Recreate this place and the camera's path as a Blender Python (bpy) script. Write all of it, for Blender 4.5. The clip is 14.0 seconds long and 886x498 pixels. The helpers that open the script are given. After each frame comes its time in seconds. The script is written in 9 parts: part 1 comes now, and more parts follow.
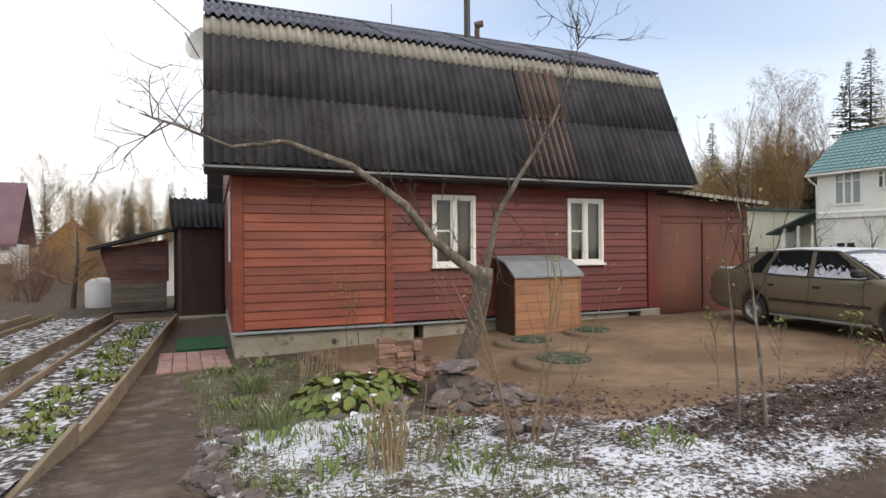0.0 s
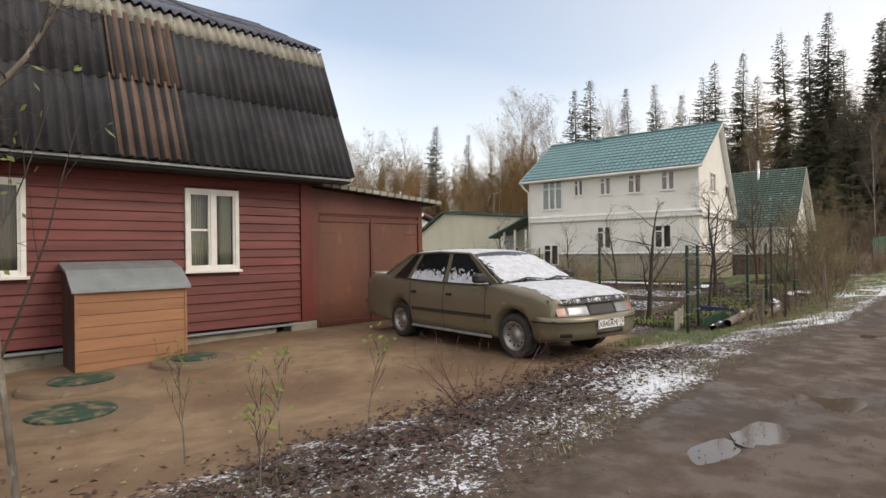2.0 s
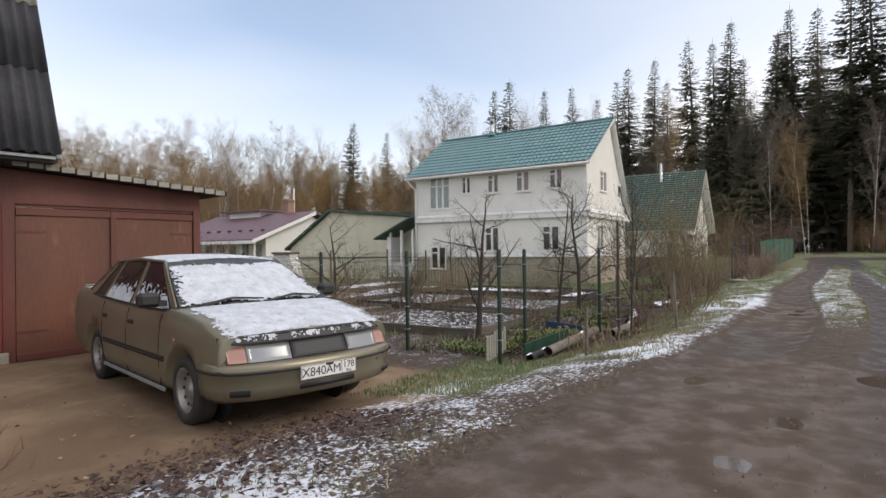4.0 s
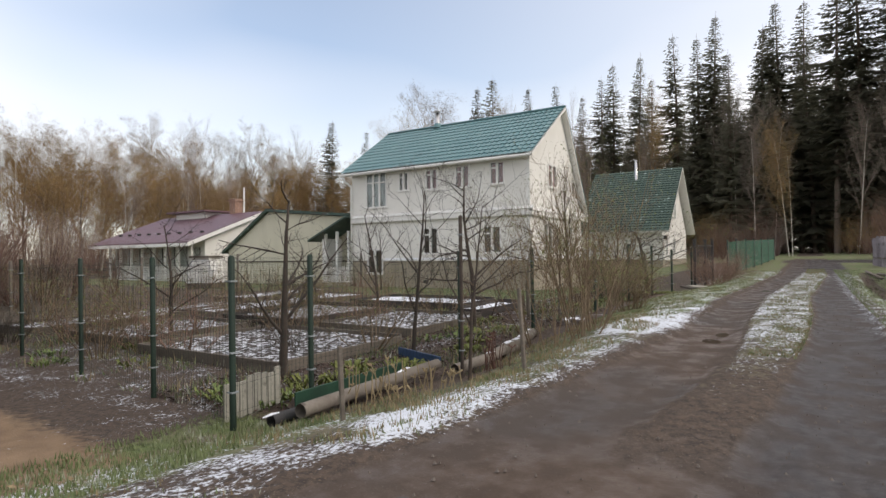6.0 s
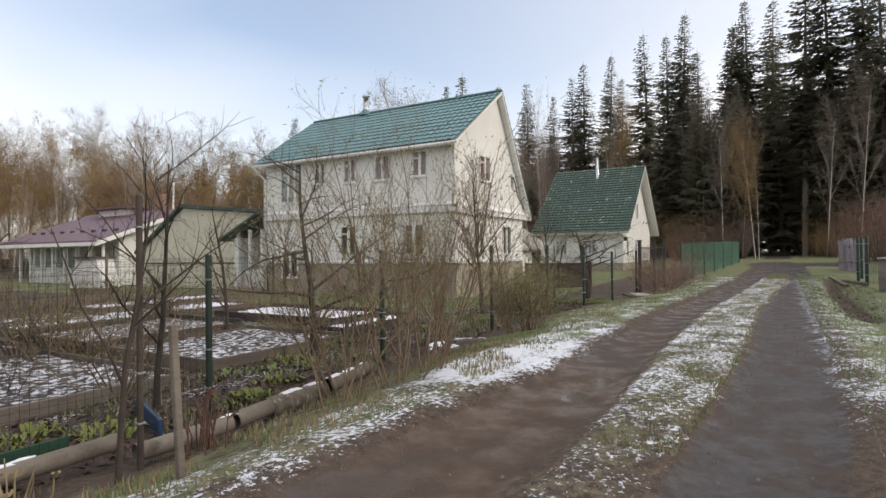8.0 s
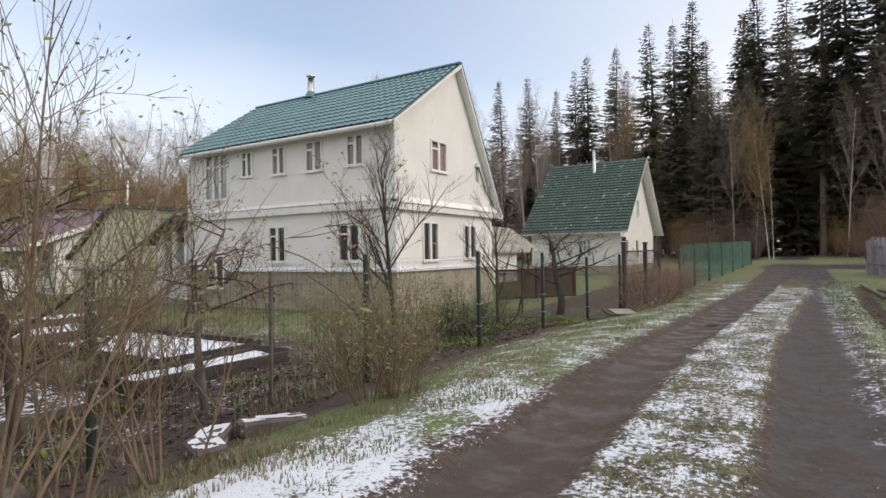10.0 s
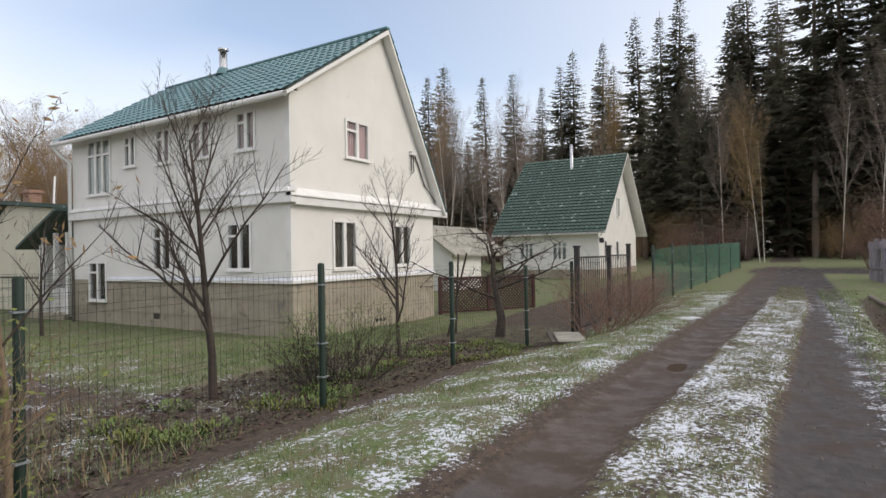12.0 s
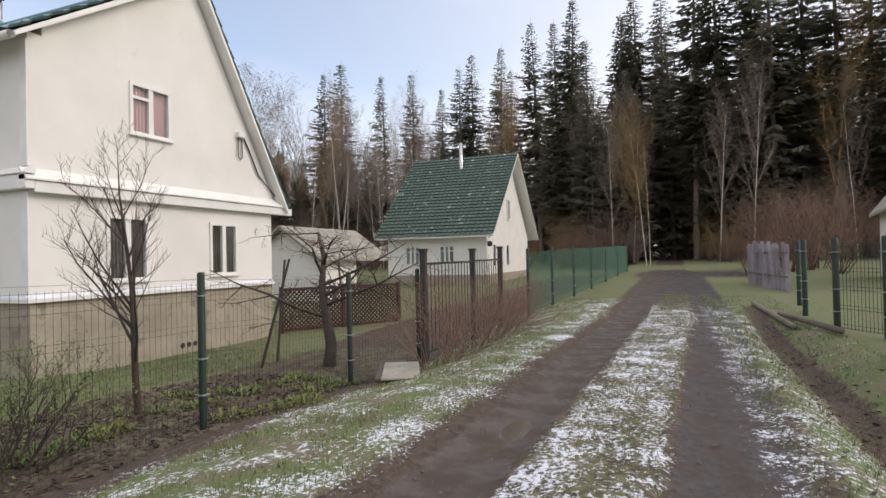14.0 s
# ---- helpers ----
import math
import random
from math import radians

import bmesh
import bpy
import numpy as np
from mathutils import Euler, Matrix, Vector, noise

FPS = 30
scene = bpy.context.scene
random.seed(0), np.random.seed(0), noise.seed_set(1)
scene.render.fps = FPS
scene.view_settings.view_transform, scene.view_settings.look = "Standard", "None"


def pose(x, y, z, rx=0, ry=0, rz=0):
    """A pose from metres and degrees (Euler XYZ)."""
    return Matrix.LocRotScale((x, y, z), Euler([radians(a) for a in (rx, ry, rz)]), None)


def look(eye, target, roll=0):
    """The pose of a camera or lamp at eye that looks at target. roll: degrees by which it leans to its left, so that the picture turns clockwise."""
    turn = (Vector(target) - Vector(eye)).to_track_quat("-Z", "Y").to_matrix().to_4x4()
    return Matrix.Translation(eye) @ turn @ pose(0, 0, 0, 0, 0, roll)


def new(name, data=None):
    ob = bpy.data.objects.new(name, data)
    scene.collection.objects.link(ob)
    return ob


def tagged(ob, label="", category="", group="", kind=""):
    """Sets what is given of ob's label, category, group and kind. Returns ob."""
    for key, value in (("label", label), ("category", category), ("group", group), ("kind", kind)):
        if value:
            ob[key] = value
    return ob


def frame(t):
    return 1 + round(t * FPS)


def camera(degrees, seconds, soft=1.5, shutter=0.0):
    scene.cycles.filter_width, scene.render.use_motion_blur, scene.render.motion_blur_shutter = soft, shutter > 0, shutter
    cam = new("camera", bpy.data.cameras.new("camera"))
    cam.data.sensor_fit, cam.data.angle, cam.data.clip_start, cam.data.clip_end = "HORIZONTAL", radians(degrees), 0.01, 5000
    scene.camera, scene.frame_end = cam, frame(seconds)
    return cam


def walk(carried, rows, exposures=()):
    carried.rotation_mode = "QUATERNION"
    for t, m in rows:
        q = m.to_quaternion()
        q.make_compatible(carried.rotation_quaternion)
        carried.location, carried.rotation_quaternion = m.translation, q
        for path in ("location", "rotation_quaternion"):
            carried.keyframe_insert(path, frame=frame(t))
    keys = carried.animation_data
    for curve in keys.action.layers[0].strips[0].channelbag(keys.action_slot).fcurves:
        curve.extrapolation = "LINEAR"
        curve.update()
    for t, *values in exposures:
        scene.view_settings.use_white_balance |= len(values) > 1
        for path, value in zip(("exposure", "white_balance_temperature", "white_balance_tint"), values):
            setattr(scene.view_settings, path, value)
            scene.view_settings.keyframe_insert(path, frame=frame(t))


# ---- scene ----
cam = camera(75.7, 14.0)
PATH = [
    (0, (1.899, -0.107, 1.422), (2.852, 1.652, 1.424), -0.5),
    (0.5, (2.724, -0.098, 1.422), (3.882, 1.532, 1.424), -0.6),
    (1, (3.511, -0.06, 1.406), (4.866, 1.411, 1.412), -0.6),
    (1.5, (4.355, -0.082, 1.395), (5.811, 1.288, 1.401), -0.7),
    (2, (5.183, -0.114, 1.381), (6.714, 1.172, 1.388), -0.8),
    (2.5, (6.04, -0.164, 1.374), (7.63, 1.05, 1.381), -0.7),
    (3, (6.848, -0.217, 1.377), (8.463, 0.963, 1.385), -0.6),
    (3.5, (7.704, -0.333, 1.375), (9.358, 0.79, 1.382), -0.7),
    (4, (8.499, -0.479, 1.405), (10.172, 0.617, 1.413), -0.7),
    (6.5, (12.593, -1.298, 1.415), (14.278, -0.221, 1.432), -0.9),
    (7, (13.402, -1.394, 1.42), (15.103, -0.341, 1.437), -0.9),
    (7.5, (14.135, -1.519, 1.43), (15.854, -0.497, 1.45), -0.9),
    (8, (14.903, -1.535, 1.421), (16.621, -0.511, 1.438), -0.6),
    (10.5, (19.476, -1.358, 1.551), (21.173, -0.3, 1.57), -1.0),
    (11, (20.333, -1.334, 1.55), (22.035, -0.283, 1.57), -1.0),
    (11.5, (21.048, -1.336, 1.603), (22.748, -0.282, 1.625), -1.1),
    (12, (21.784, -1.292, 1.637), (23.496, -0.258, 1.657), -1.0),
    (12.5, (22.474, -1.254, 1.65), (24.188, -0.225, 1.672), -1.0),
    (13, (23.232, -1.207, 1.64), (24.957, -0.195, 1.661), -1.0),
    (13.5, (23.92, -1.174, 1.643), (25.659, -0.187, 1.667), -1.0),
    (14, (24.486, -1.324, 1.63), (26.342, -0.579, 1.659), -1.3),
]
walk(cam, [(t, look(eye, target, roll)) for t, eye, target, roll in PATH], [(0.0, 0.19, 6750, 10), (0.5, 0.28, 7000, 10), (1.5, 0.26, 7300, 10), (2.2, 0.10, 7050, 10), (4.0, 0.05, 6600, 10), (7.0, 0.06, 6800, 10), (10.5, 0.04, 6650, 10), (12.0, 0.03, 6600, 10), (14.0, 0.12, 6700, 12)])

# ---- sky and sun: a bright overcast with a bluish thin patch ----
SUN_EL, SUN_AZ = radians(33), radians(-70)  # azimuth counted from +x towards +y
world = bpy.data.worlds.new("sky")
scene.world = world
world.use_nodes = True
wn, wl_ = world.node_tree.nodes, world.node_tree.links
wn.clear()
sky = wn.new("ShaderNodeTexSky")
sky.sky_type, sky.sun_disc = "NISHITA", False
sky.sun_elevation, sky.sun_rotation = SUN_EL, radians(90) - SUN_AZ
sky.air_density, sky.dust_density = 1.0, 0.6
sky.ozone_density = 1.5
bg_sky, bg_cloud, wmix, wout = wn.new("ShaderNodeBackground"), wn.new("ShaderNodeBackground"), wn.new("ShaderNodeMixShader"), wn.new("ShaderNodeOutputWorld")
bg_sky.inputs["Strength"].default_value = 0.21
wl_.new(sky.outputs[0], bg_sky.inputs["Color"])
wcoord, wsep = wn.new("ShaderNodeTexCoord"), wn.new("ShaderNodeSeparateXYZ")
wl_.new(wcoord.outputs["Generated"], wsep.inputs[0])
# cloud brightness grows from the horizon to the zenith, as under a real overcast
wgrad = wn.new("ShaderNodeMapRange")
wgrad.inputs["From Min"].default_value, wgrad.inputs["From Max"].default_value = 0.0, 1.0
wgrad.inputs["To Min"].default_value, wgrad.inputs["To Max"].default_value = 1.0, 1.5
wl_.new(wsep.outputs["Z"], wgrad.inputs["Value"])
wl_.new(wgrad.outputs[0], bg_cloud.inputs["Strength"])
bg_cloud.inputs["Color"].default_value = (1.0, 0.974, 0.978, 1)
wnoise, wramp, wmap = wn.new("ShaderNodeTexNoise"), wn.new("ShaderNodeValToRGB"), wn.new("ShaderNodeMapping")
wmap.inputs["Scale"].default_value = (1.0, 1.0, 2.6)
wmap.inputs["Location"].default_value = (0.35, 0.1, 0.0)
wl_.new(wcoord.outputs["Generated"], wmap.inputs[0])
wl_.new(wmap.outputs[0], wnoise.inputs["Vector"])
wnoise.inputs["Scale"].default_value, wnoise.inputs["Detail"].default_value = 0.9, 2.5
wramp.color_ramp.elements[0].position, wramp.color_ramp.elements[0].color = 0.36, (0.50, 0.50, 0.50, 1)
wramp.color_ramp.elements[1].position, wramp.color_ramp.elements[1].color = 0.60, (1, 1, 1, 1)
wl_.new(wnoise.outputs[0], wramp.inputs[0])
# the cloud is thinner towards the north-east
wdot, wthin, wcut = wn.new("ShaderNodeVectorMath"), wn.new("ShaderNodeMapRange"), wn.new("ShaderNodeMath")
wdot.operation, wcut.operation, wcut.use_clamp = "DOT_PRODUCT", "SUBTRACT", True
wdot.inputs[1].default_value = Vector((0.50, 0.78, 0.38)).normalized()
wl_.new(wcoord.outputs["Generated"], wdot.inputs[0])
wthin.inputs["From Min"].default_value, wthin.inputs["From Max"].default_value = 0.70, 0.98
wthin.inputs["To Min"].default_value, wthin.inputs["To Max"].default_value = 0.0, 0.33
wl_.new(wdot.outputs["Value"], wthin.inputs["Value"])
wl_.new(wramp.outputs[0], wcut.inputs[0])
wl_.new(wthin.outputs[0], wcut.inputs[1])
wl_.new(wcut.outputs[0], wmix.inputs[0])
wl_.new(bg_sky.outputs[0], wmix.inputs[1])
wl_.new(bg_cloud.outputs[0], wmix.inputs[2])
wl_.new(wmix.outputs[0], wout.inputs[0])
sun = new("sun", bpy.data.lights.new("sun", "SUN"))
sun.data.energy, sun.data.angle, sun.data.color = 1.2, radians(22), (1.0, 0.89, 0.79)
sun.matrix_world = look((0, 0, 30), (-30 * math.cos(SUN_AZ) / math.tan(SUN_EL), -30 * math.sin(SUN_AZ) / math.tan(SUN_EL), 0))

# ---- materials ----
def mat(name, c1, c2, scale=4.0, rough=0.7, bump=0.15, fine=60.0, c3=None, spots=0.0, metal=0.0, stretch=(1, 1, 1), rand=0.0, object_space=False, spec=0.4, rough_var=0.12, bump_dist=0.01):
    """Two colours mixed by a broad and a fine noise, a third in stains, relief from the fine noise; rand varies alike pieces."""
    m = bpy.data.materials.new(name)
    m.use_nodes = True
    n, l = m.node_tree.nodes, m.node_tree.links
    p = n["Principled BSDF"]
    if object_space:
        src = n.new("ShaderNodeTexCoord").outputs["Object"]
    else:
        src = n.new("ShaderNodeNewGeometry").outputs["Position"]
    mp = n.new("ShaderNodeMapping")
    mp.inputs["Scale"].default_value = stretch
    l.new(src, mp.inputs[0])
    big, small = n.new("ShaderNodeTexNoise"), n.new("ShaderNodeTexNoise")
    for t, s, d in ((big, scale, 5.0), (small, fine, 4.0)):
        t.inputs["Scale"].default_value, t.inputs["Detail"].default_value = s, d
        l.new(mp.outputs[0], t.inputs["Vector"])
    both = n.new("ShaderNodeMath")
    both.operation = "MULTIPLY_ADD"
    l.new(small.outputs[0], both.inputs[0])
    both.inputs[1].default_value = 0.45
    l.new(big.outputs[0], both.inputs[2])
    rng = n.new("ShaderNodeMapRange")
    rng.inputs["From Min"].default_value, rng.inputs["From Max"].default_value = 0.52, 0.92
    l.new(both.outputs[0], rng.inputs["Value"])
    mix = n.new("ShaderNodeMix")
    mix.data_type = "RGBA"
    l.new(rng.outputs[0], mix.inputs["Factor"])
    mix.inputs["A"].default_value, mix.inputs["B"].default_value = (*c1, 1), (*c2, 1)
    col = mix.outputs["Result"]
    if c3:
        st = n.new("ShaderNodeTexNoise")
        st.inputs["Scale"].default_value, st.inputs["Detail"].default_value = scale * 2.3, 8.0
        l.new(mp.outputs[0], st.inputs["Vector"])
        sr = n.new("ShaderNodeMapRange")
        sr.inputs["From Min"].default_value, sr.inputs["From Max"].default_value = 0.62 - spots, 0.72 - spots
        l.new(st.outputs[0], sr.inputs["Value"])
        m2 = n.new("ShaderNodeMix")
        m2.data_type = "RGBA"
        l.new(sr.outputs[0], m2.inputs["Factor"])
        l.new(col, m2.inputs["A"])
        m2.inputs["B"].default_value = (*c3, 1)
        col = m2.outputs["Result"]
    if rand:
        info, hsv, vr = n.new("ShaderNodeObjectInfo"), n.new("ShaderNodeHueSaturation"), n.new("ShaderNodeMapRange")
        vr.inputs["To Min"].default_value, vr.inputs["To Max"].default_value = 1 - rand, 1 + rand
        l.new(info.outputs["Random"], vr.inputs["Value"])
        l.new(vr.outputs[0], hsv.inputs["Value"])
        l.new(col, hsv.inputs["Color"])
        col = hsv.outputs[0]
    l.new(col, p.inputs["Base Color"])
    rr = n.new("ShaderNodeMapRange")
    rr.inputs["To Min"].default_value, rr.inputs["To Max"].default_value = max(0.03, rough - rough_var), min(1, rough + rough_var)
    l.new(big.outputs[0], rr.inputs["Value"])
    l.new(rr.outputs[0], p.inputs["Roughness"])
    p.inputs["Metallic"].default_value = metal
    p.inputs["Specular IOR Level"].default_value = spec
    if bump:
        b = n.new("ShaderNodeBump")
        b.inputs["Strength"].default_value, b.inputs["Distance"].default_value = bump, bump_dist
        l.new(small.outputs[0], b.inputs["Height"])
        l.new(b.outputs[0], p.inputs["Normal"])
    return m


def glass(name, tint, rough=0.03):
    """Dark window glass before an unlit room: a glossy clear pane."""
    m = bpy.data.materials.new(name)
    m.use_nodes = True
    p = m.node_tree.nodes["Principled BSDF"]
    p.inputs["Base Color"].default_value = (*tint, 1)
    p.inputs["Roughness"].default_value, p.inputs["Specular IOR Level"].default_value = rough, 0.6
    p.inputs["Transmission Weight"].default_value = 1.0
    p.inputs["IOR"].default_value = 1.45
    return m


M = {}
M["red_orange"] = mat("orange red stained board", (0.255, 0.060, 0.029), (0.160, 0.038, 0.021), 1.5, 0.5, 0.25, 40, c3=(0.09, 0.025, 0.015), spots=-0.02, stretch=(0.5, 0.5, 5), rand=0.18)
M["red_dark"] = mat("dark red painted board", (0.165, 0.033, 0.027), (0.100, 0.020, 0.018), 1.5, 0.5, 0.25, 40, c3=(0.05, 0.012, 0.010), spots=-0.02, stretch=(0.5, 0.5, 5), rand=0.2)
M["red_trim"] = mat("dark red trim paint", (0.155, 0.032, 0.024), (0.105, 0.023, 0.018), 2.0, 0.55, 0.2, 50, stretch=(1, 1, 0.3))
M["concrete"] = mat("old foundation concrete", (0.33, 0.31, 0.25), (0.22, 0.20, 0.15), 2.5, 0.9, 0.5, 45, c3=(0.13, 0.13, 0.07), spots=0.02)
M["asbestos_dark"] = mat("dark weathered corrugated sheet", (0.064, 0.064, 0.070), (0.036, 0.036, 0.040), 2.0, 0.9, 0.3, 40, c3=(0.085, 0.066, 0.055), spots=0.0, rand=0.16, spec=0.15)
M["asbestos_blue"] = mat("grey blue corrugated sheet", (0.115, 0.125, 0.16), (0.07, 0.075, 0.10), 2.0, 0.7, 0.3, 40, c3=(0.05, 0.05, 0.055), rand=0.12)
M["asbestos_brown"] = mat("rusty brown corrugated sheet", (0.150, 0.092, 0.068), (0.100, 0.066, 0.052), 2.0, 0.8, 0.3, 40, c3=(0.11, 0.055, 0.03), rand=0.15)
M["asbestos_pale"] = mat("bare pale asbestos cement", (0.36, 0.345, 0.29), (0.22, 0.21, 0.18), 3.0, 0.9, 0.4, 40, c3=(0.10, 0.095, 0.08), spots=0.0)
M["white_paint"] = mat("white window paint", (0.78, 0.77, 0.73), (0.66, 0.65, 0.61), 5.0, 0.45, 0.1, 60, c3=(0.45, 0.42, 0.37), spots=-0.08)
M["white_wall"] = mat("white siding render", (0.80, 0.785, 0.74), (0.73, 0.715, 0.67), 1.3, 0.7, 0.25, 90, c3=(0.62, 0.60, 0.54), spots=-0.07)
M["white_trim"] = mat("white trim board", (0.82, 0.81, 0.78), (0.72, 0.71, 0.68), 3.0, 0.5, 0.1, 60)
M["stone_base"] = mat("beige plinth panel", (0.40, 0.35, 0.27), (0.29, 0.255, 0.20), 2.2, 0.85, 0.5, 30, c3=(0.22, 0.20, 0.165), spots=0.03)
M["cream_wall"] = mat("cream painted board", (0.66, 0.63, 0.50), (0.55, 0.52, 0.41), 1.2, 0.7, 0.2, 40, stretch=(1, 1, 0.3))
M["teal_roof"] = mat("green metal roof tile", (0.098, 0.200, 0.215), (0.130, 0.245, 0.260), 1.2, 0.35, 0.1, 60, c3=(0.19, 0.31, 0.31), spots=0.0)
M["green_shingle"] = mat("green roof shingle", (0.044, 0.074, 0.060), (0.068, 0.104, 0.088), 1.5, 0.7, 0.4, 25, c3=(0.32, 0.40, 0.38), spots=0.0)
M["purple_roof"] = mat("plum metal roof", (0.115, 0.062, 0.075), (0.16, 0.095, 0.115), 1.0, 0.5, 0.15, 30, c3=(0.42, 0.38, 0.42), spots=-0.05)
M["steel"] = mat("stainless steel pipe", (0.62, 0.62, 0.62), (0.5, 0.5, 0.5), 6.0, 0.25, 0.05, 60, metal=1.0)
M["dark_metal"] = mat("black painted iron", (0.03, 0.03, 0.032), (0.05, 0.045, 0.042), 6.0, 0.5, 0.15, 80)
M["grey_metal"] = mat("galvanised sheet", (0.30, 0.33, 0.34), (0.23, 0.255, 0.265), 4.0, 0.45, 0.1, 50, c3=(0.16, 0.19, 0.19), spots=-0.02, metal=0.3)
M["fence_green"] = mat("green powder coated wire", (0.007, 0.020, 0.012), (0.011, 0.028, 0.017), 6.0, 0.6, 0.1, 60)
M["wood_raw"] = mat("orange raw planed board", (0.37, 0.190, 0.100), (0.28, 0.135, 0.070), 2.0, 0.6, 0.25, 45, c3=(0.24, 0.11, 0.05), spots=-0.03, stretch=(0.5, 0.5, 5), rand=0.12)
M["wood_grey"] = mat("weathered grey board", (0.170, 0.145, 0.118), (0.098, 0.082, 0.067), 2.0, 0.85, 0.5, 40, c3=(0.09, 0.075, 0.06), stretch=(0.6, 0.6, 3), rand=0.25)
M["wood_brown"] = mat("dark brown door paint", (0.060, 0.032, 0.024), (0.040, 0.022, 0.018), 2.0, 0.5, 0.2, 40, stretch=(2, 2, 0.4))
M["plywood"] = mat("brown garage door board", (0.165, 0.066, 0.040), (0.105, 0.044, 0.030), 1.6, 0.55, 0.3, 26, c3=(0.215, 0.105, 0.060), spots=0.0, stretch=(1, 1, 0.35))
M["garage_paint"] = mat("brown red garage paint", (0.150, 0.048, 0.034), (0.100, 0.034, 0.025), 1.6, 0.55, 0.25, 40, c3=(0.075, 0.028, 0.02), spots=-0.02, stretch=(1, 1, 0.3))
M["faded_red"] = mat("faded red weathered board", (0.175, 0.090, 0.080), (0.110, 0.056, 0.050), 2.0, 0.85, 0.5, 40, c3=(0.15, 0.125, 0.11), spots=0.02, stretch=(0.6, 0.6, 3), rand=0.25)
M["sawn"] = mat("pale sawn edging board", (0.28, 0.222, 0.150), (0.19, 0.150, 0.102), 2.0, 0.85, 0.4, 40, c3=(0.14, 0.11, 0.08), stretch=(0.7, 0.7, 3), rand=0.15)
M["bark"] = mat("grey brown bark", (0.185, 0.158, 0.125), (0.085, 0.072, 0.058), 9.0, 0.9, 1.0, 45, c3=(0.28, 0.265, 0.225), spots=0.04, stretch=(1, 1, 0.4))
M["twig"] = mat("dark bare twig", (0.072, 0.054, 0.043), (0.045, 0.035, 0.029), 8.0, 0.85, 0.3, 60)
M["twig_tan"] = mat("tan bush stem", (0.215, 0.155, 0.095), (0.140, 0.102, 0.066), 8.0, 0.8, 0.3, 60)
M["twig_red"] = mat("reddish bare stem", (0.135, 0.070, 0.052), (0.085, 0.046, 0.036), 8.0, 0.8, 0.3, 60)
M["twig_brown"] = mat("brown bare twig", (0.235, 0.150, 0.110), (0.155, 0.098, 0.074), 8.0, 0.8, 0.3, 60)
M["birch_bark"] = mat("white birch bark", (0.62, 0.58, 0.50), (0.48, 0.44, 0.37), 5.0, 0.75, 0.2, 30, c3=(0.08, 0.07, 0.06), spots=-0.01, stretch=(1, 1, 3))
M["spruce_bark"] = mat("brown spruce bark", (0.200, 0.155, 0.125), (0.135, 0.105, 0.086), 6.0, 0.9, 0.4, 30)
M["needles"] = mat("dark spruce needles", (0.150, 0.155, 0.110), (0.210, 0.200, 0.148), 1.2, 0.75, 0.0, 30, c3=(0.135, 0.120, 0.078), spots=-0.02, rand=0.25)
# light passes through needle sprays
nn, nl = M["needles"].node_tree.nodes, M["needles"].node_tree.links
ntr, nmx = nn.new("ShaderNodeBsdfTranslucent"), nn.new("ShaderNodeMixShader")
nmx.inputs[0].default_value = 0.55
nl.new(nn["Principled BSDF"].inputs["Base Color"].links[0].from_socket, ntr.inputs["Color"])
nl.new(nn["Principled BSDF"].outputs[0], nmx.inputs[1])
nl.new(ntr.outputs[0], nmx.inputs[2])
nl.new(nmx.outputs[0], nn["Material Output"].inputs["Surface"])
M["haze_twig"] = mat("tawny budding twigs", (0.290, 0.185, 0.080), (0.200, 0.130, 0.062), 0.6, 0.85, 0.0, 12, c3=(0.32, 0.24, 0.075), spots=0.04, rand=0.25)
M["grey_twig"] = mat("grey bare birch twigs", (0.290, 0.230, 0.190), (0.200, 0.158, 0.135), 0.6, 0.85, 0.0, 12, rand=0.22)
M["young_leaf"] = mat("yellow green young leaf", (0.165, 0.180, 0.038), (0.110, 0.135, 0.030), 6.0, 0.6, 0.1, 60)
M["leaf_green"] = mat("fresh green leaf", (0.105, 0.165, 0.042), (0.155, 0.200, 0.058), 6.0, 0.55, 0.15, 60, c3=(0.19, 0.20, 0.05))
M["grass"] = mat("short spring grass", (0.125, 0.172, 0.066), (0.190, 0.216, 0.105), 2.0, 0.7, 0.1, 30, c3=(0.42, 0.43, 0.36), spots=0.05)
M["straw"] = mat("dry straw stalks", (0.30, 0.235, 0.135), (0.215, 0.165, 0.095), 4.0, 0.8, 0.2, 40)
M["dead_leaf"] = mat("brown fallen leaf", (0.085, 0.052, 0.040), (0.055, 0.034, 0.030), 5.0, 0.75, 0.2, 60, c3=(0.145, 0.085, 0.055))
M["snow"] = mat("thin fresh snow", (0.78, 0.80, 0.84), (0.66, 0.69, 0.74), 6.0, 0.6, 0.6, 45, bump_dist=0.008)
M["brick"] = mat("broken red brick", (0.30, 0.185, 0.135), (0.20, 0.125, 0.095), 8.0, 0.9, 0.6, 60, c3=(0.46, 0.42, 0.37), rand=0.25)
M["stone"] = mat("field stone", (0.150, 0.122, 0.112), (0.090, 0.074, 0.070), 5.0, 0.85, 0.9, 30, c3=(0.48, 0.48, 0.48), spots=0.0, rand=0.25)
M["tile_pink"] = mat("pinkish paving tile", (0.34, 0.205, 0.175), (0.25, 0.155, 0.135), 6.0, 0.8, 0.4, 60, c3=(0.42, 0.37, 0.33), rand=0.15)
M["mat_green"] = mat("green door mat", (0.016, 0.105, 0.038), (0.010, 0.070, 0.026), 8.0, 0.85, 0.8, 150)
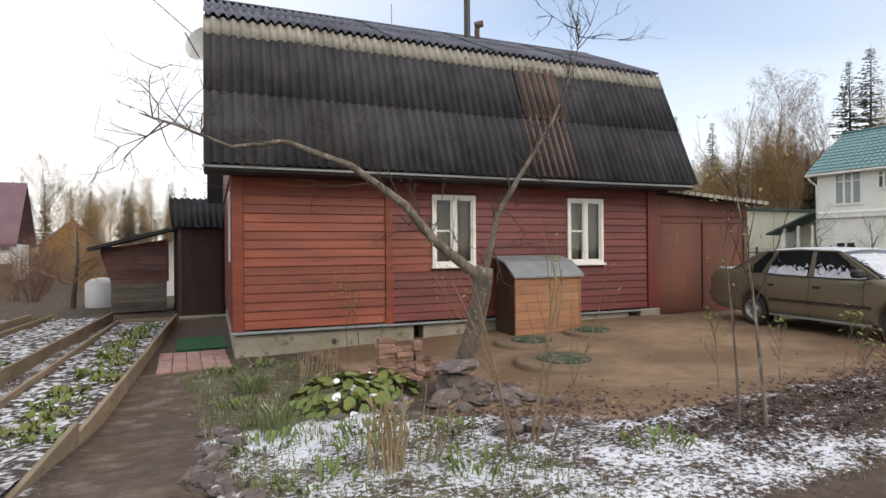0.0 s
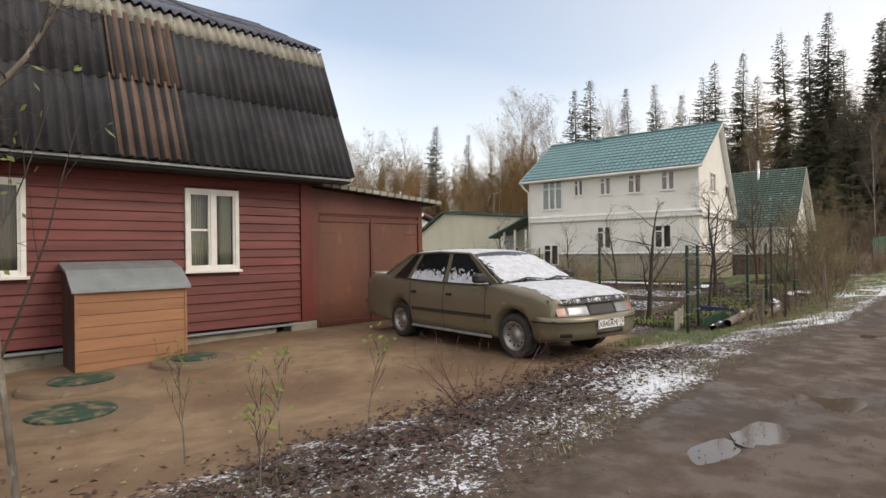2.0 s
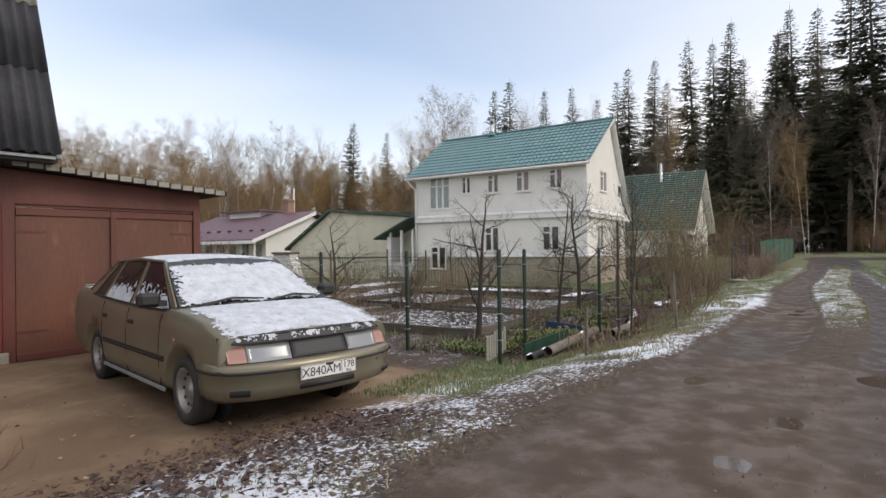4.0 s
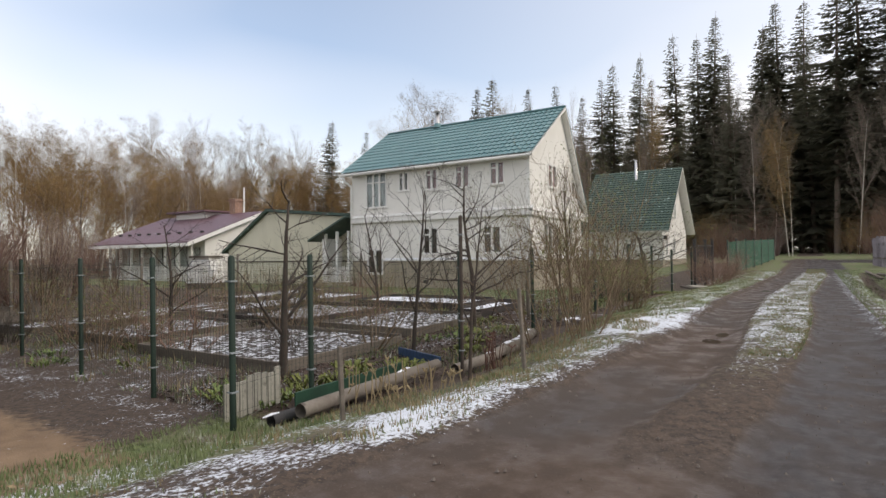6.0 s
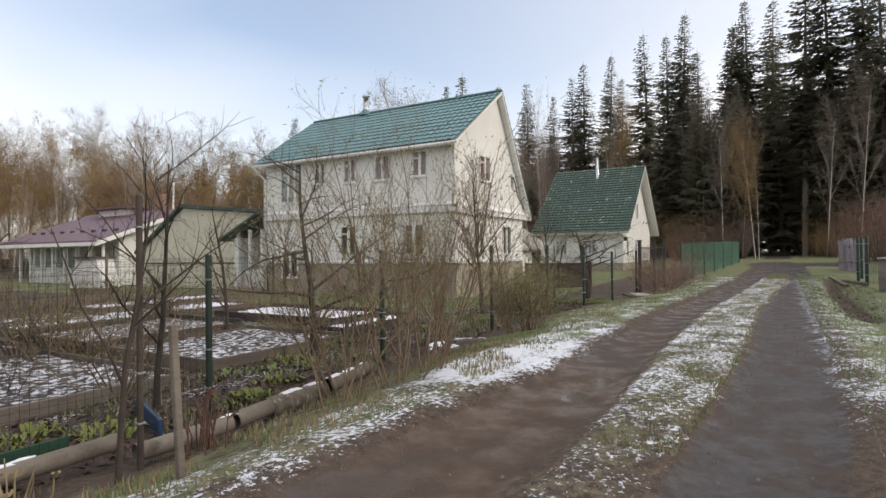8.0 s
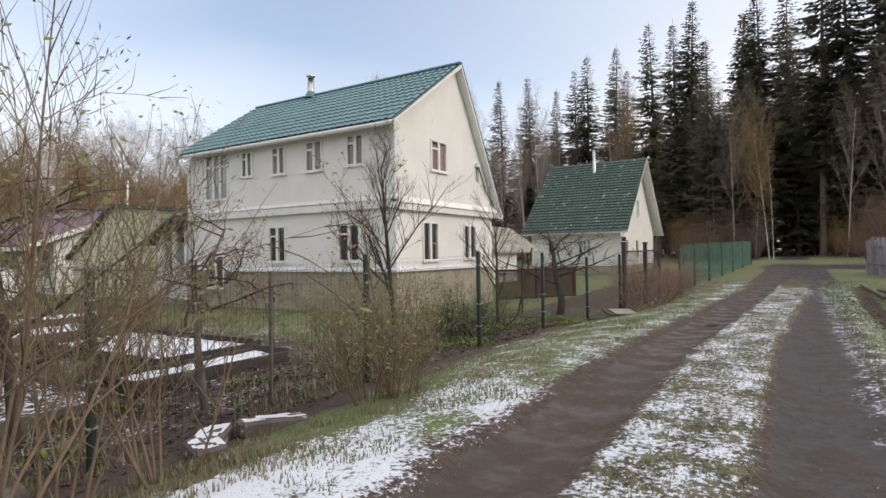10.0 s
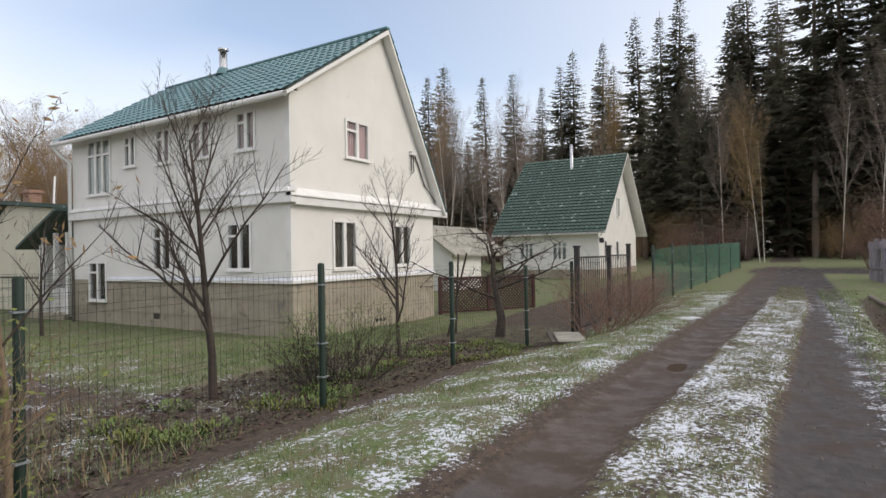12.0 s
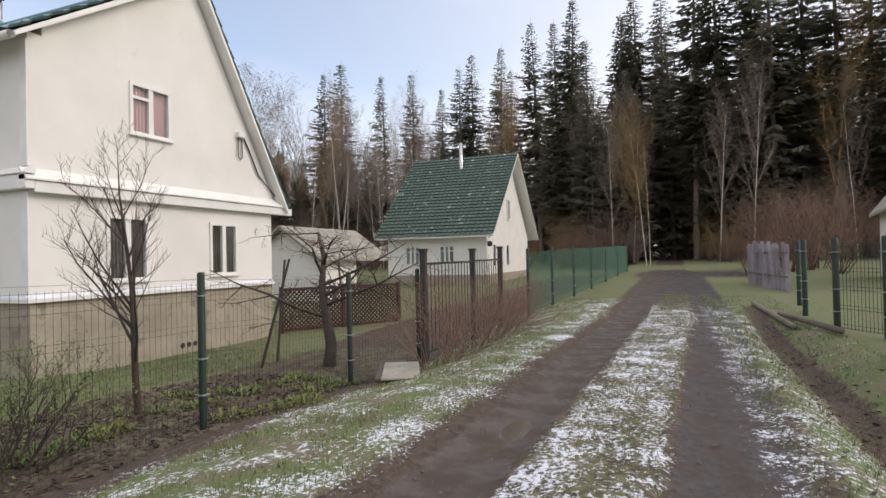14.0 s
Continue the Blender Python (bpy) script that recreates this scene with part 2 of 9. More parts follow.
M["hatch_green"] = mat("green manhole lid", (0.028, 0.066, 0.042), (0.020, 0.046, 0.030), 3.0, 0.7, 0.3, 60, c3=(0.17, 0.125, 0.08), spots=0.10)
M["board_green"] = mat("dark green bed edging", (0.018, 0.062, 0.036), (0.012, 0.040, 0.025), 5.0, 0.6, 0.2, 50)
M["board_blue"] = mat("faded blue board", (0.028, 0.062, 0.135), (0.020, 0.045, 0.100), 5.0, 0.55, 0.2, 50)
M["roof_felt"] = mat("black roofing felt", (0.028, 0.027, 0.028), (0.045, 0.043, 0.043), 3.0, 0.8, 0.4, 60)
M["orange_wall"] = mat("orange stained boards", (0.48, 0.205, 0.045), (0.38, 0.15, 0.035), 1.0, 0.6, 0.2, 20, stretch=(1, 1, 4))
M["curtain"] = mat("pale curtain cloth", (0.62, 0.64, 0.62), (0.48, 0.50, 0.49), 3.0, 0.9, 0.2, 30, stretch=(6, 6, 0.4))
M["curtain_pink"] = mat("dusky pink curtain", (0.58, 0.37, 0.37), (0.46, 0.28, 0.29), 3.0, 0.9, 0.2, 30, stretch=(6, 6, 0.4))
M["curtain_brown"] = mat("brown grey curtain", (0.135, 0.115, 0.095), (0.085, 0.072, 0.062), 3.0, 0.9, 0.2, 30, stretch=(6, 6, 0.4))
M["curtain_dim"] = mat("dim greenish curtain", (0.21, 0.215, 0.15), (0.12, 0.125, 0.09), 3.0, 0.9, 0.2, 30, stretch=(6, 6, 0.4))
M["room"] = mat("dim room behind", (0.06, 0.055, 0.05), (0.04, 0.038, 0.035), 1.0, 0.9, 0.0)
M["glass"] = glass("window glass", (0.75, 0.80, 0.80))
M["barrel"] = mat("white plastic tank", (0.72, 0.73, 0.71), (0.62, 0.63, 0.61), 3.0, 0.5, 0.1, 40)
M["soil"] = mat("dark garden soil", (0.050, 0.038, 0.031), (0.030, 0.023, 0.019), 5.0, 0.95, 0.8, 40, c3=(0.085, 0.060, 0.045), bump_dist=0.03)


# ---- building blocks ----
def link(name, me, material, parent, label="", kind=""):
    if material is not None and not me.materials:
        me.materials.append(material)
    ob = new(name, me)
    ob.parent = parent
    return tagged(ob, label, "", "", kind)


def part(name, bm, material, parent, label="", kind="", smooth=False):
    me = bpy.data.meshes.new(name)
    bm.normal_update()
    bm.to_mesh(me)
    bm.free()
    if smooth:
        me.polygons.foreach_set("use_smooth", [True] * len(me.polygons))
    return link(name, me, material, parent, label, kind)


def raw(name, verts, faces, material, parent, label="", kind="", smooth=False):
    me = bpy.data.meshes.new(name)
    me.from_pydata(verts, [], faces)
    me.update()
    if smooth:
        me.polygons.foreach_set("use_smooth", [True] * len(me.polygons))
    return link(name, me, material, parent, label, kind)


def thing(name, m, label, category, group="", kind=""):
    e = new(name)
    e.empty_display_size = 0.2
    e.matrix_world = m
    return tagged(e, label, category, group, kind)


def box(bm, x0, x1, y0, y1, z0, z1, bevel=0.0, m=None):
    vs = [bm.verts.new((x, y, z)) for x in (x0, x1) for y in (y0, y1) for z in (z0, z1)]
    fs = [bm.faces.new([vs[i] for i in f]) for f in ((0, 1, 3, 2), (4, 6, 7, 5), (0, 4, 5, 1), (2, 3, 7, 6), (0, 2, 6, 4), (1, 5, 7, 3))]
    if bevel:
        es = {e for f in fs for e in f.edges}
        r = bmesh.ops.bevel(bm, geom=list(es), offset=bevel, segments=1, affect="EDGES")
        vs = list({v for f in r["faces"] for v in f.verts} | {v for v in vs if v.is_valid})
    if m is not None:
        for v in vs:
            v.co = m @ v.co
    return vs


def boxes(*specs, bevel=0.0):
    bm = bmesh.new()
    for s in specs:
        box(bm, *s, bevel=bevel)
    return bm


def prism(bm, poly, axis, a, b):
    """Extrudes a polygon of (p, q) between a and b along an axis: 'x' gives (a, p, q), 'y' gives (p, a, q), 'z' gives (p, q, a)."""
    put = {"x": lambda p, q, s: (s, p, q), "y": lambda p, q, s: (p, s, q), "z": lambda p, q, s: (p, q, s)}[axis]
    lo = [bm.verts.new(put(p, q, a)) for p, q in poly]
    hi = [bm.verts.new(put(p, q, b)) for p, q in poly]
    bm.faces.new(lo[::-1])
    bm.faces.new(hi)
    for i in range(len(poly)):
        j = (i + 1) % len(poly)
        bm.faces.new((lo[i], lo[j], hi[j], hi[i]))
    bmesh.ops.recalc_face_normals(bm, faces=bm.faces[:])


def tube(verts, faces, pts, radii, sides=6):
    """Adds a tapered tube along pts to plain lists."""
    base = len(verts)
    n = len(pts)
    for i, p in enumerate(pts):
        d = (pts[min(i + 1, n - 1)] - pts[max(i - 1, 0)])
        d = d.normalized() if d.length > 1e-6 else Vector((0, 0, 1))
        a = d.orthogonal().normalized()
        b = d.cross(a)
        for k in range(sides):
            w = 2 * math.pi * k / sides
            verts.append(p + (a * math.cos(w) + b * math.sin(w)) * radii[i])
    for i in range(n - 1):
        for k in range(sides):
            q, r = base + i * sides + k, base + i * sides + (k + 1) % sides
            faces.append((q, r, r + sides, q + sides))
    faces.append(tuple(base + (n - 1) * sides + k for k in range(sides)))


def ramp(tab, x):
    if x <= tab[0][0]:
        return tab[0][1]
    for (a, b), (c, d) in zip(tab, tab[1:]):
        if x <= c:
            return b + (d - b) * (x - a) / (c - a)
    return tab[-1][1]


def smooth01(x):
    x = min(1.0, max(0.0, x))
    return x * x * (3 - 2 * x)


# ---- the lie of the land ----
ROAD_Z = [(-20, 0.05), (2, 0.12), (9, 0.2), (16, 0.36), (20, 0.42), (28, 0.38), (45, 0.5), (60, 0.7), (140, 1.2)]
YARD_Z = [(-10, -0.3), (3, -0.27), (9, -0.02), (11.2, 0.022), (13.4, 0.022), (14.4, 0.0), (18, 0.02), (25, 0.15), (28.5, 0.14), (31, 0.03), (34, 0.0), (40, 0.15), (60, 0.4), (140, 1.0)]
EDGE_A = [(3, 2.2), (9, 1.8), (17, 0.5), (21, 0.8), (25, 0.8), (31, 0.6), (40, 0.8)]
EDGE_B = [(3, 7.0), (9, 4.2), (17, 2.4), (21, 3.0), (25, 3.2), (31, 2.6), (40, 3.0)]
ROAD_L = [(4, 1.55), (6.8, 1.4), (10.4, 1.25), (12.5, 0.95), (16.3, 0.5), (19, 0.3), (22, 0.2), (26, 0.25), (30, 0.05), (36, -0.25), (60, -0.4)]


def ground(x, y):
    a, b = ramp(EDGE_A, x), ramp(EDGE_B, x)
    s = smooth01((y - a) / (b - a))
    z = ramp(ROAD_Z, x) * (1 - s) + ramp(YARD_Z, x) * s
    # the ditch on the far side of the road
    if 24 < x < 60:
        z -= 0.28 * math.exp(-((y + 2.75) / 0.35) ** 2) * smooth01((x - 24) / 4) * smooth01((38 - x) / 4)
    return z


# ---- ground: one sheet out to the horizon ----
def axis_steps(lo, hi, fine, reach):
    mid = np.arange(lo, hi + 1e-6, fine)
    out, d, v = [], fine, hi
    while v < reach:
        d *= 1.22
        v += d
        out.append(v)
    neg, d, v = [], fine, lo
    while v > -reach:
        d *= 1.22
        v -= d
        neg.append(v)
    return np.array(neg[::-1] + list(mid) + out)


def sm(v):
    v = np.clip(v, 0, 1)
    return v * v * (3 - 2 * v)


def band(v, a, b, soft):
    """1 between a and b, fading over soft on both sides."""
    return sm((v - a) / soft + 0.5) * sm((b - v) / soft + 0.5)


def tab(t, x):
    return np.interp(x, [p for p, _ in t], [q for _, q in t])


# hollows with water: place, half length and breadth, turn
PUDDLES = [(8.85, 0.85, 0.36, 0.14, -6), (9.4, 0.68, 0.30, 0.16, 10), (10.38, 0.32, 0.34, 0.14, -10), (10.4, 0.60, 0.16, 0.10, 0), (11.95, -0.08, 0.16, 0.11, 0), (10.95, -0.12, 0.20, 0.11, 0), (13.74, 0.40, 0.22, 0.11, 0), (12.85, -0.30, 0.20, 0.12, 0),
           (15.2, -0.92, 0.3, 0.12, 0), (14.35, -0.88, 0.24, 0.12, 0), (19.1, -0.18, 0.22, 0.12, 10), (19.65, -0.23, 0.25, 0.10, 0), (28.7, -0.2, 0.34, 0.12, 0)]


def build_ground():
    xs, ys = axis_steps(-2.0, 38.0, 0.11, 900), axis_steps(-4.2, 10.0, 0.11, 900)
    X, Y = np.meshgrid(xs, ys, indexing="ij")
    Z = np.vectorize(ground)(X, Y)
    far = sm((np.hypot(X - 20, Y) - 60) / 60)
    edge = tab(ROAD_L, X)
    # covers
    inner = edge - 0.55 - 0.32 * sm((23 - X) / 6)  # the near wheel track is wider at first
    track = band(Y, inner, edge, 0.22) + band(Y, edge - 2.15, edge - 1.45, 0.22)
    wide = sm((16.5 - X) / 3.0)  # the road is one bare width before the tracks part
    bare = band(Y, -3.2, edge + 0.03, 0.3)
    track = np.clip(np.maximum(track, bare * wide), 0, 1)
    beyond = sm((X - 52) / 4)
    track = np.maximum(track * (1 - beyond), band(X, 39, 56, 5) * band(Y, edge - 2.2, edge, 0.5))
    track = np.maximum(track, 0.8 * band(X, 50, 56, 3) * band(Y, -4.6, 0.4, 0.8))
    sand_lo = tab([(3.8, 4.9), (4.4, 4.1), (5.4, 3.0), (7.5, 3.05), (9, 2.8), (11, 2.4), (13, 2.2), (14.2, 2.6)], X)
    sand = sm((Y - sand_lo) / 0.5 + 0.5) * sm((9.4 - Y) / 0.4) * sm((X - 4.1) / 0.6) * sm((14.4 - X) / 0.9)
    sand *= 1 - 0.9 * sm(1.3 - np.hypot((X - 4.4) / 1.1, (Y - 5.8) / 1.2))
    path = band(X, 1.35 + 0.06 * (Y - 4), 2.55 + 0.05 * (Y - 4), 0.4) * band(Y, 1.2, 9.0, 1.0)
    sand = np.maximum(sand, 0.45 * path)
    track = np.maximum(track, 0.52 * path)
    middle = band(Y, edge - 1.45, inner, 0.22) * sm((X - 13.0) / 7) * sm((45 - X) / 9)
    # the lawn round the pale house and the verges
    lawn = sm((X - 25) / 1.0) * band(Y, 4.9, 40, 0.6) + sm((X - 20.5) / 1.5) * band(Y, edge + 0.25, 1.95, 0.35) + sm((X - 17) / 3) * sm((-1.9 - Y) / 0.5)
    lawn += 0.55 * band(X, 14.0, 21, 2) * band(Y, edge + 0.1, 1.9, 0.6) + 0.50 * middle + 0.8 * band(X, 12.5, 15.2, 1.0) * band(Y, 1.8, 3.2, 0.6)
    lawn += 0.42 * band(X, 23.5, 34, 1) * band(Y, 2.3, 4.9, 0.4)
    lawn += 0.42 * band(X, 2.3, 4.2, 0.5) * band(Y, 2.0, 8.6, 0.8) + 0.8 * sm((-3.3 - Y) / 1.5) * sm((20 - X) / 3) + 0.35 * sm((Y - 11) / 3) * sm((22 - X) / 3)
    lawn *= 1 - band(Y, -2.95, -2.62, 0.25) * band(X, 26, 38, 2)
    lawn += 0.7 * band(X, 57, 65, 2) * band(Y, -7, 5, 2)
    lawn = np.clip(lawn + far * 0.3, 0, 1)
    # fresh snow where the frost has held
    snow = (0.74 * band(X, 2.4, 6.2, 1.0) + 0.60 * band(X, 6.2, 10.5, 1.0)) * band(Y, edge + 0.05, sand_lo + 0.1, 0.5)
    snow += 0.30 * band(X, 2.3, 4.4, 0.5) * band(Y, 4.0, 7.6, 0.8)
    snow += 0.62 * band(X, 10, 15.5, 1.5) * band(Y, edge + 0.1, 2.7, 0.7)
    snow += 0.66 * band(X, 14.5, 21, 2) * band(Y, edge + 0.02, 1.35, 0.5)
    snow += 0.66 * band(X, 19.2, 23.0, 1.4) * band(Y, edge + 0.05, 1.25, 0.5) + 0.14 * band(X, 24, 44, 2) * band(Y, edge + 0.0, edge + 0.55, 0.4)
    snow += 0.57 * band(X, 22.5, 40, 2) * band(Y, edge + 0.1, 2.3, 0.5)
    snow += 0.69 * middle + 0.62 * sm((X - 17) / 3) * band(Y, -2.7, -1.75, 0.4) * sm((42 - X) / 5)
    snow += 0.50 * band(X, 14, 27, 1.5) * band(Y, 2.9, 9.5, 0.8) + 0.62 * band(X, -4, 1.4, 0.3) * band(Y, 2.0, 15, 1)
    snow += 0.45 * band(X, 26, 36, 1) * band(Y, -3.6, -2.9, 0.4) + 0.25 * sand * band(Y, 1.8, 4.6, 1.2) + 0.30 * track * wide * band(X, 11, 18, 2) * band(Y, -2.2, -0.6, 0.6)
    snow += 0.42 * band(X, 57, 62, 2) * band(Y, -6, 3, 2)
    snow = np.clip(snow, 0, 1)
    # relief: ruts, clods
    near = 1 - sm((np.hypot(X - 18, Y - 2) - 26) / 16)
    rough = np.array([[noise.noise((float(x) * 1.7, float(y) * 1.7, 0.0)) * 0.55 + noise.noise((float(x) * 6.1, float(y) * 6.1, 3.0)) * 0.45 for y in ys] for x in xs])
    soil = np.clip(1 - track - sand - 0.5 * lawn, 0, 1)
    Z += rough * near * (0.016 - 0.012 * track + 0.02 * soil + 0.012 * lawn) - 0.045 * track * (1 - wide) - 0.01 * track
    for px, py, pa, pb, pr in PUDDLES:
        c_, s_ = math.cos(radians(pr)), math.sin(radians(pr))
        u, v = (X - px) * c_ + (Y - py) * s_, -(X - px) * s_ + (Y - py) * c_
        Z -= 0.034 * np.exp(-((u / pa) ** 2 + (v / pb) ** 2) ** 1.5)
    nx, ny = len(xs), len(ys)
    co = np.stack([X, Y, Z], -1).reshape(-1, 3)
    idx = np.arange(nx * ny).reshape(nx, ny)
    quads = np.stack([idx[:-1, :-1], idx[1:, :-1], idx[1:, 1:], idx[:-1, 1:]], -1).reshape(-1, 4)
    me = bpy.data.meshes.new("ground")
    me.vertices.add(len(co))
    me.vertices.foreach_set("co", co.ravel())
    me.loops.add(quads.size)
    me.loops.foreach_set("vertex_index", quads.ravel().astype(np.int32))
    me.polygons.add(len(quads))
    me.polygons.foreach_set("loop_start", np.arange(0, quads.size, 4, dtype=np.int32))
    me.polygons.foreach_set("use_smooth", np.ones(len(quads), dtype=bool))
    me.update(calc_edges=True)
    at = me.color_attributes.new("cover", "FLOAT_COLOR", "POINT")
    at.data.foreach_set("color", np.stack([sand, snow, lawn, track], -1).reshape(-1).astype(np.float32))
    return me


def ground_material():
    m = bpy.data.materials.new("earth grass and thin snow")
    m.use_nodes = True
    n, l = m.node_tree.nodes, m.node_tree.links
    p = n["Principled BSDF"]
    at = n.new("ShaderNodeAttribute")
    at.attribute_name = "cover"
    sep = n.new("ShaderNodeSeparateColor")
    l.new(at.outputs["Color"], sep.inputs[0])
    pos = n.new("ShaderNodeNewGeometry").outputs["Position"]

    def noise_tex(scale, detail=5.0, rough=0.55):
        t = n.new("ShaderNodeTexNoise")
        t.inputs["Scale"].default_value, t.inputs["Detail"].default_value, t.inputs["Roughness"].default_value = scale, detail, rough
        l.new(pos, t.inputs["Vector"])
        return t.outputs[0]

    def span(v, a, b, lo=0.0, hi=1.0):
        r = n.new("ShaderNodeMapRange")
        for k, q in zip(("From Min", "From Max", "To Min", "To Max"), (a, b, lo, hi)):
            r.inputs[k].default_value = q
        l.new(v, r.inputs["Value"])
        return r.outputs[0]

    def mixc(f, a, b):
        x = n.new("ShaderNodeMix")
        x.data_type = "RGBA"
        l.new(f, x.inputs["Factor"])
        for k, q in (("A", a), ("B", b)):
            if isinstance(q, tuple):
                x.inputs[k].default_value = (*q, 1)
            else:
                l.new(q, x.inputs[k])
        return x.outputs["Result"]

    def op(kind, a, b):
        x = n.new("ShaderNodeMath")
        x.operation = kind
        for i, q in enumerate((a, b)):
            if isinstance(q, float):
                x.inputs[i].default_value = q
            else:
                l.new(q, x.inputs[i])
        return x.outputs[0]

    big, mid, fine, grit = noise_tex(0.55), noise_tex(3.5), noise_tex(16.0, 6.0, 0.65), noise_tex(75.0, 3.0)
    soil = mixc(span(fine, 0.38, 0.62), (0.040, 0.030, 0.025), (0.095, 0.068, 0.050))
    soil = mixc(span(grit, 0.60, 0.68), soil, (0.17, 0.125, 0.085))
    sandc = mixc(span(mid, 0.35, 0.65), (0.190, 0.128, 0.079), (0.268, 0.187, 0.118))
    sandc = mixc(span(big, 0.42, 0.60), sandc, (0.145, 0.092, 0.056))
    sandc = mixc(span(grit, 0.66, 0.72), sandc, (0.24, 0.20, 0.155))
    green = mixc(span(fine, 0.36, 0.64), (0.080, 0.116, 0.038), (0.145, 0.180, 0.070))
    green = mixc(span(mid, 0.42, 0.62), green, (0.150, 0.132, 0.086))
    mud = mixc(span(mid, 0.36, 0.62), (0.060, 0.041, 0.030), (0.099, 0.068, 0.049))
    mud = mixc(span(big, 0.45, 0.62), mud, (0.062, 0.048, 0.040))
    xyz = n.new("ShaderNodeSeparateXYZ")
    l.new(pos, xyz.inputs[0])
    gravel = mixc(span(fine, 0.36, 0.64), (0.034, 0.029, 0.029), (0.064, 0.056, 0.054))
    # dark crushed stone fills the far wheel track, and the near one further on
    strip = op("MAXIMUM", op("MULTIPLY", span(xyz.outputs["X"], 10.0, 14.0), span(xyz.outputs["Y"], -0.55, -1.05)), span(xyz.outputs["X"], 19.0, 30.0, 0.0, 0.5))
    mud = mixc(op("MULTIPLY", strip, span(mid, 0.30, 0.52, 0.40, 1.0)), mud, gravel)
    mud = mixc(span(grit, 0.62, 0.72), mud, (0.125, 0.108, 0.096))

    def edge(v, amount=0.55):  # cover borders broken up by noise
        return span(op("ADD", v, op("MULTIPLY", op("SUBTRACT", op("ADD", op("MULTIPLY", fine, 0.5), op("MULTIPLY", mid, 0.5)), 0.5), amount * 2)), 0.35, 0.65)

    col = mixc(edge(sep.outputs["Blue"], 0.9), soil, green)
    col = mixc(edge(sep.outputs["Red"]), col, sandc)
    trk = edge(at.outputs["Alpha"])
    col = mixc(trk, col, mud)
    # snow lies in flecks between the blades and clods
    fleck = op("ADD", op("MULTIPLY", noise_tex(26.0, 5.0, 0.65), 0.50), op("ADD", op("MULTIPLY", noise_tex(2.6, 4.0), 0.30), op("MULTIPLY", noise_tex(80.0, 2.0), 0.20)))
    amt = span(sep.outputs["Green"], 0.0, 1.0, 0.70, 0.405)
    snow = span(op("SUBTRACT", fleck, amt), -0.005, 0.05)
    snow = op("MULTIPLY", snow, span(sep.outputs["Green"], 0.03, 0.14))
    col = mixc(snow, col, (0.69, 0.725, 0.79))
    l.new(col, p.inputs["Base Color"])
    wet = op("MULTIPLY", trk, span(mid, 0.42, 0.60))
    l.new(op("ADD", op("MULTIPLY", snow, -0.2), span(wet, 0.0, 1.0, 0.92, 0.42)), p.inputs["Roughness"])
    p.inputs["Specular IOR Level"].default_value = 0.35
    b = n.new("ShaderNodeBump")
    b.inputs["Distance"].default_value = 0.03
    l.new(span(trk, 0.0, 1.0, 0.7, 0.28), b.inputs["Strength"])
    l.new(op("ADD", op("ADD", op("MULTIPLY", fine, 0.7), op("MULTIPLY", grit, 0.35)), op("MULTIPLY", snow, 0.25)), b.inputs["Height"])
    l.new(b.outputs[0], p.inputs["Normal"])
    return m


ground_ob = link("ground", build_ground(), ground_material(), None)
tagged(ground_ob, "muddy sandy ground with grass and thin fresh snow", "ground", "", "structure")


# ---- the red timber house, in its own frame: u along the front, v into the house ----
RED = pose(3.26, 9.207, 0, 0, 0, -6.4)
red = thing("red_house", RED, "red timber house with a dark corrugated mansard roof", "house")
rnd = random.Random(7)


def wave(u, pitch=0.15, h=0.022):
    return h * math.cos(2 * math.pi * u / pitch)


def corrugated(length, width, thick=0.008, pitch=0.15, h=0.030, per=8):
    """A corrugated sheet: waves across x (width), y up the slope (length), z out."""
    n = int(round(width / pitch)) * per
    vs, fs = [], []
    rows = (0.0, length)
    for lay in (0, -thick):
        for y in rows:
            for i in range(n + 1):
                x = width * i / n
                vs.append((x, y, wave(x, pitch, h) + lay))
    k = n + 1
    for i in range(n):
        fs.append((i, i + 1, k + i + 1, k + i))
        fs.append((2 * k + i, 3 * k + i, 3 * k + i + 1, 2 * k + i + 1))
        fs.append((i, 2 * k + i, 2 * k + i + 1, i + 1))
        fs.append((k + i, k + i + 1, 3 * k + i + 1, 3 * k + i))
    me = bpy.data.meshes.new("sheet")
    me.from_pydata(vs, [], fs)
    me.update()
    me.polygons.foreach_set("use_smooth", [True] * len(me.polygons))
    return me


def slope_frame(v0, z0, v1, z1, u):
    """A frame on the front slope: x along u, y up the slope, z out of the roof."""
    y = Vector((0, v1 - v0, z1 - z0)).normalized()
    x = Vector((1, 0, 0))
    z = x.cross(y)
    return Matrix(((x.x, y.x, z.x, u), (x.y, y.y, z.y, v0), (x.z, y.z, z.z, z0), (0, 0, 0, 1)))


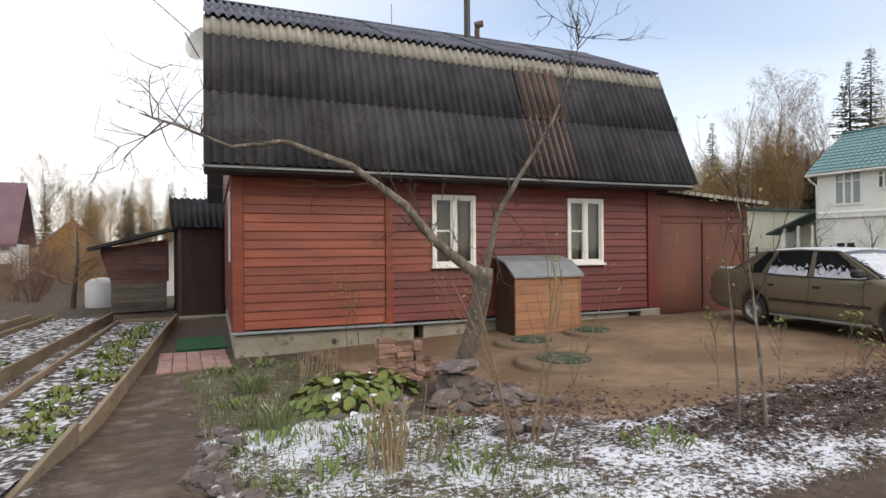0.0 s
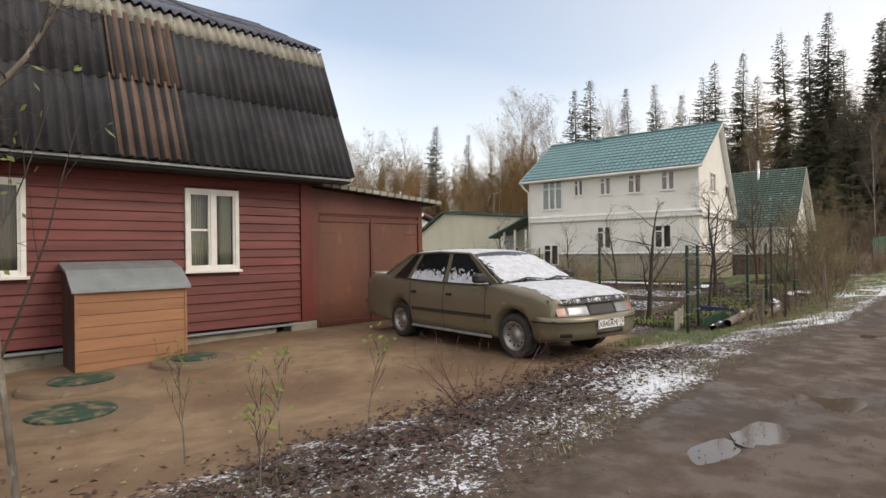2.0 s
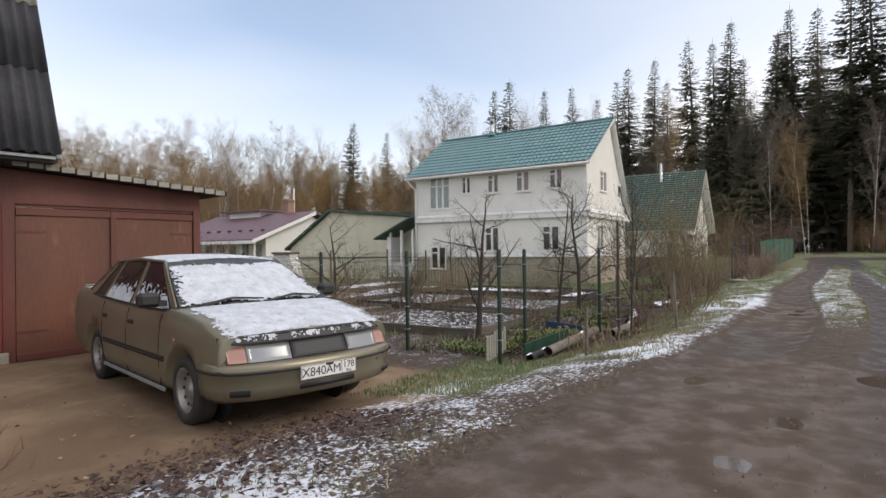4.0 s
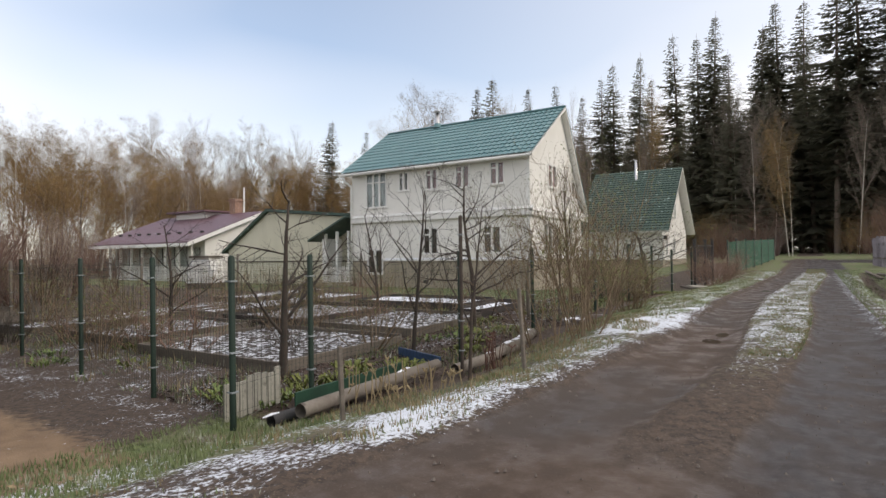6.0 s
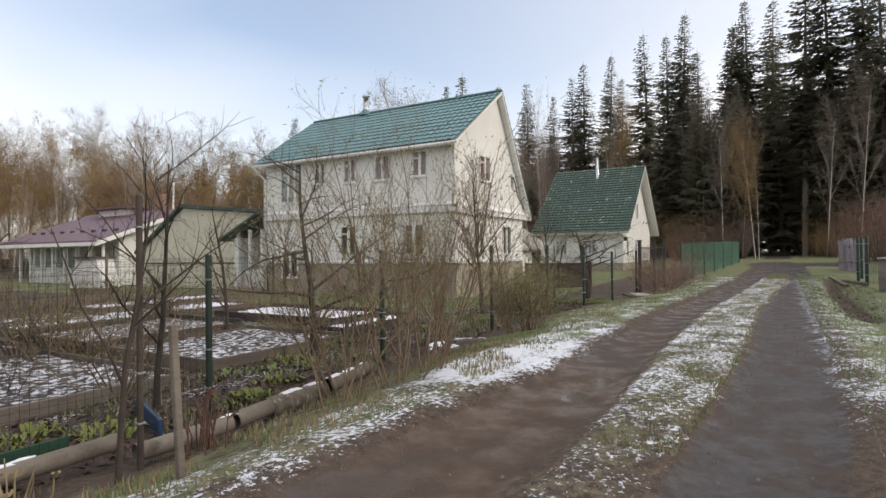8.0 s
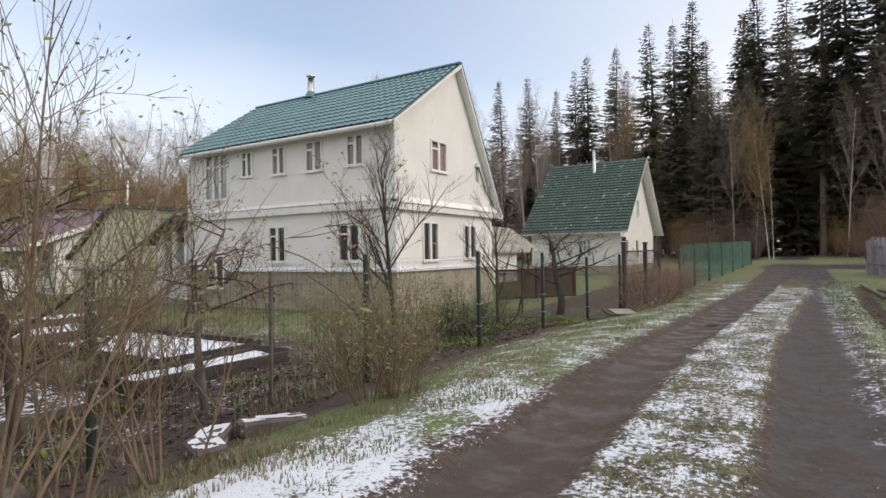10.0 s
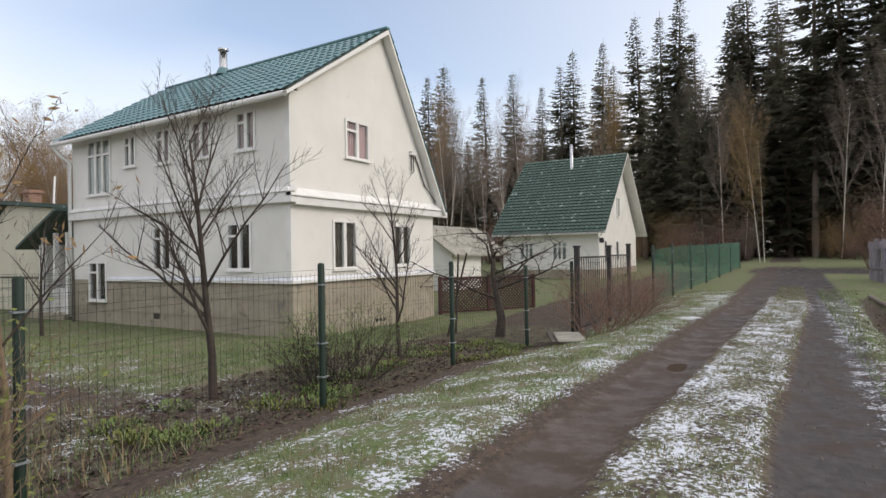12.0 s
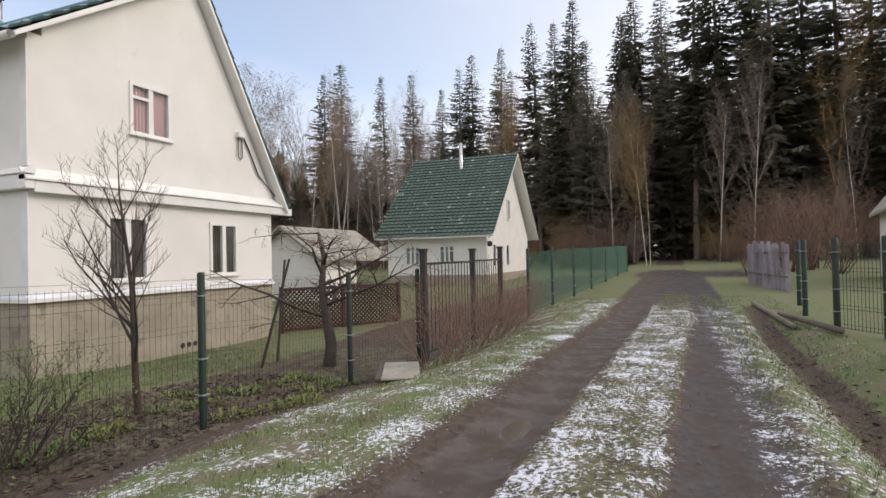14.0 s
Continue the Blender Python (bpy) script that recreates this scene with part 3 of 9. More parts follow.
def window(parent, u0, u1, z0, z1, v, depth=0.09, bar=0.55, mullion=0.5, frame=0.06, curtain="curtain", sill=True, split="left", label=""):
    """A casement window in a wall whose face is at v: white frame, mullion, transom in one leaf, panes, curtain, sill."""
    w = part("window", boxes((u0, u1, v - 0.035, v + 0.02, z1 - frame, z1), (u0, u1, v - 0.035, v + 0.02, z0, z0 + frame),
                             (u0, u0 + frame, v - 0.033, v + 0.02, z0 + frame, z1 - frame), (u1 - frame, u1, v - 0.033, v + 0.02, z0 + frame, z1 - frame)), M["white_paint"], parent, label or "white painted casement window")
    um = u0 + (u1 - u0) * mullion
    bm = boxes((um - frame * 0.6, um + frame * 0.6, v - 0.028, v + 0.03, z0 + frame, z1 - frame))
    part("mullion", bm, M["white_paint"], w)
    zb = z0 + (z1 - z0) * bar
    leafs = [(u0 + frame, um - frame * 0.6), (um + frame * 0.6, u1 - frame)]
    for k, (a, b) in enumerate(leafs):
        part("sash", boxes((a, a + 0.03, v - 0.01, v + 0.03, z0 + frame, z1 - frame), (b - 0.03, b, v - 0.01, v + 0.03, z0 + frame, z1 - frame),
                           (a + 0.03, b - 0.03, v - 0.01, v + 0.03, z0 + frame, z0 + frame + 0.03), (a + 0.03, b - 0.03, v - 0.01, v + 0.03, z1 - frame - 0.03, z1 - frame)), M["white_paint"], w)
        if (split == "left" and k == 0) or split == "both":
            part("transom", boxes((a + 0.03, b - 0.03, v - 0.008, v + 0.028, zb - 0.016, zb + 0.016)), M["white_paint"], w)
        pane = part("pane", boxes((a + 0.03, b - 0.03, v + 0.012, v + 0.016, z0 + frame + 0.03, z1 - frame - 0.03)), M["glass"], w, "dark glass pane")
        pane.visible_shadow = False
        cw = (b - a) * (0.55 if k else 0.7)
        vs, fs = [], []
        for i in range(25):
            q = i / 24
            x = (a + 0.02 + cw * q) if k == 0 else (b - 0.02 - cw * q)
            for z in (z0 + frame, z1 - frame):
                vs.append((x, v + 0.10 + 0.018 * math.sin(q * 38 + k), z))
        fs = [(2 * i, 2 * i + 2, 2 * i + 3, 2 * i + 1) for i in range(24)]
        raw("curtain", vs, fs, M[curtain], w, "", "", True)
    part("reveal", boxes((u0, u1, v + 0.30, v + 0.32, z0, z1), (u0, u0 + 0.01, v + 0.03, v + 0.30, z0, z1), (u1 - 0.01, u1, v + 0.03, v + 0.30, z0, z1),
                         (u0 + 0.01, u1 - 0.01, v + 0.03, v + 0.30, z0, z0 + 0.01), (u0 + 0.01, u1 - 0.01, v + 0.03, v + 0.30, z1 - 0.01, z1)), M["room"], w)
    if sill:
        part("window_sill", boxes((u0 - 0.03, u1 + 0.03, v - 0.09, v - 0.035, z0 - 0.03, z0 + 0.012), bevel=0.006), M["white_paint"], w)
    return w


def spans(lo, hi, holes):
    out = []
    for a, b in sorted(holes):
        if a > lo and lo < hi:
            out.append((lo, min(a, hi)))
        lo = max(lo, b)
    if lo < hi:
        out.append((lo, hi))
    return out


def build_red():
    wins = [(3.28, 4.12, 1.12, 2.39), (6.10, 6.94, 1.12, 2.40)]
    # front wall: a backing with the two openings, clad in lapped boards
    zs = [0.19, 1.12, 2.39, 2.62]
    bm = bmesh.new()
    for za, zb in zip(zs, zs[1:]):
        holes = [(a, b) for a, b, c, d in wins] if za == 1.12 else []
        for a, b in spans(0.0, 8.3, holes):
            box(bm, a, b, 0.025, 0.14, za, zb)
    front = part("front_wall", bm, M["red_trim"], red, "lapped red boards with white windows")
    pitch = 0.1407
    for i in range(17):
        za = 0.19 + i * pitch
        zb = za + pitch + 0.012
        holes = [(a - 0.005, b + 0.005) for a, b, c, d in wins if zb > c and za < d]
        for lo, hi, m in ((0.14, 2.42, "red_orange"), (2.56, 8.06, "red_dark")):
            for a, b in spans(lo, hi, holes):
                cut = [a, b]
                if b - a > 3 and i % 3 == 1:
                    cut = [a, a + (b - a) * rnd.uniform(0.3, 0.7), b]
                for c, d in zip(cut, cut[1:]):
                    j = rnd.uniform(-0.003, 0.003)
                    prof = [(0.024, za), (-0.022 + j, za), (-0.026 + j, za + 0.008), (-0.004 + j, zb - 0.006), (0.024, zb - 0.004)]
                    bm = bmesh.new()
                    prism(bm, prof, "x", c + 0.0015, d - 0.0015)
                    m2 = m
                    if m == "red_dark" and c < 2.6 and d < 4.2 and i < 14 and rnd.random() < 0.6:
                        m2 = "red_orange"
                    part("plank", bm, M[m2], front)
    part("corner_board", boxes((-0.03, 0.135, -0.045, -0.005, 0.17, 2.58), (-0.045, -0.005, -0.005, 0.13, 0.17, 2.58), bevel=0.004), M["red_orange"], red, "orange red corner board")
    part("batten", boxes((2.425, 2.555, -0.045, 0.02, 0.16, 2.5), bevel=0.004), M["red_orange"], red)
    part("corner_board", boxes((8.065, 8.30, -0.05, 0.02, 0.18, 2.6), bevel=0.004), M["red_trim"], red, "wide dark red corner board")
    # side walls and back, closing the house
    bm = boxes((0.0, 0.12, 0.14, 0.55, 0.14, 2.7), (0.0, 0.12, 1.25, 6.0, 0.14, 2.7), (0.0, 0.12, 0.55, 1.25, 0.14, 1.3), (0.0, 0.12, 0.55, 1.25, 2.35, 2.7))
    for i in range(18):
        box(bm, -0.02, 0.0, 0.13, 0.50, 0.15 + i * 0.14, 0.15 + i * 0.14 + 0.132)
        box(bm, -0.02, 0.0, 1.30, 6.0, 0.15 + i * 0.14, 0.15 + i * 0.14 + 0.132)
    part("side_wall", bm, M["red_dark"], red)
    part("window", boxes((-0.05, 0.02, 0.5, 0.57, 1.25, 2.4), (-0.05, 0.02, 1.23, 1.30, 1.25, 2.4), (-0.05, 0.02, 0.57, 1.23, 2.33, 2.4), (-0.05, 0.02, 0.57, 1.23, 1.25, 1.32), (-0.03, 0.02, 0.87, 0.93, 1.32, 2.33)), M["white_paint"], red)
    part("pane", boxes((-0.004, 0.0, 0.57, 1.23, 1.32, 2.33)), M["glass"], red)
    part("back_wall", boxes((0.0, 8.3, 5.9, 6.0, 0.14, 2.7), (8.18, 8.30, 0.14, 5.9, 0.14, 2.7)), M["red_dark"], red)
    # gable ends above the eaves
    for a, b in ((-0.05, 0.05), (8.22, 8.32)):
        bm = bmesh.new()
        prism(bm, [(-0.1, 2.62), (0.75, 5.08), (3.0, 6.35), (5.25, 5.08), (6.1, 2.62)], "x", a, b)
        part("gable", bm, M["red_trim"], red)
    # foundation blocks with vents
    bm = boxes((0.0, 2.95, 0.03, 0.3, -0.5, 0.10), (3.12, 7.62, 0.03, 0.3, -0.5, 0.10), (0.0, 0.25, 0.3, 6.0, -0.5, 0.10), bevel=0.012)
    part("foundation", bm, M["concrete"], red, "stained concrete strip foundation")
    part("foundation_block", boxes((7.86, 8.37, -0.05, 0.28, -0.3, 0.165), bevel=0.012), M["concrete"], red)
    part("crawl_space", boxes((0.3, 8.3, 0.35, 0.4, -0.5, 0.15)), M["room"], red)
    bm = bmesh.new()
    bmesh.ops.create_cone(bm, cap_ends=True, segments=14, radius1=0.045, radius2=0.045, depth=0.03, matrix=pose(1.55, 0.02, -0.08, 90, 0, 0))
    part("vent", bm, M["room"], red)
    part("drip_ledge", boxes((-0.06, 2.43, -0.07, 0.03, 0.125, 0.165), (2.43, 7.9, -0.06, 0.03, 0.118, 0.155), bevel=0.006), M["grey_metal"], red, "grey metal drip ledge")
    # eaves
    bm = bmesh.new()
    prism(bm, [(-0.55, 2.60), (-0.55, 2.66), (0.0, 2.82), (0.0, 2.60)], "x", -0.42, 8.78)
    part("eaves_box", bm, M["roof_felt"], red)
    part("gutter_board", boxes((-0.44, 8.75, -0.60, -0.555, 2.635, 2.675), bevel=0.004), M["grey_metal"], red, "pale metal eaves strip")
    # lower front slope: two courses of sheets, the top of the upper course bare
    v0, z0, v1, z1 = -0.62, 2.68, 0.46, 5.13
    total = math.hypot(v1 - v0, z1 - z0)
    sheet = corrugated(1.33, 1.05)
    sheet_top = corrugated(1.22, 1.05)
    pale = corrugated(0.34, 1.05)
    for me_, mm in ((sheet, "asbestos_dark"), (sheet_top, "asbestos_dark"), (pale, "asbestos_pale")):
        me_.materials.append(M[mm])
    brown = corrugated(1.33, 0.45)
    brown_top = corrugated(1.22, 0.45)
    for me_ in (brown, brown_top):
        me_.materials.append(M["asbestos_brown"])
    roof = part("roof", boxes((-0.38, 8.76, -0.02, 0.0, 0.0, 0.02)), M["roof_felt"], red, "dark corrugated asbestos mansard roof")
    roof.data.transform(Matrix.Translation((0, 0.4, 4.9)))
    fr = slope_frame(v0, z0, v1, z1, 0)
    for j in range(9):
        u = -0.42 + j * 1.03
        w = 1.0 if j < 8 else 0.93
        for s, me_, lift in ((0.0, sheet, 0.012), (1.27, sheet_top, 0.022), (total - 0.30, pale, 0.030)):
            ob = link("sheet", me_, None, roof)
            ob.matrix_local = fr @ pose(u, s + rnd.uniform(-0.012, 0.012), 0.02 + lift + (j % 2) * 0.004) @ Matrix.Diagonal((w, 1, 1, 1))
    for s, me_, lift in ((0.02, brown, 0.022), (1.28, brown_top, 0.032)):
        for du in (0, 0.45):
            ob = link("sheet", me_, None, roof)
            ob.matrix_local = fr @ pose(5.05 + du + 0.05 * (s > 1), s, 0.02 + lift + 0.004 * (du > 0))
    # upper slopes
    va, za, vr, zr = 0.40, 5.20, 3.0, 6.45
    up = slope_frame(va, za, vr, zr, 0)
    ls = math.hypot(vr - va, zr - za)
    us = corrugated(ls / 2 + 0.12, 1.05)
    us.materials.append(M["asbestos_blue"])
    for j in range(9):
        for s in (0.0, ls / 2):
            ob = link("sheet", us, None, roof)
            ob.matrix_local = up @ pose(-0.42 + j * 1.03, s, 0.03 + 0.012 * (s > 0) + (j % 2) * 0.004) @ Matrix.Diagonal((1.0 if j < 8 else 0.93, 1, 1, 1))
    bm = bmesh.new()
    prism(bm, [(5.82, za), (5.78, za - 0.03), (3.0, zr - 0.01), (3.0, zr + 0.05)], "x", -0.42, 8.8)
    prism(bm, [(6.62, z0), (6.58, z0), (5.5, z1 - 0.03), (5.54, z1)], "x", -0.42, 8.8)
    part("rear_slope", bm, M["asbestos_dark"], roof)
    # boarding under the sheets, so that no light leaks
    bm = bmesh.new()
    prism(bm, [(v0 + 0.03, z0 - 0.03), (v0 + 0.03, z0), (v1, z1), (v1, z1 - 0.03)], "x", -0.40, 8.76)
    prism(bm, [(va + 0.05, za - 0.02), (va + 0.05, za + 0.005), (vr, zr), (vr, zr - 0.03)], "x", -0.40, 8.76)
    part("boarding", bm, M["roof_felt"], roof)
    bm = boxes((-0.44, 8.82, 2.92, 3.08, zr + 0.02, zr + 0.07), bevel=0.02)
    part("ridge_cap", bm, M["asbestos_blue"], roof)
    # chimney pipe with its capped side flue, mast, moss patch
    vs, fs = [], []
    tube(vs, fs, [Vector((5.2, 2.6, 6.2)), Vector((5.2, 2.6, 7.6))], [0.075, 0.075], 14)
    raw("chimney_pipe", vs, fs, M["dark_metal"], roof, "dark iron stove pipe", "", True)
    vs, fs = [], []
    tube(vs, fs, [Vector((5.5, 2.7, 6.3)), Vector((5.5, 2.7, 6.62)), Vector((5.58, 2.66, 6.74))], [0.06, 0.06, 0.06], 10)
    tube(vs, fs, [Vector((5.44, 2.7, 6.68)), Vector((5.62, 2.62, 6.72))], [0.075, 0.075], 10)
    raw("flue", vs, fs, M["asbestos_brown"], roof, "rusty bent flue", "", True)
    vs, fs = [], []
    tube(vs, fs, [Vector((3.5, 3.0, 6.4)), Vector((3.5, 3.0, 7.0))], [0.012, 0.01], 6)
    raw("mast", vs, fs, M["grey_metal"], roof)
    for i, (u0, u1, z0_, z1_) in enumerate(wins):
        window(red, u0, u1, z0_, z1_, -0.02, bar=0.5, curtain="curtain_dim" if i else "curtain_brown", label="white painted casement window with drawn curtain" if i else "white painted casement window, dark inside")
    # satellite dish and cable arm at the gable
    bm = bmesh.new()
    bmesh.ops.create_uvsphere(bm, u_segments=20, v_segments=10, radius=0.55)
    bmesh.ops.delete(bm, geom=[v for v in bm.verts if v.co.z > -0.38], context="VERTS")
    dish = thing("satellite_dish", RED @ pose(-0.64, 0.48, 5.0, 75, 0, -30), "white satellite dish on the gable end", "satellite dish")
    bm2 = bm.copy()
    part("reflector", bm, M["white_paint"], dish, "", "", True)
    vs, fs = [], []
    tube(vs, fs, [Vector((0, 0, -0.55)), Vector((0.15, 0.1, -0.75)), Vector((0.45, 0.2, -0.75))], [0.02] * 3, 6)
    tube(vs, fs, [Vector((0, -0.3, -0.4)), Vector((0, -0.15, 0.05))], [0.012] * 2, 6)
    raw("arm", vs, fs, M["grey_metal"], dish)
    wire = thing("power_cable", RED, "black overhead cable reaching the gable end", "cable")
    vs, fs = [], []
    tube(vs, fs, [Vector((-0.28, 0.7, 4.71)), Vector((-1.39, 3.23, 6.46)), Vector((-2.5, 5.76, 8.32))], [0.009] * 3, 5)
    raw("strand", vs, fs, M["dark_metal"], wire, "", "", True)
    bm2.free()


build_red()


# ---- lean-to garage against the red house ----
def build_garage():
    g = thing("garage", RED, "brown lean-to garage with double board doors", "garage")
    bm = boxes((8.32, 10.95, 0.03, 0.10, 2.06, 2.10))
    prism(bm, [(8.31, 2.10), (8.31, 2.55), (10.95, 2.38), (10.95, 2.10)], "y", 0.0, 0.09)
    part("header", bm, M["garage_paint"], g)
    part("jamb", boxes((8.31, 8.45, -0.01, 0.1, -0.05, 2.10), bevel=0.004), M["garage_paint"], g)
    part("jamb", boxes((10.84, 10.95, -0.01, 0.1, -0.1, 2.12), bevel=0.004), M["garage_paint"], g)
    for a, b, lab in ((8.46, 9.62, ""), (9.64, 10.83, "")):
        d = part("door", boxes((a, b, 0.02, 0.06, 0.02, 2.05), bevel=0.004), M["plywood"], g, "brown stained board garage door")
        for q in (0.03, 1.95):
            part("rail", boxes((a + 0.002, b - 0.002, -0.005, 0.018, q, q + 0.09), bevel=0.003), M["garage_paint"], d)
        x = a if a < 9 else b - 0.35
        for q in (0.4, 1.72):
            part("hinge", boxes((x, x + 0.35, 0.008, 0.018, q, q + 0.03)), M["garage_paint"], d)
    part("cover_strip", boxes((9.60, 9.68, -0.015, 0.018, 0.03, 2.05), bevel=0.003), M["garage_paint"], g)
    part("threshold", boxes((8.4, 10.9, 0.0, 0.12, -0.12, 0.015)), M["wood_grey"], g)
    bm = bmesh.new()
    for a, b in ((10.87, 10.95), (8.32, 8.36)):
        prism(bm, [(0.1, -0.2), (0.1, 2.38), (5.0, 2.2), (5.0, -0.2)], "x", a, b)
    box(bm, 8.36, 10.87, 4.95, 5.0, -0.2, 2.2)
    part("side_wall", bm, M["garage_paint"], g)
    bm = bmesh.new()
    prism(bm, [(8.28, 2.58), (8.28, 2.63), (11.25, 2.43), (11.25, 2.36)], "y", -0.32, 5.2)
    rf = part("roof", bm, M["roof_felt"], g, "felted lean-to roof with ragged edge")
    bm = bmesh.new()
    for i in range(16):
        u = 8.35 + i * 0.18
        box(bm, u, u + 0.15, -0.345, -0.325, 2.555 - (u - 8.28) * 0.071, 2.625 - (u - 8.28) * 0.069)
    part("roof_edge", bm, M["asbestos_pale"], g)
    part("eaves_scrap", boxes((8.5, 8.85, -0.5, -0.1, 2.66, 2.71), bevel=0.01), M["asbestos_pale"], g)


build_garage()


# ---- the tall pale house: long wall at x = 29.58, gable at y = 6.775 ----
XL, XR, YG, YF = 29.58, 34.63, 6.775, 14.75
white = thing("white_house", pose(0, 0, 0), "two storey white house with green metal tile roof", "house")


def plain_window(parent, axis, a, b, z0, z1, at, curtain, leaves=2, transom="none", frame=0.055, proud=0.03):
    """A window on a wall facing -x (axis 'y') or -y (axis 'x'), its frame standing proud of the face at `at`."""
    def bx(p0, p1, d0, d1, q0, q1):
        return (at + d0, at + d1, p0, p1, q0, q1) if axis == "y" else (p0, p1, at + d0, at + d1, q0, q1)
    w = part("window", boxes(bx(a, b, -proud, 0.05, z1 - frame, z1), bx(a, b, -proud, 0.05, z0, z0 + frame), bx(a, a + frame, -proud, 0.05, z0 + frame, z1 - frame), bx(b - frame, b, -proud, 0.05, z0 + frame, z1 - frame)), M["white_trim"], parent, "white framed window")
    step = (b - a - 2 * frame) / leaves
    for i in range(leaves):
        p0, p1 = a + frame + i * step, a + frame + (i + 1) * step
        if i:
            part("mullion", boxes(bx(p0 - 0.045, p0 + 0.045, -proud + 0.006, 0.045, z0 + frame, z1 - frame)), M["white_trim"], w)
        if transom == "all" or (transom == "far" and i == leaves - 1) or (transom == "near" and i == 0):
            zt = z0 + (z1 - z0) * 0.72
            part("transom", boxes(bx(p0, p1, -proud + 0.01, 0.04, zt - 0.025, zt + 0.025)), M["white_trim"], w)
        pn = part("pane", boxes(bx(p0, p1, 0.012, 0.016, z0 + frame, z1 - frame)), M["glass"], w)
        pn.visible_shadow = False
        vs = []
        for k in range(17):
            for z in (z0 + frame, z1 - frame):
                q = bx(p0 + step * k / 16, 0, 0.05 + 0.012 * math.sin(k * 2.1 + i), 0, z, 0)
                vs.append((q[0], q[2], q[4]))
        raw("curtain", vs, [(2 * k, 2 * k + 2, 2 * k + 3, 2 * k + 1) for k in range(16)], M[curtain], w)
    part("reveal", boxes(bx(a, b, 0.10, 0.11, z0, z1)), M["room"], w)
    part("window_sill", boxes(bx(a - 0.04, b + 0.04, -proud - 0.035, -proud - 0.001, z0 - 0.022, z0 + 0.005)), M["white_trim"], w)
    return w


def wall_with_holes(bm, axis, lo, hi, z0, z1, at, thick, holes):
    """A wall slab with rectangular holes (a, b, za, zb), cut into boxes."""
    zs = sorted({z0, z1, *[min(max(q, z0), z1) for h in holes for q in h[2:4]]})
    ps = sorted({lo, hi, *[min(max(q, lo), hi) for h in holes for q in h[:2]]})
    for za, zb in zip(zs, zs[1:]):
        for a, b in zip(ps, ps[1:]):
            if any(h[0] < (a + b) / 2 < h[1] and h[2] < (za + zb) / 2 < h[3] for h in holes):
                continue
            if axis == "y":
                box(bm, at, at + thick, a, b, za, zb)
            else:
                box(bm, a, b, at, at + thick, za, zb)
    bmesh.ops.remove_doubles(bm, verts=bm.verts[:], dist=0.0005)


def tile_roof(name, p00, p10, p01, rows, cols, per, mtl, parent, wave_h=0.02, step=0.05, label=""):
    """A metal tile roof plane: p00 eave corner, p10 the other eave corner, p01 the ridge over p00; waves across, steps up the slope."""
    o, ex, ey = Vector(p00), Vector(p10) - Vector(p00), Vector(p01) - Vector(p00)
    nz = ex.cross(ey).normalized()
    if nz.z < 0:
        nz = -nz
    vs, fs = [], []
    nx = cols * per
    levels = []
    for r in range(rows):
        levels += [(r / rows, step), ((r + 0.97) / rows, 0.0)]
    for f, h in levels:
        for i in range(nx + 1):
            q = i / per
            bend = wave_h * math.cos(2 * math.pi * q)
            vs.append(o + ex * (i / nx) + ey * f + nz * (h + bend + 0.03))
    k = nx + 1
    for r in range(len(levels) - 1):
        for i in range(nx):
            fs.append((r * k + i, r * k + i + 1, (r + 1) * k + i + 1, (r + 1) * k + i))
    ob = raw(name, vs, fs, mtl, parent, label, "", False)
    return ob


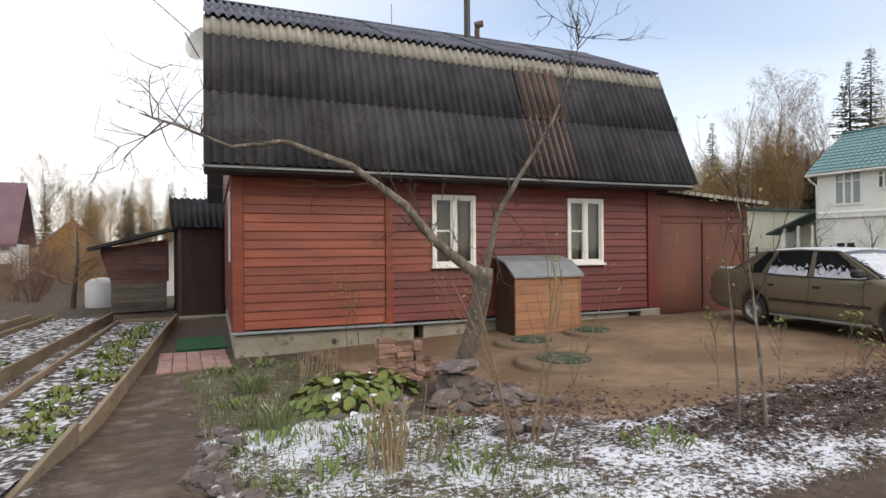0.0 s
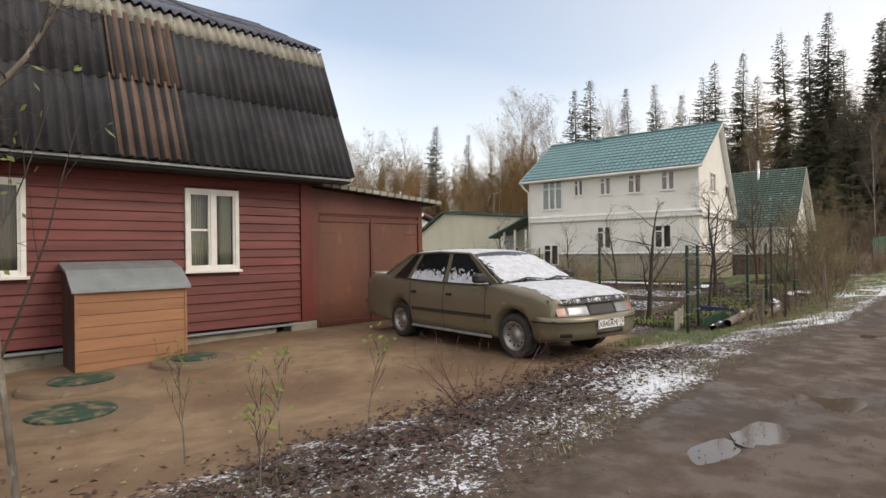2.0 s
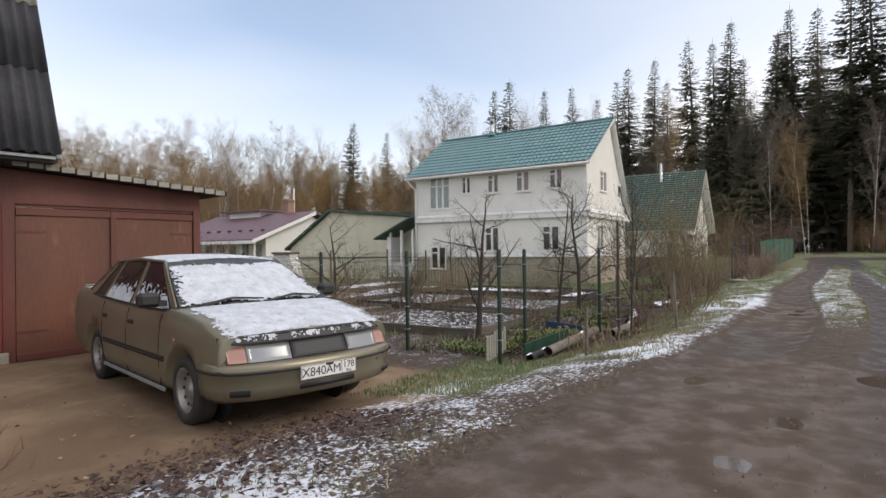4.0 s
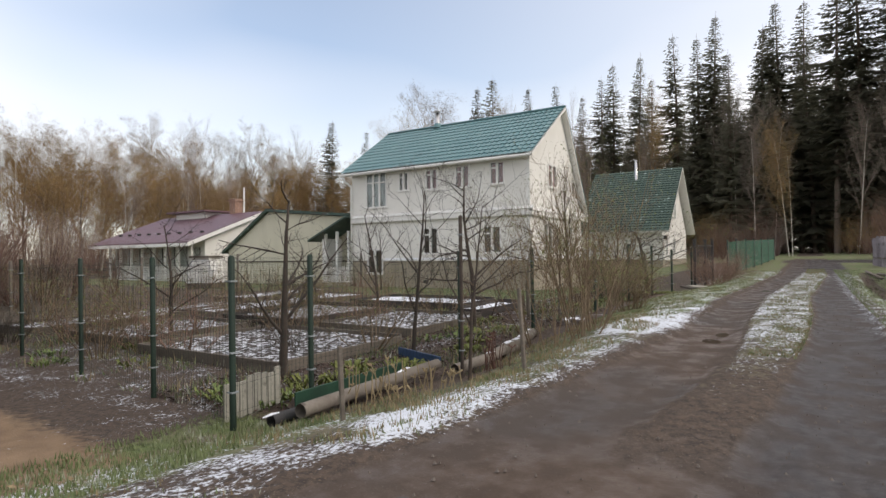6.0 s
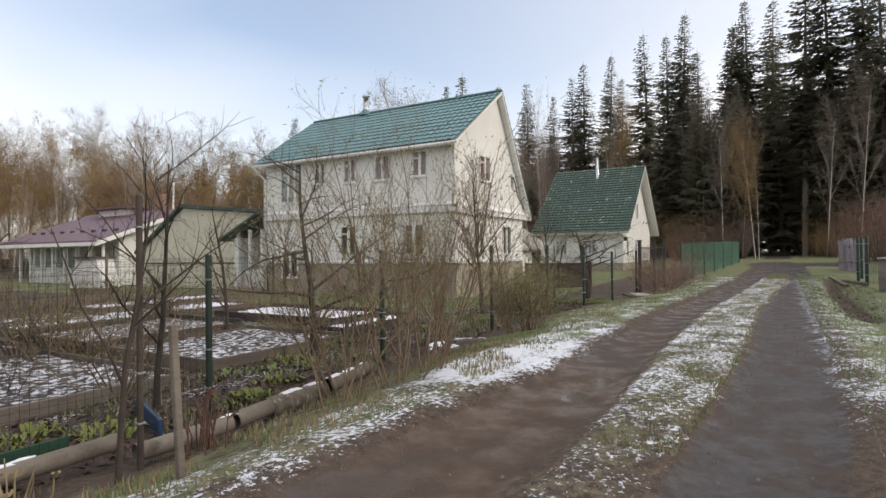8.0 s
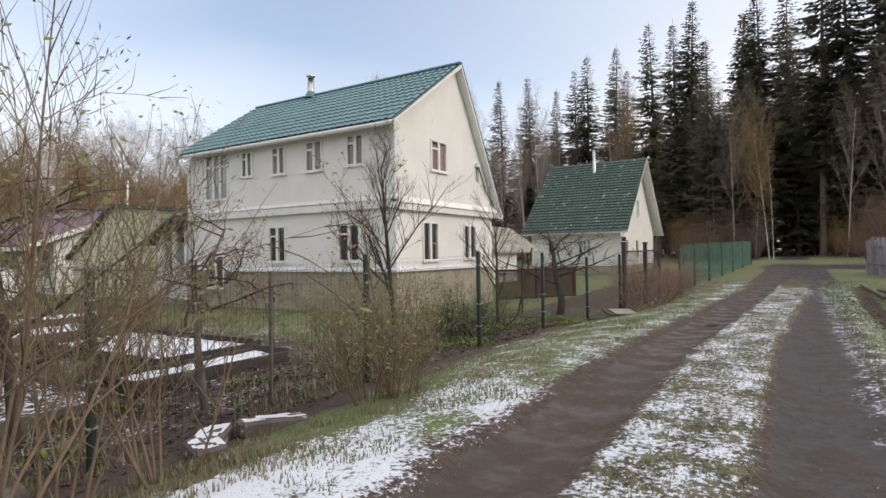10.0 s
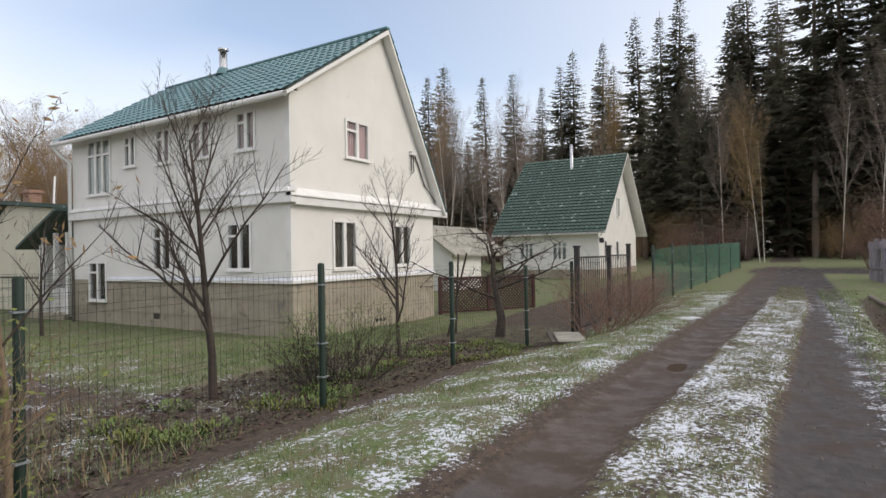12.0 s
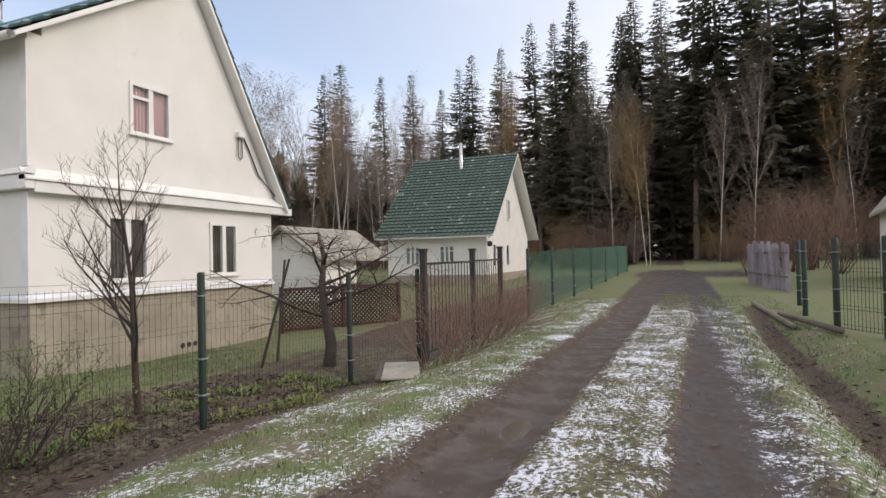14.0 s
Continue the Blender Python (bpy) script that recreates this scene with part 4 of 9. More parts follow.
def build_white():
    up = [(12.92, 14.0, 3.27, 4.68, "curtain"), (11.85, 12.33, 3.85, 4.60, "curtain_brown"), (10.5, 11.05, 3.80, 4.60, "curtain_pink"), (9.12, 9.74, 3.78, 4.61, "curtain_pink"), (7.72, 8.30, 3.80, 4.61, "curtain_pink")]
    low = [(10.52, 11.22, 1.38, 2.40, "curtain_brown"), (7.88, 8.62, 1.38, 2.37, "curtain_brown"), (13.16, 13.98, 0.62, 1.62, "curtain_brown")]
    bm = bmesh.new()
    wall_with_holes(bm, "y", YG, YF, 1.16, 4.85, XL, 0.2, [w[:4] for w in up + low])
    part("long_wall", bm, M["white_wall"], white, "smooth white wall, lightly stained")
    bm = bmesh.new()
    wall_with_holes(bm, "y", YG, YF, -0.4, 1.16, XL - 0.0, 0.2, [w[:4] for w in low[2:]])
    part("plinth", bm, M["stone_base"], white, "beige stone panel plinth")
    # gable wall: storeys below the belt, pentagon above
    gw = [(31.15, 31.96, 3.75, 4.61), (30.71, 31.47, 1.36, 2.41), (32.83, 33.56, 1.38, 2.39)]
    bm = bmesh.new()
    wall_with_holes(bm, "x", XL + 0.2, XR, 1.16, 2.75, YG, 0.2, gw[1:])
    part("gable_wall", bm, M["white_wall"], white, "cream white gable wall")
    bm = bmesh.new()
    slope = (6.72 - 2.75) / (34.85 - 32.5)
    def right(z):
        return 34.85 - (z - 2.75) / slope
    def left(x):
        return 4.85 + (x - XL) * (6.72 - 4.85) / (32.42 - XL)
    wa, wb = 31.15, 31.96
    for poly in ([(XL + 0.2, 2.75), (wa, 2.75), (wa, 3.75), (wa, 4.61), (wa, left(wa)), (XL + 0.2, left(XL + 0.2))], [(wa, 2.75), (wb, 2.75), (wb, 3.75), (wa, 3.75)],
                 [(wa, 4.61), (wb, 4.61), (wb, left(wb)), (wa, left(wa))], [(wb, 2.75), (right(2.75), 2.75), (32.5, 6.72), (32.42, 6.72), (wb, left(wb)), (wb, 4.61), (wb, 3.75)]):
        prism(bm, poly, "y", YG, YG + 0.2)
    bmesh.ops.remove_doubles(bm, verts=bm.verts[:], dist=0.0005)
    part("gable_wall", bm, M["white_wall"], white, "cream white gable under the roof")
    bm = boxes((XL + 0.2, XR, YG, YG + 0.2, -0.4, 1.16))
    part("plinth", bm, M["stone_base"], white, "beige stone panel plinth")
    part("plinth_joint", boxes((XL - 0.012, XL - 0.001, YG, YF, 0.40, 0.408), (XL - 0.012, XL - 0.001, YG, YF, 0.80, 0.808)), M["concrete"], white)
    # closing walls
    bm = boxes((XR - 0.2, XR, YG + 0.2, YF, -0.4, 2.85), (XL + 0.2, XR - 0.2, YF - 0.2, YF, -0.4, 4.8))
    prism(bm, [(XL + 0.2, 4.8), (right(4.8), 4.8), (32.5, 6.7)], "y", YF - 0.2, YF)
    part("back_wall", bm, M["white_wall"], white)
    # belt course with its snow-dusted ledge, plinth ledge, corner boards
    bm = boxes((XL - 0.13, XL, YG - 0.13, YF, 2.68, 2.88), (XL, 35.2, YG - 0.13, YG, 2.64, 2.80), bevel=0.01)
    part("belt_course", bm, M["white_trim"], white, "white belt course between the storeys")
    bm = bmesh.new()
    prism(bm, [(YG - 0.16, 2.805), (YG - 0.16, 2.83), (YG - 0.004, 2.98), (YG - 0.004, 2.805)], "x", XL - 0.13, 35.0)
    prism(bm, [(XL - 0.15, 2.885), (XL - 0.15, 2.90), (XL - 0.004, 3.0), (XL - 0.004, 2.885)], "y", YG - 0.16, YF)
    part("belt_flashing", bm, M["white_trim"], white, "sloping flashing dusted with snow")
    bm = boxes((XL - 0.07, XL, YG - 0.07, 13.1, 1.13, 1.19), (XL, XR, YG - 0.07, YG, 1.13, 1.19), bevel=0.006)
    part("plinth_ledge", bm, M["white_trim"], white, "white ledge over the plinth")
    vs, fs = [], []
    for k in range(46):
        y = YG - 0.07 + k * (13.1 - YG) / 45
        vs += [(XL - 0.068, y, 1.192 + 0.012 * noise.noise((y * 3, 0, 0))), (XL - 0.004, y, 1.235 + 0.025 * noise.noise((y * 2.2, 4, 0)))]
    for k in range(40):
        x = XL - 0.07 + k * (XR - XL + 0.07) / 39
        vs += [(x, YG - 0.068, 1.192 + 0.012 * noise.noise((x * 3, 7, 0))), (x, YG - 0.004, 1.235 + 0.025 * noise.noise((x * 2.2, 9, 0)))]
    fs = [(2 * k, 2 * k + 1, 2 * k + 3, 2 * k + 2) for k in range(45)] + [(92 + 2 * k, 94 + 2 * k, 95 + 2 * k, 93 + 2 * k) for k in range(39)]
    raw("snow_cover", vs, fs, M["snow"], white, "snow along the plinth ledge", "", True)
    part("corner_board", boxes((XL - 0.02, XL - 0.001, YG, YG + 0.14, 1.2, 2.66), (XL - 0.02, XL - 0.001, YG, YG + 0.14, 3.01, 4.75)), M["white_trim"], white)
    for a, b, z0, z1, c in up:
        plain_window(white, "y", a, b, z0, z1, XL, c, 3 if b - a > 1 else 2, "far" if b - a < 1 else "all")
    for i, (a, b, z0, z1, c) in enumerate(low):
        plain_window(white, "y", a, b, z0, z1, XL, c, 2, "far")
    for i, (a, b, z0, z1) in enumerate(gw):
        plain_window(white, "x", a, b, z0, z1, YG, "curtain_pink" if i == 0 else "curtain_brown", 2, "near" if i == 0 else "none")
    # roof: short slope over the long wall, long steep slope behind
    ya, yb = YG - 0.22, YF + 0.35
    ridge = (32.5, 6.88)
    tile_roof("roof", (29.28, ya, 4.72), (29.28, yb, 4.72), (ridge[0], ya, ridge[1]), 12, 40, 6, M["teal_roof"], white, 0.016, 0.032, "green metal tile roof, a little frost")
    tile_roof("roof", (34.98, yb, 2.74), (34.98, ya, 2.74), (ridge[0], yb, ridge[1]), 16, 40, 6, M["teal_roof"], white, 0.016, 0.032)
    part("ridge_cap", boxes((ridge[0] - 0.08, ridge[0] + 0.08, ya, yb, ridge[1] + 0.02, ridge[1] + 0.09), bevel=0.02), M["teal_roof"], white)
    bm = bmesh.new()
    prism(bm, [(29.30, 4.66), (29.30, 4.73), (ridge[0], ridge[1] + 0.02), (ridge[0], ridge[1] - 0.09)], "y", ya, yb)
    prism(bm, [(34.96, 2.68), (34.96, 2.76), (ridge[0], ridge[1] + 0.02), (ridge[0], ridge[1] - 0.09)], "y", ya, yb)
    part("soffit", bm, M["white_trim"], white, "white boarded eaves and verge")
    # gutters, downpipe, lamp bracket, cable conduit, vents
    vs, fs = [], []
    tube(vs, fs, [Vector((29.24, ya, 4.66)), Vector((29.24, yb, 4.66))], [0.055, 0.055], 10)
    raw("gutter", vs, fs, M["white_trim"], white, "white gutter", "", True)
    vs, fs = [], []
    tube(vs, fs, [Vector((29.24, yb - 0.1, 4.6)), Vector((29.34, yb - 0.2, 4.4)), Vector((29.50, yb - 0.36, 4.2)), Vector((29.50, yb - 0.36, 0.2))], [0.045] * 4, 8)
    raw("downpipe", vs, fs, M["white_trim"], white, "white downpipe", "", True)
    vs, fs = [], []
    tube(vs, fs, [Vector((33.78, YG - 0.03, 4.15)), Vector((33.95, YG - 0.03, 3.9)), Vector((34.2, YG - 0.03, 3.45)), Vector((34.75, YG - 0.03, 3.05))], [0.018] * 4, 6)
    raw("cable_conduit", vs, fs, M["dark_metal"], white)
    vs, fs = [], []
    tube(vs, fs, [Vector((33.62, YG - 0.03, 4.15)), Vector((33.60, YG - 0.04, 3.75)), Vector((33.66, YG - 0.04, 3.70)), Vector((33.72, YG - 0.04, 3.75)), Vector((33.72, YG - 0.03, 4.15))], [0.014] * 5, 6)
    raw("cable_loop", vs, fs, M["dark_metal"], white)
    part("meter_box", boxes((33.58, 33.78, YG - 0.1, YG, 4.14, 4.26), bevel=0.01), M["white_trim"], white)
    for x in (32.16, 32.30, 32.44):
        bm = bmesh.new()
        bmesh.ops.create_cone(bm, cap_ends=True, segments=12, radius1=0.045, radius2=0.045, depth=0.03, matrix=pose(x, YG - 0.002, 0.17, 90, 0, 0))
        part("vent", bm, M["room"], white)
    part("vent", boxes((XL - 0.008, XL + 0.01, 11.0, 11.22, 0.28, 0.42)), M["room"], white)
    vs, fs = [], []
    tube(vs, fs, [Vector((32.45, 12.35, 6.7)), Vector((32.45, 12.35, 7.50))], [0.11, 0.11], 14)
    tube(vs, fs, [Vector((32.45, 12.35, 7.56)), Vector((32.45, 12.35, 7.60)), Vector((32.45, 12.35, 7.64))], [0.15, 0.15, 0.02], 14)
    tube(vs, fs, [Vector((32.45, 12.35, 7.62)), Vector((32.45, 12.35, 7.5))], [0.02, 0.02], 6)
    raw("chimney_pipe", vs, fs, M["steel"], white, "steel chimney pipe with rain cap", "", True)
    bm = bmesh.new()
    bmesh.ops.create_cone(bm, cap_ends=True, segments=14, radius1=0.22, radius2=0.13, depth=0.2, matrix=pose(32.45, 12.35, 6.95))
    part("chimney_collar", bm, M["teal_roof"], white)
    # lean-to porch at the far end of the long wall
    bm = bmesh.new()
    prism(bm, [(29.35, 14.80), (29.35, 16.75), (33.2, 16.75), (33.2, 14.80)], "z", -0.2, 0.25)
    part("porch_base", bm, M["stone_base"], white)
    bm = boxes((29.5, 33.0, 16.3, 16.42, 0.25, 2.1), (29.75, 33.0, 14.8, 16.3, 0.25, 0.9), bevel=0.0)
    for y in (14.95, 15.6, 16.25):
        box(bm, 29.5, 29.6, y - 0.05, y + 0.05, 0.25, 2.4)
    part("porch_wall", bm, M["white_trim"], white)
    bm = bmesh.new()
    prism(bm, [(14.76, 2.95), (14.76, 3.02), (16.95, 2.06), (16.95, 1.98)], "x", 29.15, 33.4)
    part("porch_roof", bm, M["green_shingle"], white, "green lean-to porch roof")


build_white()


# ---- the parked saloon car: x forward from the rear axle, y to its left ----
def car_mats():
    def plain(name, c, rough, metal=0.0, coat=0.0):
        m = bpy.data.materials.new(name)
        m.use_nodes = True
        p = m.node_tree.nodes["Principled BSDF"]
        p.inputs["Base Color"].default_value = (*c, 1)
        p.inputs["Roughness"].default_value, p.inputs["Metallic"].default_value, p.inputs["Coat Weight"].default_value = rough, metal, coat
        return m
    M["car_paint"] = mat("beige metallic car paint", (0.222, 0.200, 0.142), (0.188, 0.168, 0.118), 1.5, 0.30, 0.02, 200, c3=(0.17, 0.14, 0.095), spots=-0.04, metal=0.45, spec=0.5, rough_var=0.06)
    M["car_glass"] = plain("dark car glass", (0.012, 0.014, 0.015), 0.04)
    M["car_black"] = plain("black plastic", (0.018, 0.018, 0.019), 0.55)
    M["tyre"] = mat("black tyre rubber", (0.022, 0.021, 0.020), (0.045, 0.040, 0.036), 9.0, 0.85, 0.3, 60)
    M["rim"] = mat("dusty steel rim", (0.36, 0.35, 0.34), (0.24, 0.23, 0.22), 9.0, 0.45, 0.05, 60, metal=0.7)
    M["lamp_glass"] = plain("headlamp glass", (0.24, 0.25, 0.26), 0.22, 0.3)
    M["amber"] = plain("amber indicator", (0.36, 0.20, 0.16), 0.25)
    M["tail_red"] = plain("red tail lamp", (0.30, 0.02, 0.02), 0.2)
    M["plate_white"] = plain("white number plate", (0.72, 0.72, 0.70), 0.4)
    M["car_snow"] = mat("thin granular snow film", (0.60, 0.635, 0.69), (0.44, 0.465, 0.51), 9.0, 0.6, 0.9, 70, c3=(0.34, 0.35, 0.37), spots=0.02)
    M["ink"] = plain("black ink", (0.012, 0.012, 0.012), 0.5)


car_mats()
CAR = pose(12.505, 6.12, 0.022, 0, 0, -101.75)
#        x      bottom top    half width
BODY = [(-1.10, 0.40, 0.60, 0.70), (-1.07, 0.32, 0.76, 0.775), (-1.00, 0.27, 0.93, 0.80), (-0.90, 0.24, 0.985, 0.815), (-0.55, 0.21, 0.985, 0.826),
        (-0.25, 0.20, 0.955, 0.832), (0.5, 0.19, 0.925, 0.835), (1.2, 0.19, 0.905, 0.835), (1.9, 0.19, 0.90, 0.832), (2.25, 0.19, 0.915, 0.828),
        (2.52, 0.20, 0.89, 0.824), (2.85, 0.21, 0.838, 0.812), (3.02, 0.23, 0.790, 0.803), (3.12, 0.27, 0.760, 0.795), (3.15, 0.30, 0.745, 0.790)]


def body_at(x):
    cols = list(zip(*BODY))
    return [float(np.interp(x, cols[0], c)) for c in cols[1:]]


def top_z(x, y):
    zb, zt, w = body_at(x)
    return zt + 0.022 * (1 - min(1, abs(y) / w) ** 2)


def section(x):
    zb, zt, w = body_at(x)
    h = zt - zb
    pts = [(0.0, zb), (0.55 * w, zb), (0.86 * w, zb + 0.01), (0.965 * w, zb + 0.06), (0.99 * w, zb + 0.15 * h + 0.04)]
    pts += [(w, zb + 0.42 * h), (w, zb + 0.55 * h), (0.992 * w, zb + 0.72 * h), (0.975 * w, zb + 0.86 * h), (0.95 * w, zb + 0.945 * h), (0.90 * w, zt + 0.004)]
    pts += [(0.7 * w, zt + 0.012), (0.4 * w, zt + 0.019), (0.0, zt + 0.022)]
    return pts


def scatter_sheet(fn, na, nb, keep, mtl, name, parent, label=""):
    """A thin lying sheet over a surface fn(a, b), its ragged edge given by keep(a, b)."""
    vs, fs, ids = [], [], {}
    def vid(i, j):
        if (i, j) not in ids:
            ids[i, j] = len(vs)
            vs.append(fn(i / na, j / nb))
        return ids[i, j]
    for i in range(na):
        for j in range(nb):
            if keep((i + 0.5) / na, (j + 0.5) / nb):
                fs.append((vid(i, j), vid(i + 1, j), vid(i + 1, j + 1), vid(i, j + 1)))
    return raw(name, vs, fs, mtl, parent, label, "stuff" if name == "snow_cover" else "", True)


def build_wheel(parent, x, y, side):
    w = new("wheel")
    w.parent = parent
    w.matrix_local = pose(x, y, 0.28, 90, 0, 0) if side < 0 else pose(x, y, 0.28, -90, 0, 0)
    w.empty_display_size = 0.1
    prof = [(0.185, -0.085), (0.235, -0.092), (0.268, -0.080), (0.280, -0.055), (0.280, 0.055), (0.268, 0.080), (0.235, 0.092), (0.185, 0.085)]
    def lathe(pr, seg, close):
        vs, fs = [], []
        for k in range(seg):
            a = 2 * math.pi * k / seg
            vs += [(r * math.cos(a), r * math.sin(a), z) for r, z in pr]
        m = len(pr)
        for k in range(seg):
            for i in range(m - (0 if close else 1)):
                fs.append((k * m + i, k * m + (i + 1) % m, ((k + 1) % seg) * m + (i + 1) % m, ((k + 1) % seg) * m + i))
        return vs, fs
    raw("tyre", *lathe(prof, 36, True), M["tyre"], w, "black road tyre", "", True)
    rim = raw("rim", *lathe([(0.0, 0.055), (0.055, 0.055), (0.06, 0.045), (0.10, 0.03), (0.150, 0.045), (0.165, 0.075), (0.188, 0.086), (0.192, 0.07), (0.185, 0.02), (0.18, -0.08)], 36, False), M["rim"], w, "steel disc wheel", "", True)
    for k in range(10):
        a = 2 * math.pi * k / 10
        bm = bmesh.new()
        bmesh.ops.create_cone(bm, cap_ends=True, segments=10, radius1=0.014, radius2=0.014, depth=0.012, matrix=pose(0.128 * math.cos(a), 0.128 * math.sin(a), 0.040))
        part("slot", bm, M["ink"], rim)
    return w


def build_car():
    car = thing("car", CAR, "beige saloon car dusted with fresh snow", "car")
    xs = sorted(set([round(v, 3) for v in np.linspace(-1.10, 3.15, 60)] + [b[0] for b in BODY]))
    vs, fs = [], []
    n = None
    for x in xs:
        half = section(x)
        ring = [(x, y, z) for y, z in half] + [(x, -y, z) for y, z in half[-2:0:-1]]
        n = len(ring)
        vs += ring
    for i in range(len(xs) - 1):
        for k in range(n):
            fs.append((i * n + k, i * n + (k + 1) % n, (i + 1) * n + (k + 1) % n, (i + 1) * n + k))
    fs.append(tuple(range(n)))
    fs.append(tuple(range((len(xs) - 1) * n, len(xs) * n))[::-1])
    body = raw("body", vs, fs, M["car_paint"], car, "beige metallic body", "", True)
    bm = bmesh.new()
    bm.from_mesh(body.data)
    bmesh.ops.recalc_face_normals(bm, faces=bm.faces[:])
    bm.to_mesh(body.data)
    bm.free()
    # wheel arches cut through the flanks
    cut = bmesh.new()
    for ax in (0.0, 2.52):
        for sy in (-1, 1):
            bmesh.ops.create_cone(cut, cap_ends=True, segments=40, radius1=0.345, radius2=0.345, depth=0.5, matrix=pose(ax, sy * 0.80, 0.29, 90, 0, 0))
    cm = bpy.data.meshes.new("cut")
    cut.to_mesh(cm)
    cut.free()
    cutter = new("cutter", cm)
    cutter.parent = car
    mod = body.modifiers.new("arches", "BOOLEAN")
    mod.object, mod.operation, mod.solver = cutter, "DIFFERENCE", "EXACT"
    bpy.context.view_layer.update()
    got = bpy.data.meshes.new_from_object(body.evaluated_get(bpy.context.evaluated_depsgraph_get()))
    body.modifiers.clear()
    body.data = got
    bpy.data.objects.remove(cutter)
    got.polygons.foreach_set("use_smooth", [True] * len(got.polygons))
    for ax in (0.0, 2.52):
        for sy in (-1, 1):
            build_wheel(car, ax, sy * 0.715, sy)
            bm = bmesh.new()
            bmesh.ops.create_cone(bm, cap_ends=True, segments=32, radius1=0.34, radius2=0.34, depth=0.02, matrix=pose(ax, sy * 0.555, 0.30, 90, 0, 0))
            part("arch_liner", bm, M["car_black"], car)
    # greenhouse: belt and roof rail, then panes and pillars between them
    def belt(x, s):
        return Vector((x, s * (0.775 if -0.3 < x < 2.0 else 0.735), top_z(x, 0.75) - 0.01))
    def rail(x, s):
        q = min(1.0, max(0.0, (x + 0.02) / 1.54))
        return Vector((x, s * 0.585, 1.285 + 0.05 * math.sin(math.pi * (0.15 + 0.7 * q))))
    strips = [("pillar", 2.22, 2.06, 1.50, 1.42, 0), ("side_window", 2.06, 1.17, 1.42, 1.10, 1), ("pillar", 1.17, 1.08, 1.10, 1.03, 0), ("side_window", 1.08, 0.24, 1.03, 0.38, 1),
              ("pillar", 0.24, 0.16, 0.38, 0.31, 0), ("side_window", 0.16, -0.20, 0.31, 0.16, 1), ("pillar", -0.20, -0.56, 0.16, -0.02, 0)]
    for s in (-1, 1):
        for nm, b0, b1, t0, t1, isg in strips:
            inset = -0.008 if isg else 0.0
            q = [belt(b0, s), belt(b1, s), rail(t1, s), rail(t0, s)]
            for v in q:
                v.y += s * inset
            inner = [v - Vector((0, s * 0.03, 0)) for v in q]
            raw(nm, q + inner, [(0, 1, 2, 3), (7, 6, 5, 4), (0, 4, 5, 1), (1, 5, 6, 2), (2, 6, 7, 3), (3, 7, 4, 0)], M["car_glass"] if isg else M["car_paint"], car, "dark tinted side window" if isg else "")
        vs, fs = [], []
        tube(vs, fs, [belt(2.20, s) + Vector((0, 0, 0.01)), rail(1.50, s) + Vector((0, 0, 0.004)), rail(0.8, s) + Vector((0, 0, 0.006)), rail(0.1, s), belt(-0.50, s)], [0.018] * 5, 6)
        raw("roof_rail", vs, fs, M["car_paint"], car, "", "", True)
        vs, fs = [], []
        tube(vs, fs, [belt(x, s) + Vector((0, s * 0.012, 0.002)) for x in (2.1, 1.6, 1.0, 0.4, -0.2)], [0.009] * 5, 5)
        raw("window_seal", vs, fs, M["car_black"], car)
    def roof_pt(a, b):
        x = -0.04 + 1.58 * a
        y = -0.60 + 1.20 * b
        r = rail(min(1.5, max(0.0, x)), 1)
        drop = 0.02 * smooth01((x - 1.42) / 0.12) + 0.02 * smooth01((0.08 - x) / 0.12)
        return (x, y, r.z + 0.045 * (1 - (abs(y) / 0.6) ** 2.4) - drop)
    scatter_sheet(roof_pt, 20, 16, lambda a, b: True, M["car_paint"], "roof_panel", car)
    def shield(a, b):  # a up the glass, b across
        x = 2.27 - 0.75 * a
        half = 0.735 - 0.15 * a
        y = -half + 2 * half * b
        return (x + 0.05 * (1 - (y / half) ** 2), y, 0.915 + 0.395 * a + 0.02 * (1 - (y / half) ** 2) + 0.015 * math.sin(math.pi * a))
    def back(a, b):
        x = -0.58 + 0.55 * a
        half = 0.70 - 0.13 * a
        y = -half + 2 * half * b
        return (x - 0.04 * (1 - (y / half) ** 2), y, 0.985 + 0.32 * a + 0.012 * math.sin(math.pi * a))
    scatter_sheet(shield, 8, 14, lambda a, b: True, M["car_glass"], "windscreen", car, "windscreen under a crust of snow")
    scatter_sheet(back, 8, 14, lambda a, b: True, M["car_glass"], "rear_window", car)
    # snow lying on glass, bonnet and roof
    def rag(p, f=9.0):
        return noise.noise((p[0] * f, p[1] * f, p[2] * f)) * 0.45 + noise.noise((p[0] * 31, p[1] * 31, p[2] * 31)) * 0.35 + noise.noise((p[0] * 75, p[1] * 75, p[2] * 75)) * 0.35
    def over(fn, d):
        def g(a, b):
            p = fn(a, b)
            k = d + 0.004 * noise.noise((p[0] * 25, p[1] * 25, 1.0))
            return (p[0] + 0.4 * k, p[1], p[2] + k)
        return g
    sh = over(shield, 0.008)
    scatter_sheet(sh, 100, 180, lambda a, b: min(a - 0.03, 0.86 - a + 0.03 * math.sin(b * 9), b - 0.02, 0.98 - b) * 9 + 0.30 + rag(shield(a, b)) > 0.42, M["car_snow"], "snow_cover", car, "snow frozen on the windscreen")
    def hood(a, b):
        x = 2.30 + 0.86 * a
        y = -0.74 + 1.48 * b
        return (x, y, top_z(x, y))
